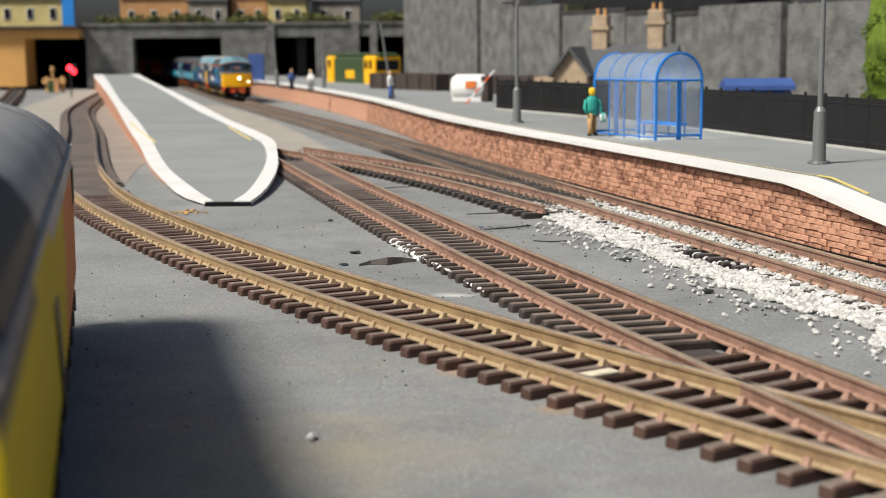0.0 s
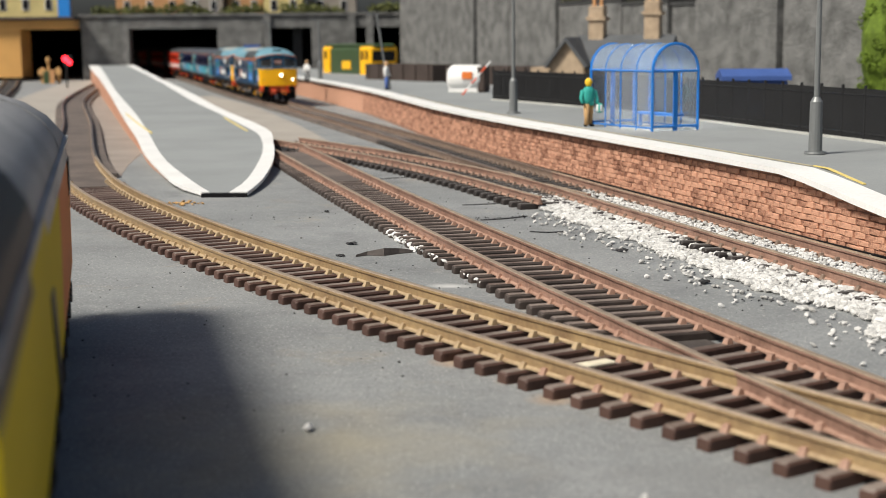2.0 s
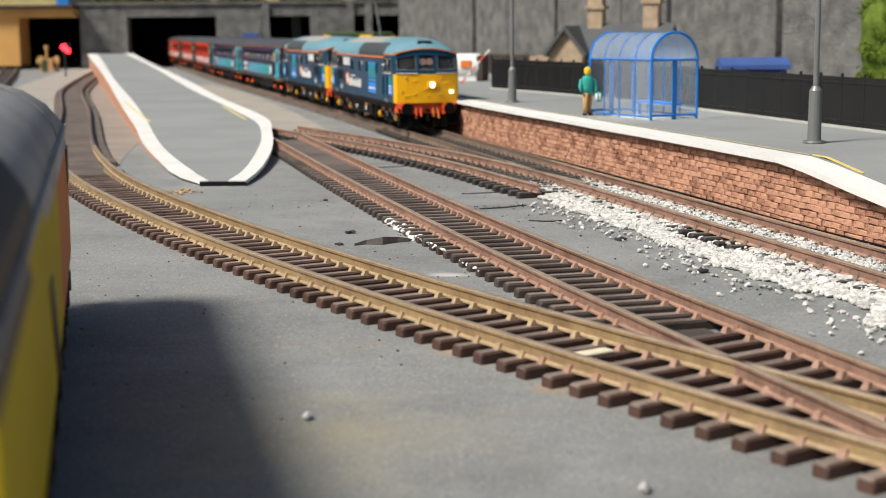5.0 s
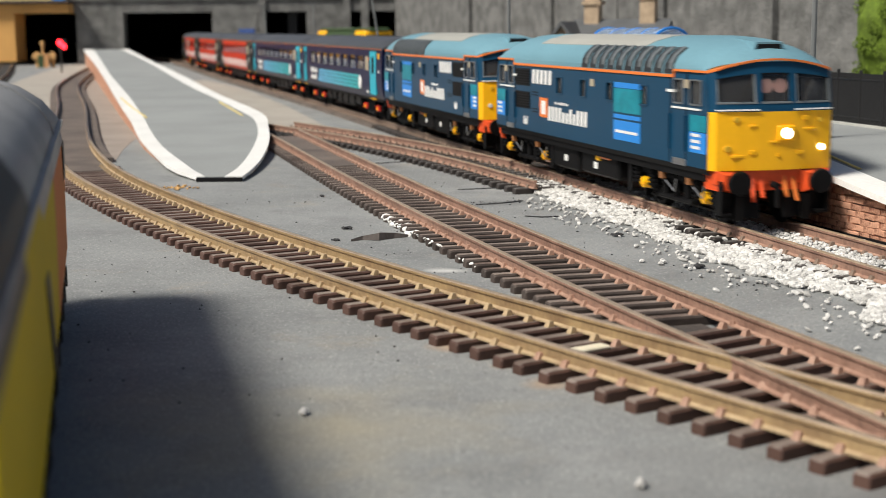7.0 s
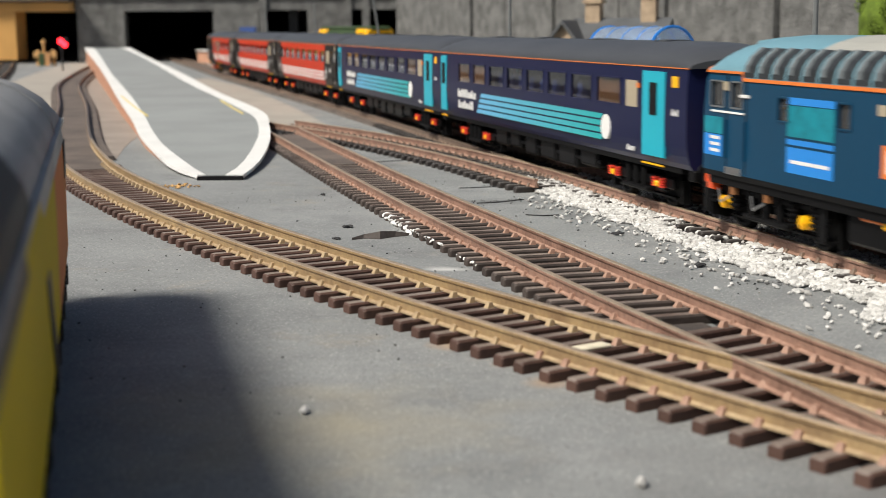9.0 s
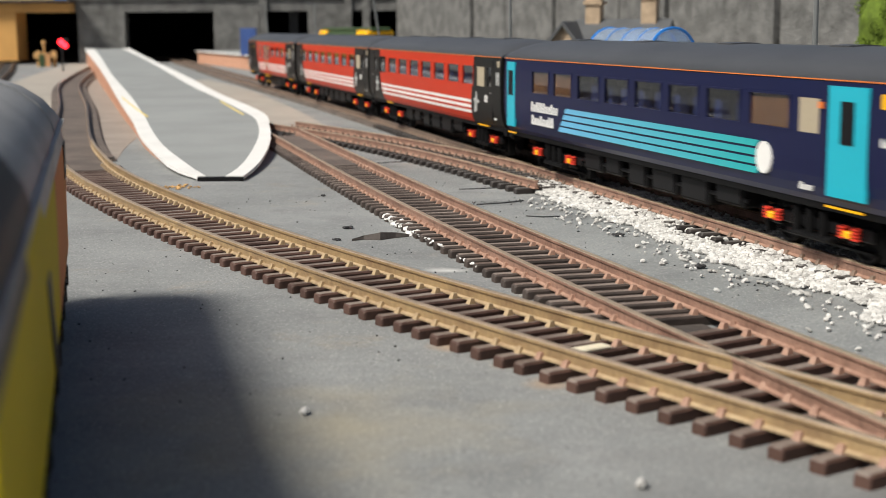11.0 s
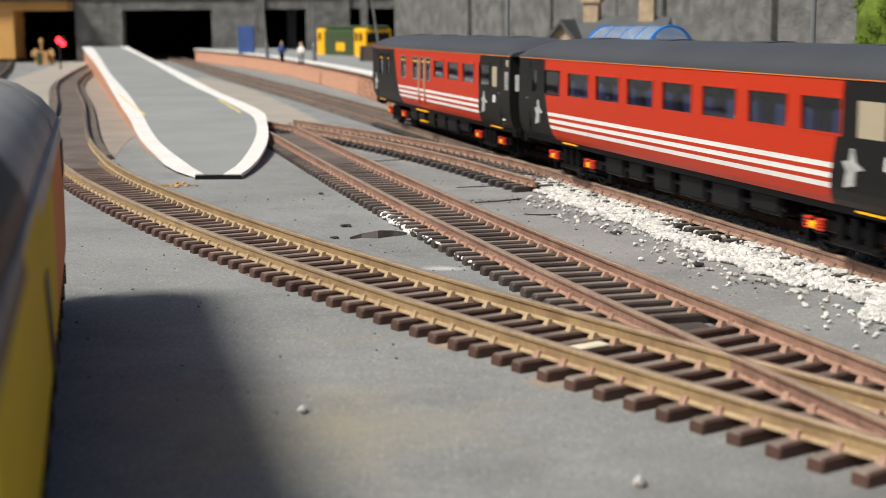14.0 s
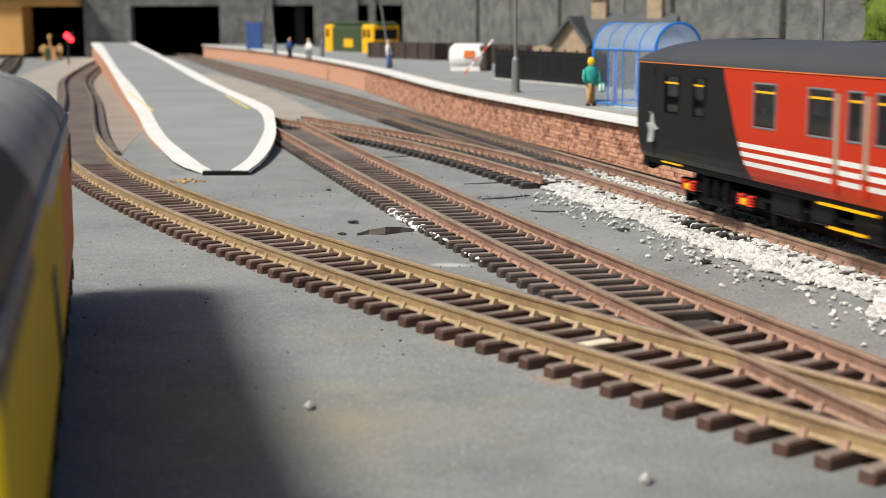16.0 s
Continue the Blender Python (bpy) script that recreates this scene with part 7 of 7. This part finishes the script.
def brickwork():
    rnd = random.Random(4)
    me = brick_mesh()
    base_v = [v.co.copy() for v in me.vertices]
    base_f = [tuple(p.vertices) for p in me.polygons]
    vs, fs = [], []
    count = 0
    s_near = PLAT_R.s_at_y(0.335)
    s = s_near
    col = 0
    while s > PLAT_R.s_at_y(1.15):
        for r in range(10):
            z = 0.0024 + r * 0.00178
            ss = s - (0.00225 if r % 2 else 0)
            if z + 0.0009 > plat_z(ss) - 0.0014:
                continue
            p, w = PLAT_R.side(ss, -0.0036), PLAT_R.way(ss)
            m = Matrix.Translation((p.x, p.y, z + rnd.uniform(-0.0001, 0.0001))) @ Matrix.Rotation(math.atan2(w.y, w.x) + rnd.uniform(-0.05, 0.05), 4, "Z") @ Matrix.Rotation(rnd.uniform(-0.06, 0.06), 4, "Y")
            m = m @ Matrix.Translation((rnd.uniform(-0.0005, 0.0005), rnd.uniform(-0.00022, 0.00012), rnd.uniform(-0.0001, 0.0001))) @ Matrix.Diagonal((rnd.uniform(0.86, 1.12), 1, rnd.uniform(0.85, 1.1), 1))
            if count < 300:
                ob = new("brick", me)
                ob.parent = PLATFORM
                ob.matrix_local = m
                count += 1
            else:
                o = len(vs)
                vs.extend([tuple(m @ v) for v in base_v])
                fs.extend([tuple(i + o for i in f) for f in base_f])
        s -= 0.0045
        col += 1
    me2 = bpy.data.meshes.new("brickwork")
    me2.from_pydata(vs, [], fs)
    me2.materials.append(M["brick"])
    ob = new("brickwork", me2)
    ob.parent = PLATFORM
    ob["kind"] = "stuff"
    # plain brick beyond
    q = list(np.linspace(0, PLAT_R.s_at_y(1.15), 40))
    slab("far_brickwork", [PLAT_R.side(s, -0.0030) for s in q], [PLAT_R.side(s, -0.006) for s in q], [plat_z(s) - 0.0016 for s in q], M["brick"], PLATFORM, 0.0185)


brickwork()
LOCO, COACH, GAP = 0.203, 0.262, 0.006
LENGTHS = [LOCO, LOCO] + [COACH] * 5
# seconds and how far the train's front has gone along the main line, from abreast of the camera
RUN = [(0.0, -1.667), (1.5, -1.404), (3.0, -1.139), (4.0, -0.957), (7.0, -0.372), (8.0, -0.1740), (9.0, 0.026), (12.5, 0.674), (14.5, 1.046), (16.0, 1.332)]
CARS = [
    locomotive("dark blue diesel locomotive with yellow front leading a train", True),
    locomotive("dark blue diesel locomotive with pale blue roof, second in the train", False),
    coach("indigo passenger coach with turquoise doors and pale blue stripes", "blue"),
    coach("indigo coach with turquoise doors and blue stripes, coupled to red coaches", "blue"),
    coach("red and charcoal passenger coach with three white stripes", "red"),
    coach("red and charcoal coach with white stripes in mid train", "red"),
    coach("red and charcoal brake coach with guard's doors at train's end", "brake"),
]


def motions():
    ts = [i * 0.5 for i in range(33)]
    rt, rs = [r[0] for r in RUN], [r[1] for r in RUN]
    for i, car in enumerate(CARS):
        back = sum(LENGTHS[:i]) + GAP * i
        rows = []
        for t in ts:
            f = C0 + float(np.interp(t, rt, rs)) - back + (0.0067 if i == 1 else -0.006 if i == 6 else 0.0)
            L = LENGTHS[i]
            a, b = TRACK_C.at(f - 0.17 * L), TRACK_C.at(f - 0.83 * L)
            m, d = (a + b) / 2, a - b
            rows.append((t, pose(m.x, m.y, RAIL_Z, 0, 0, math.degrees(math.atan2(d.y, d.x)) + (180 if i == 1 else 0))))
        walk(car, rows)


motions()
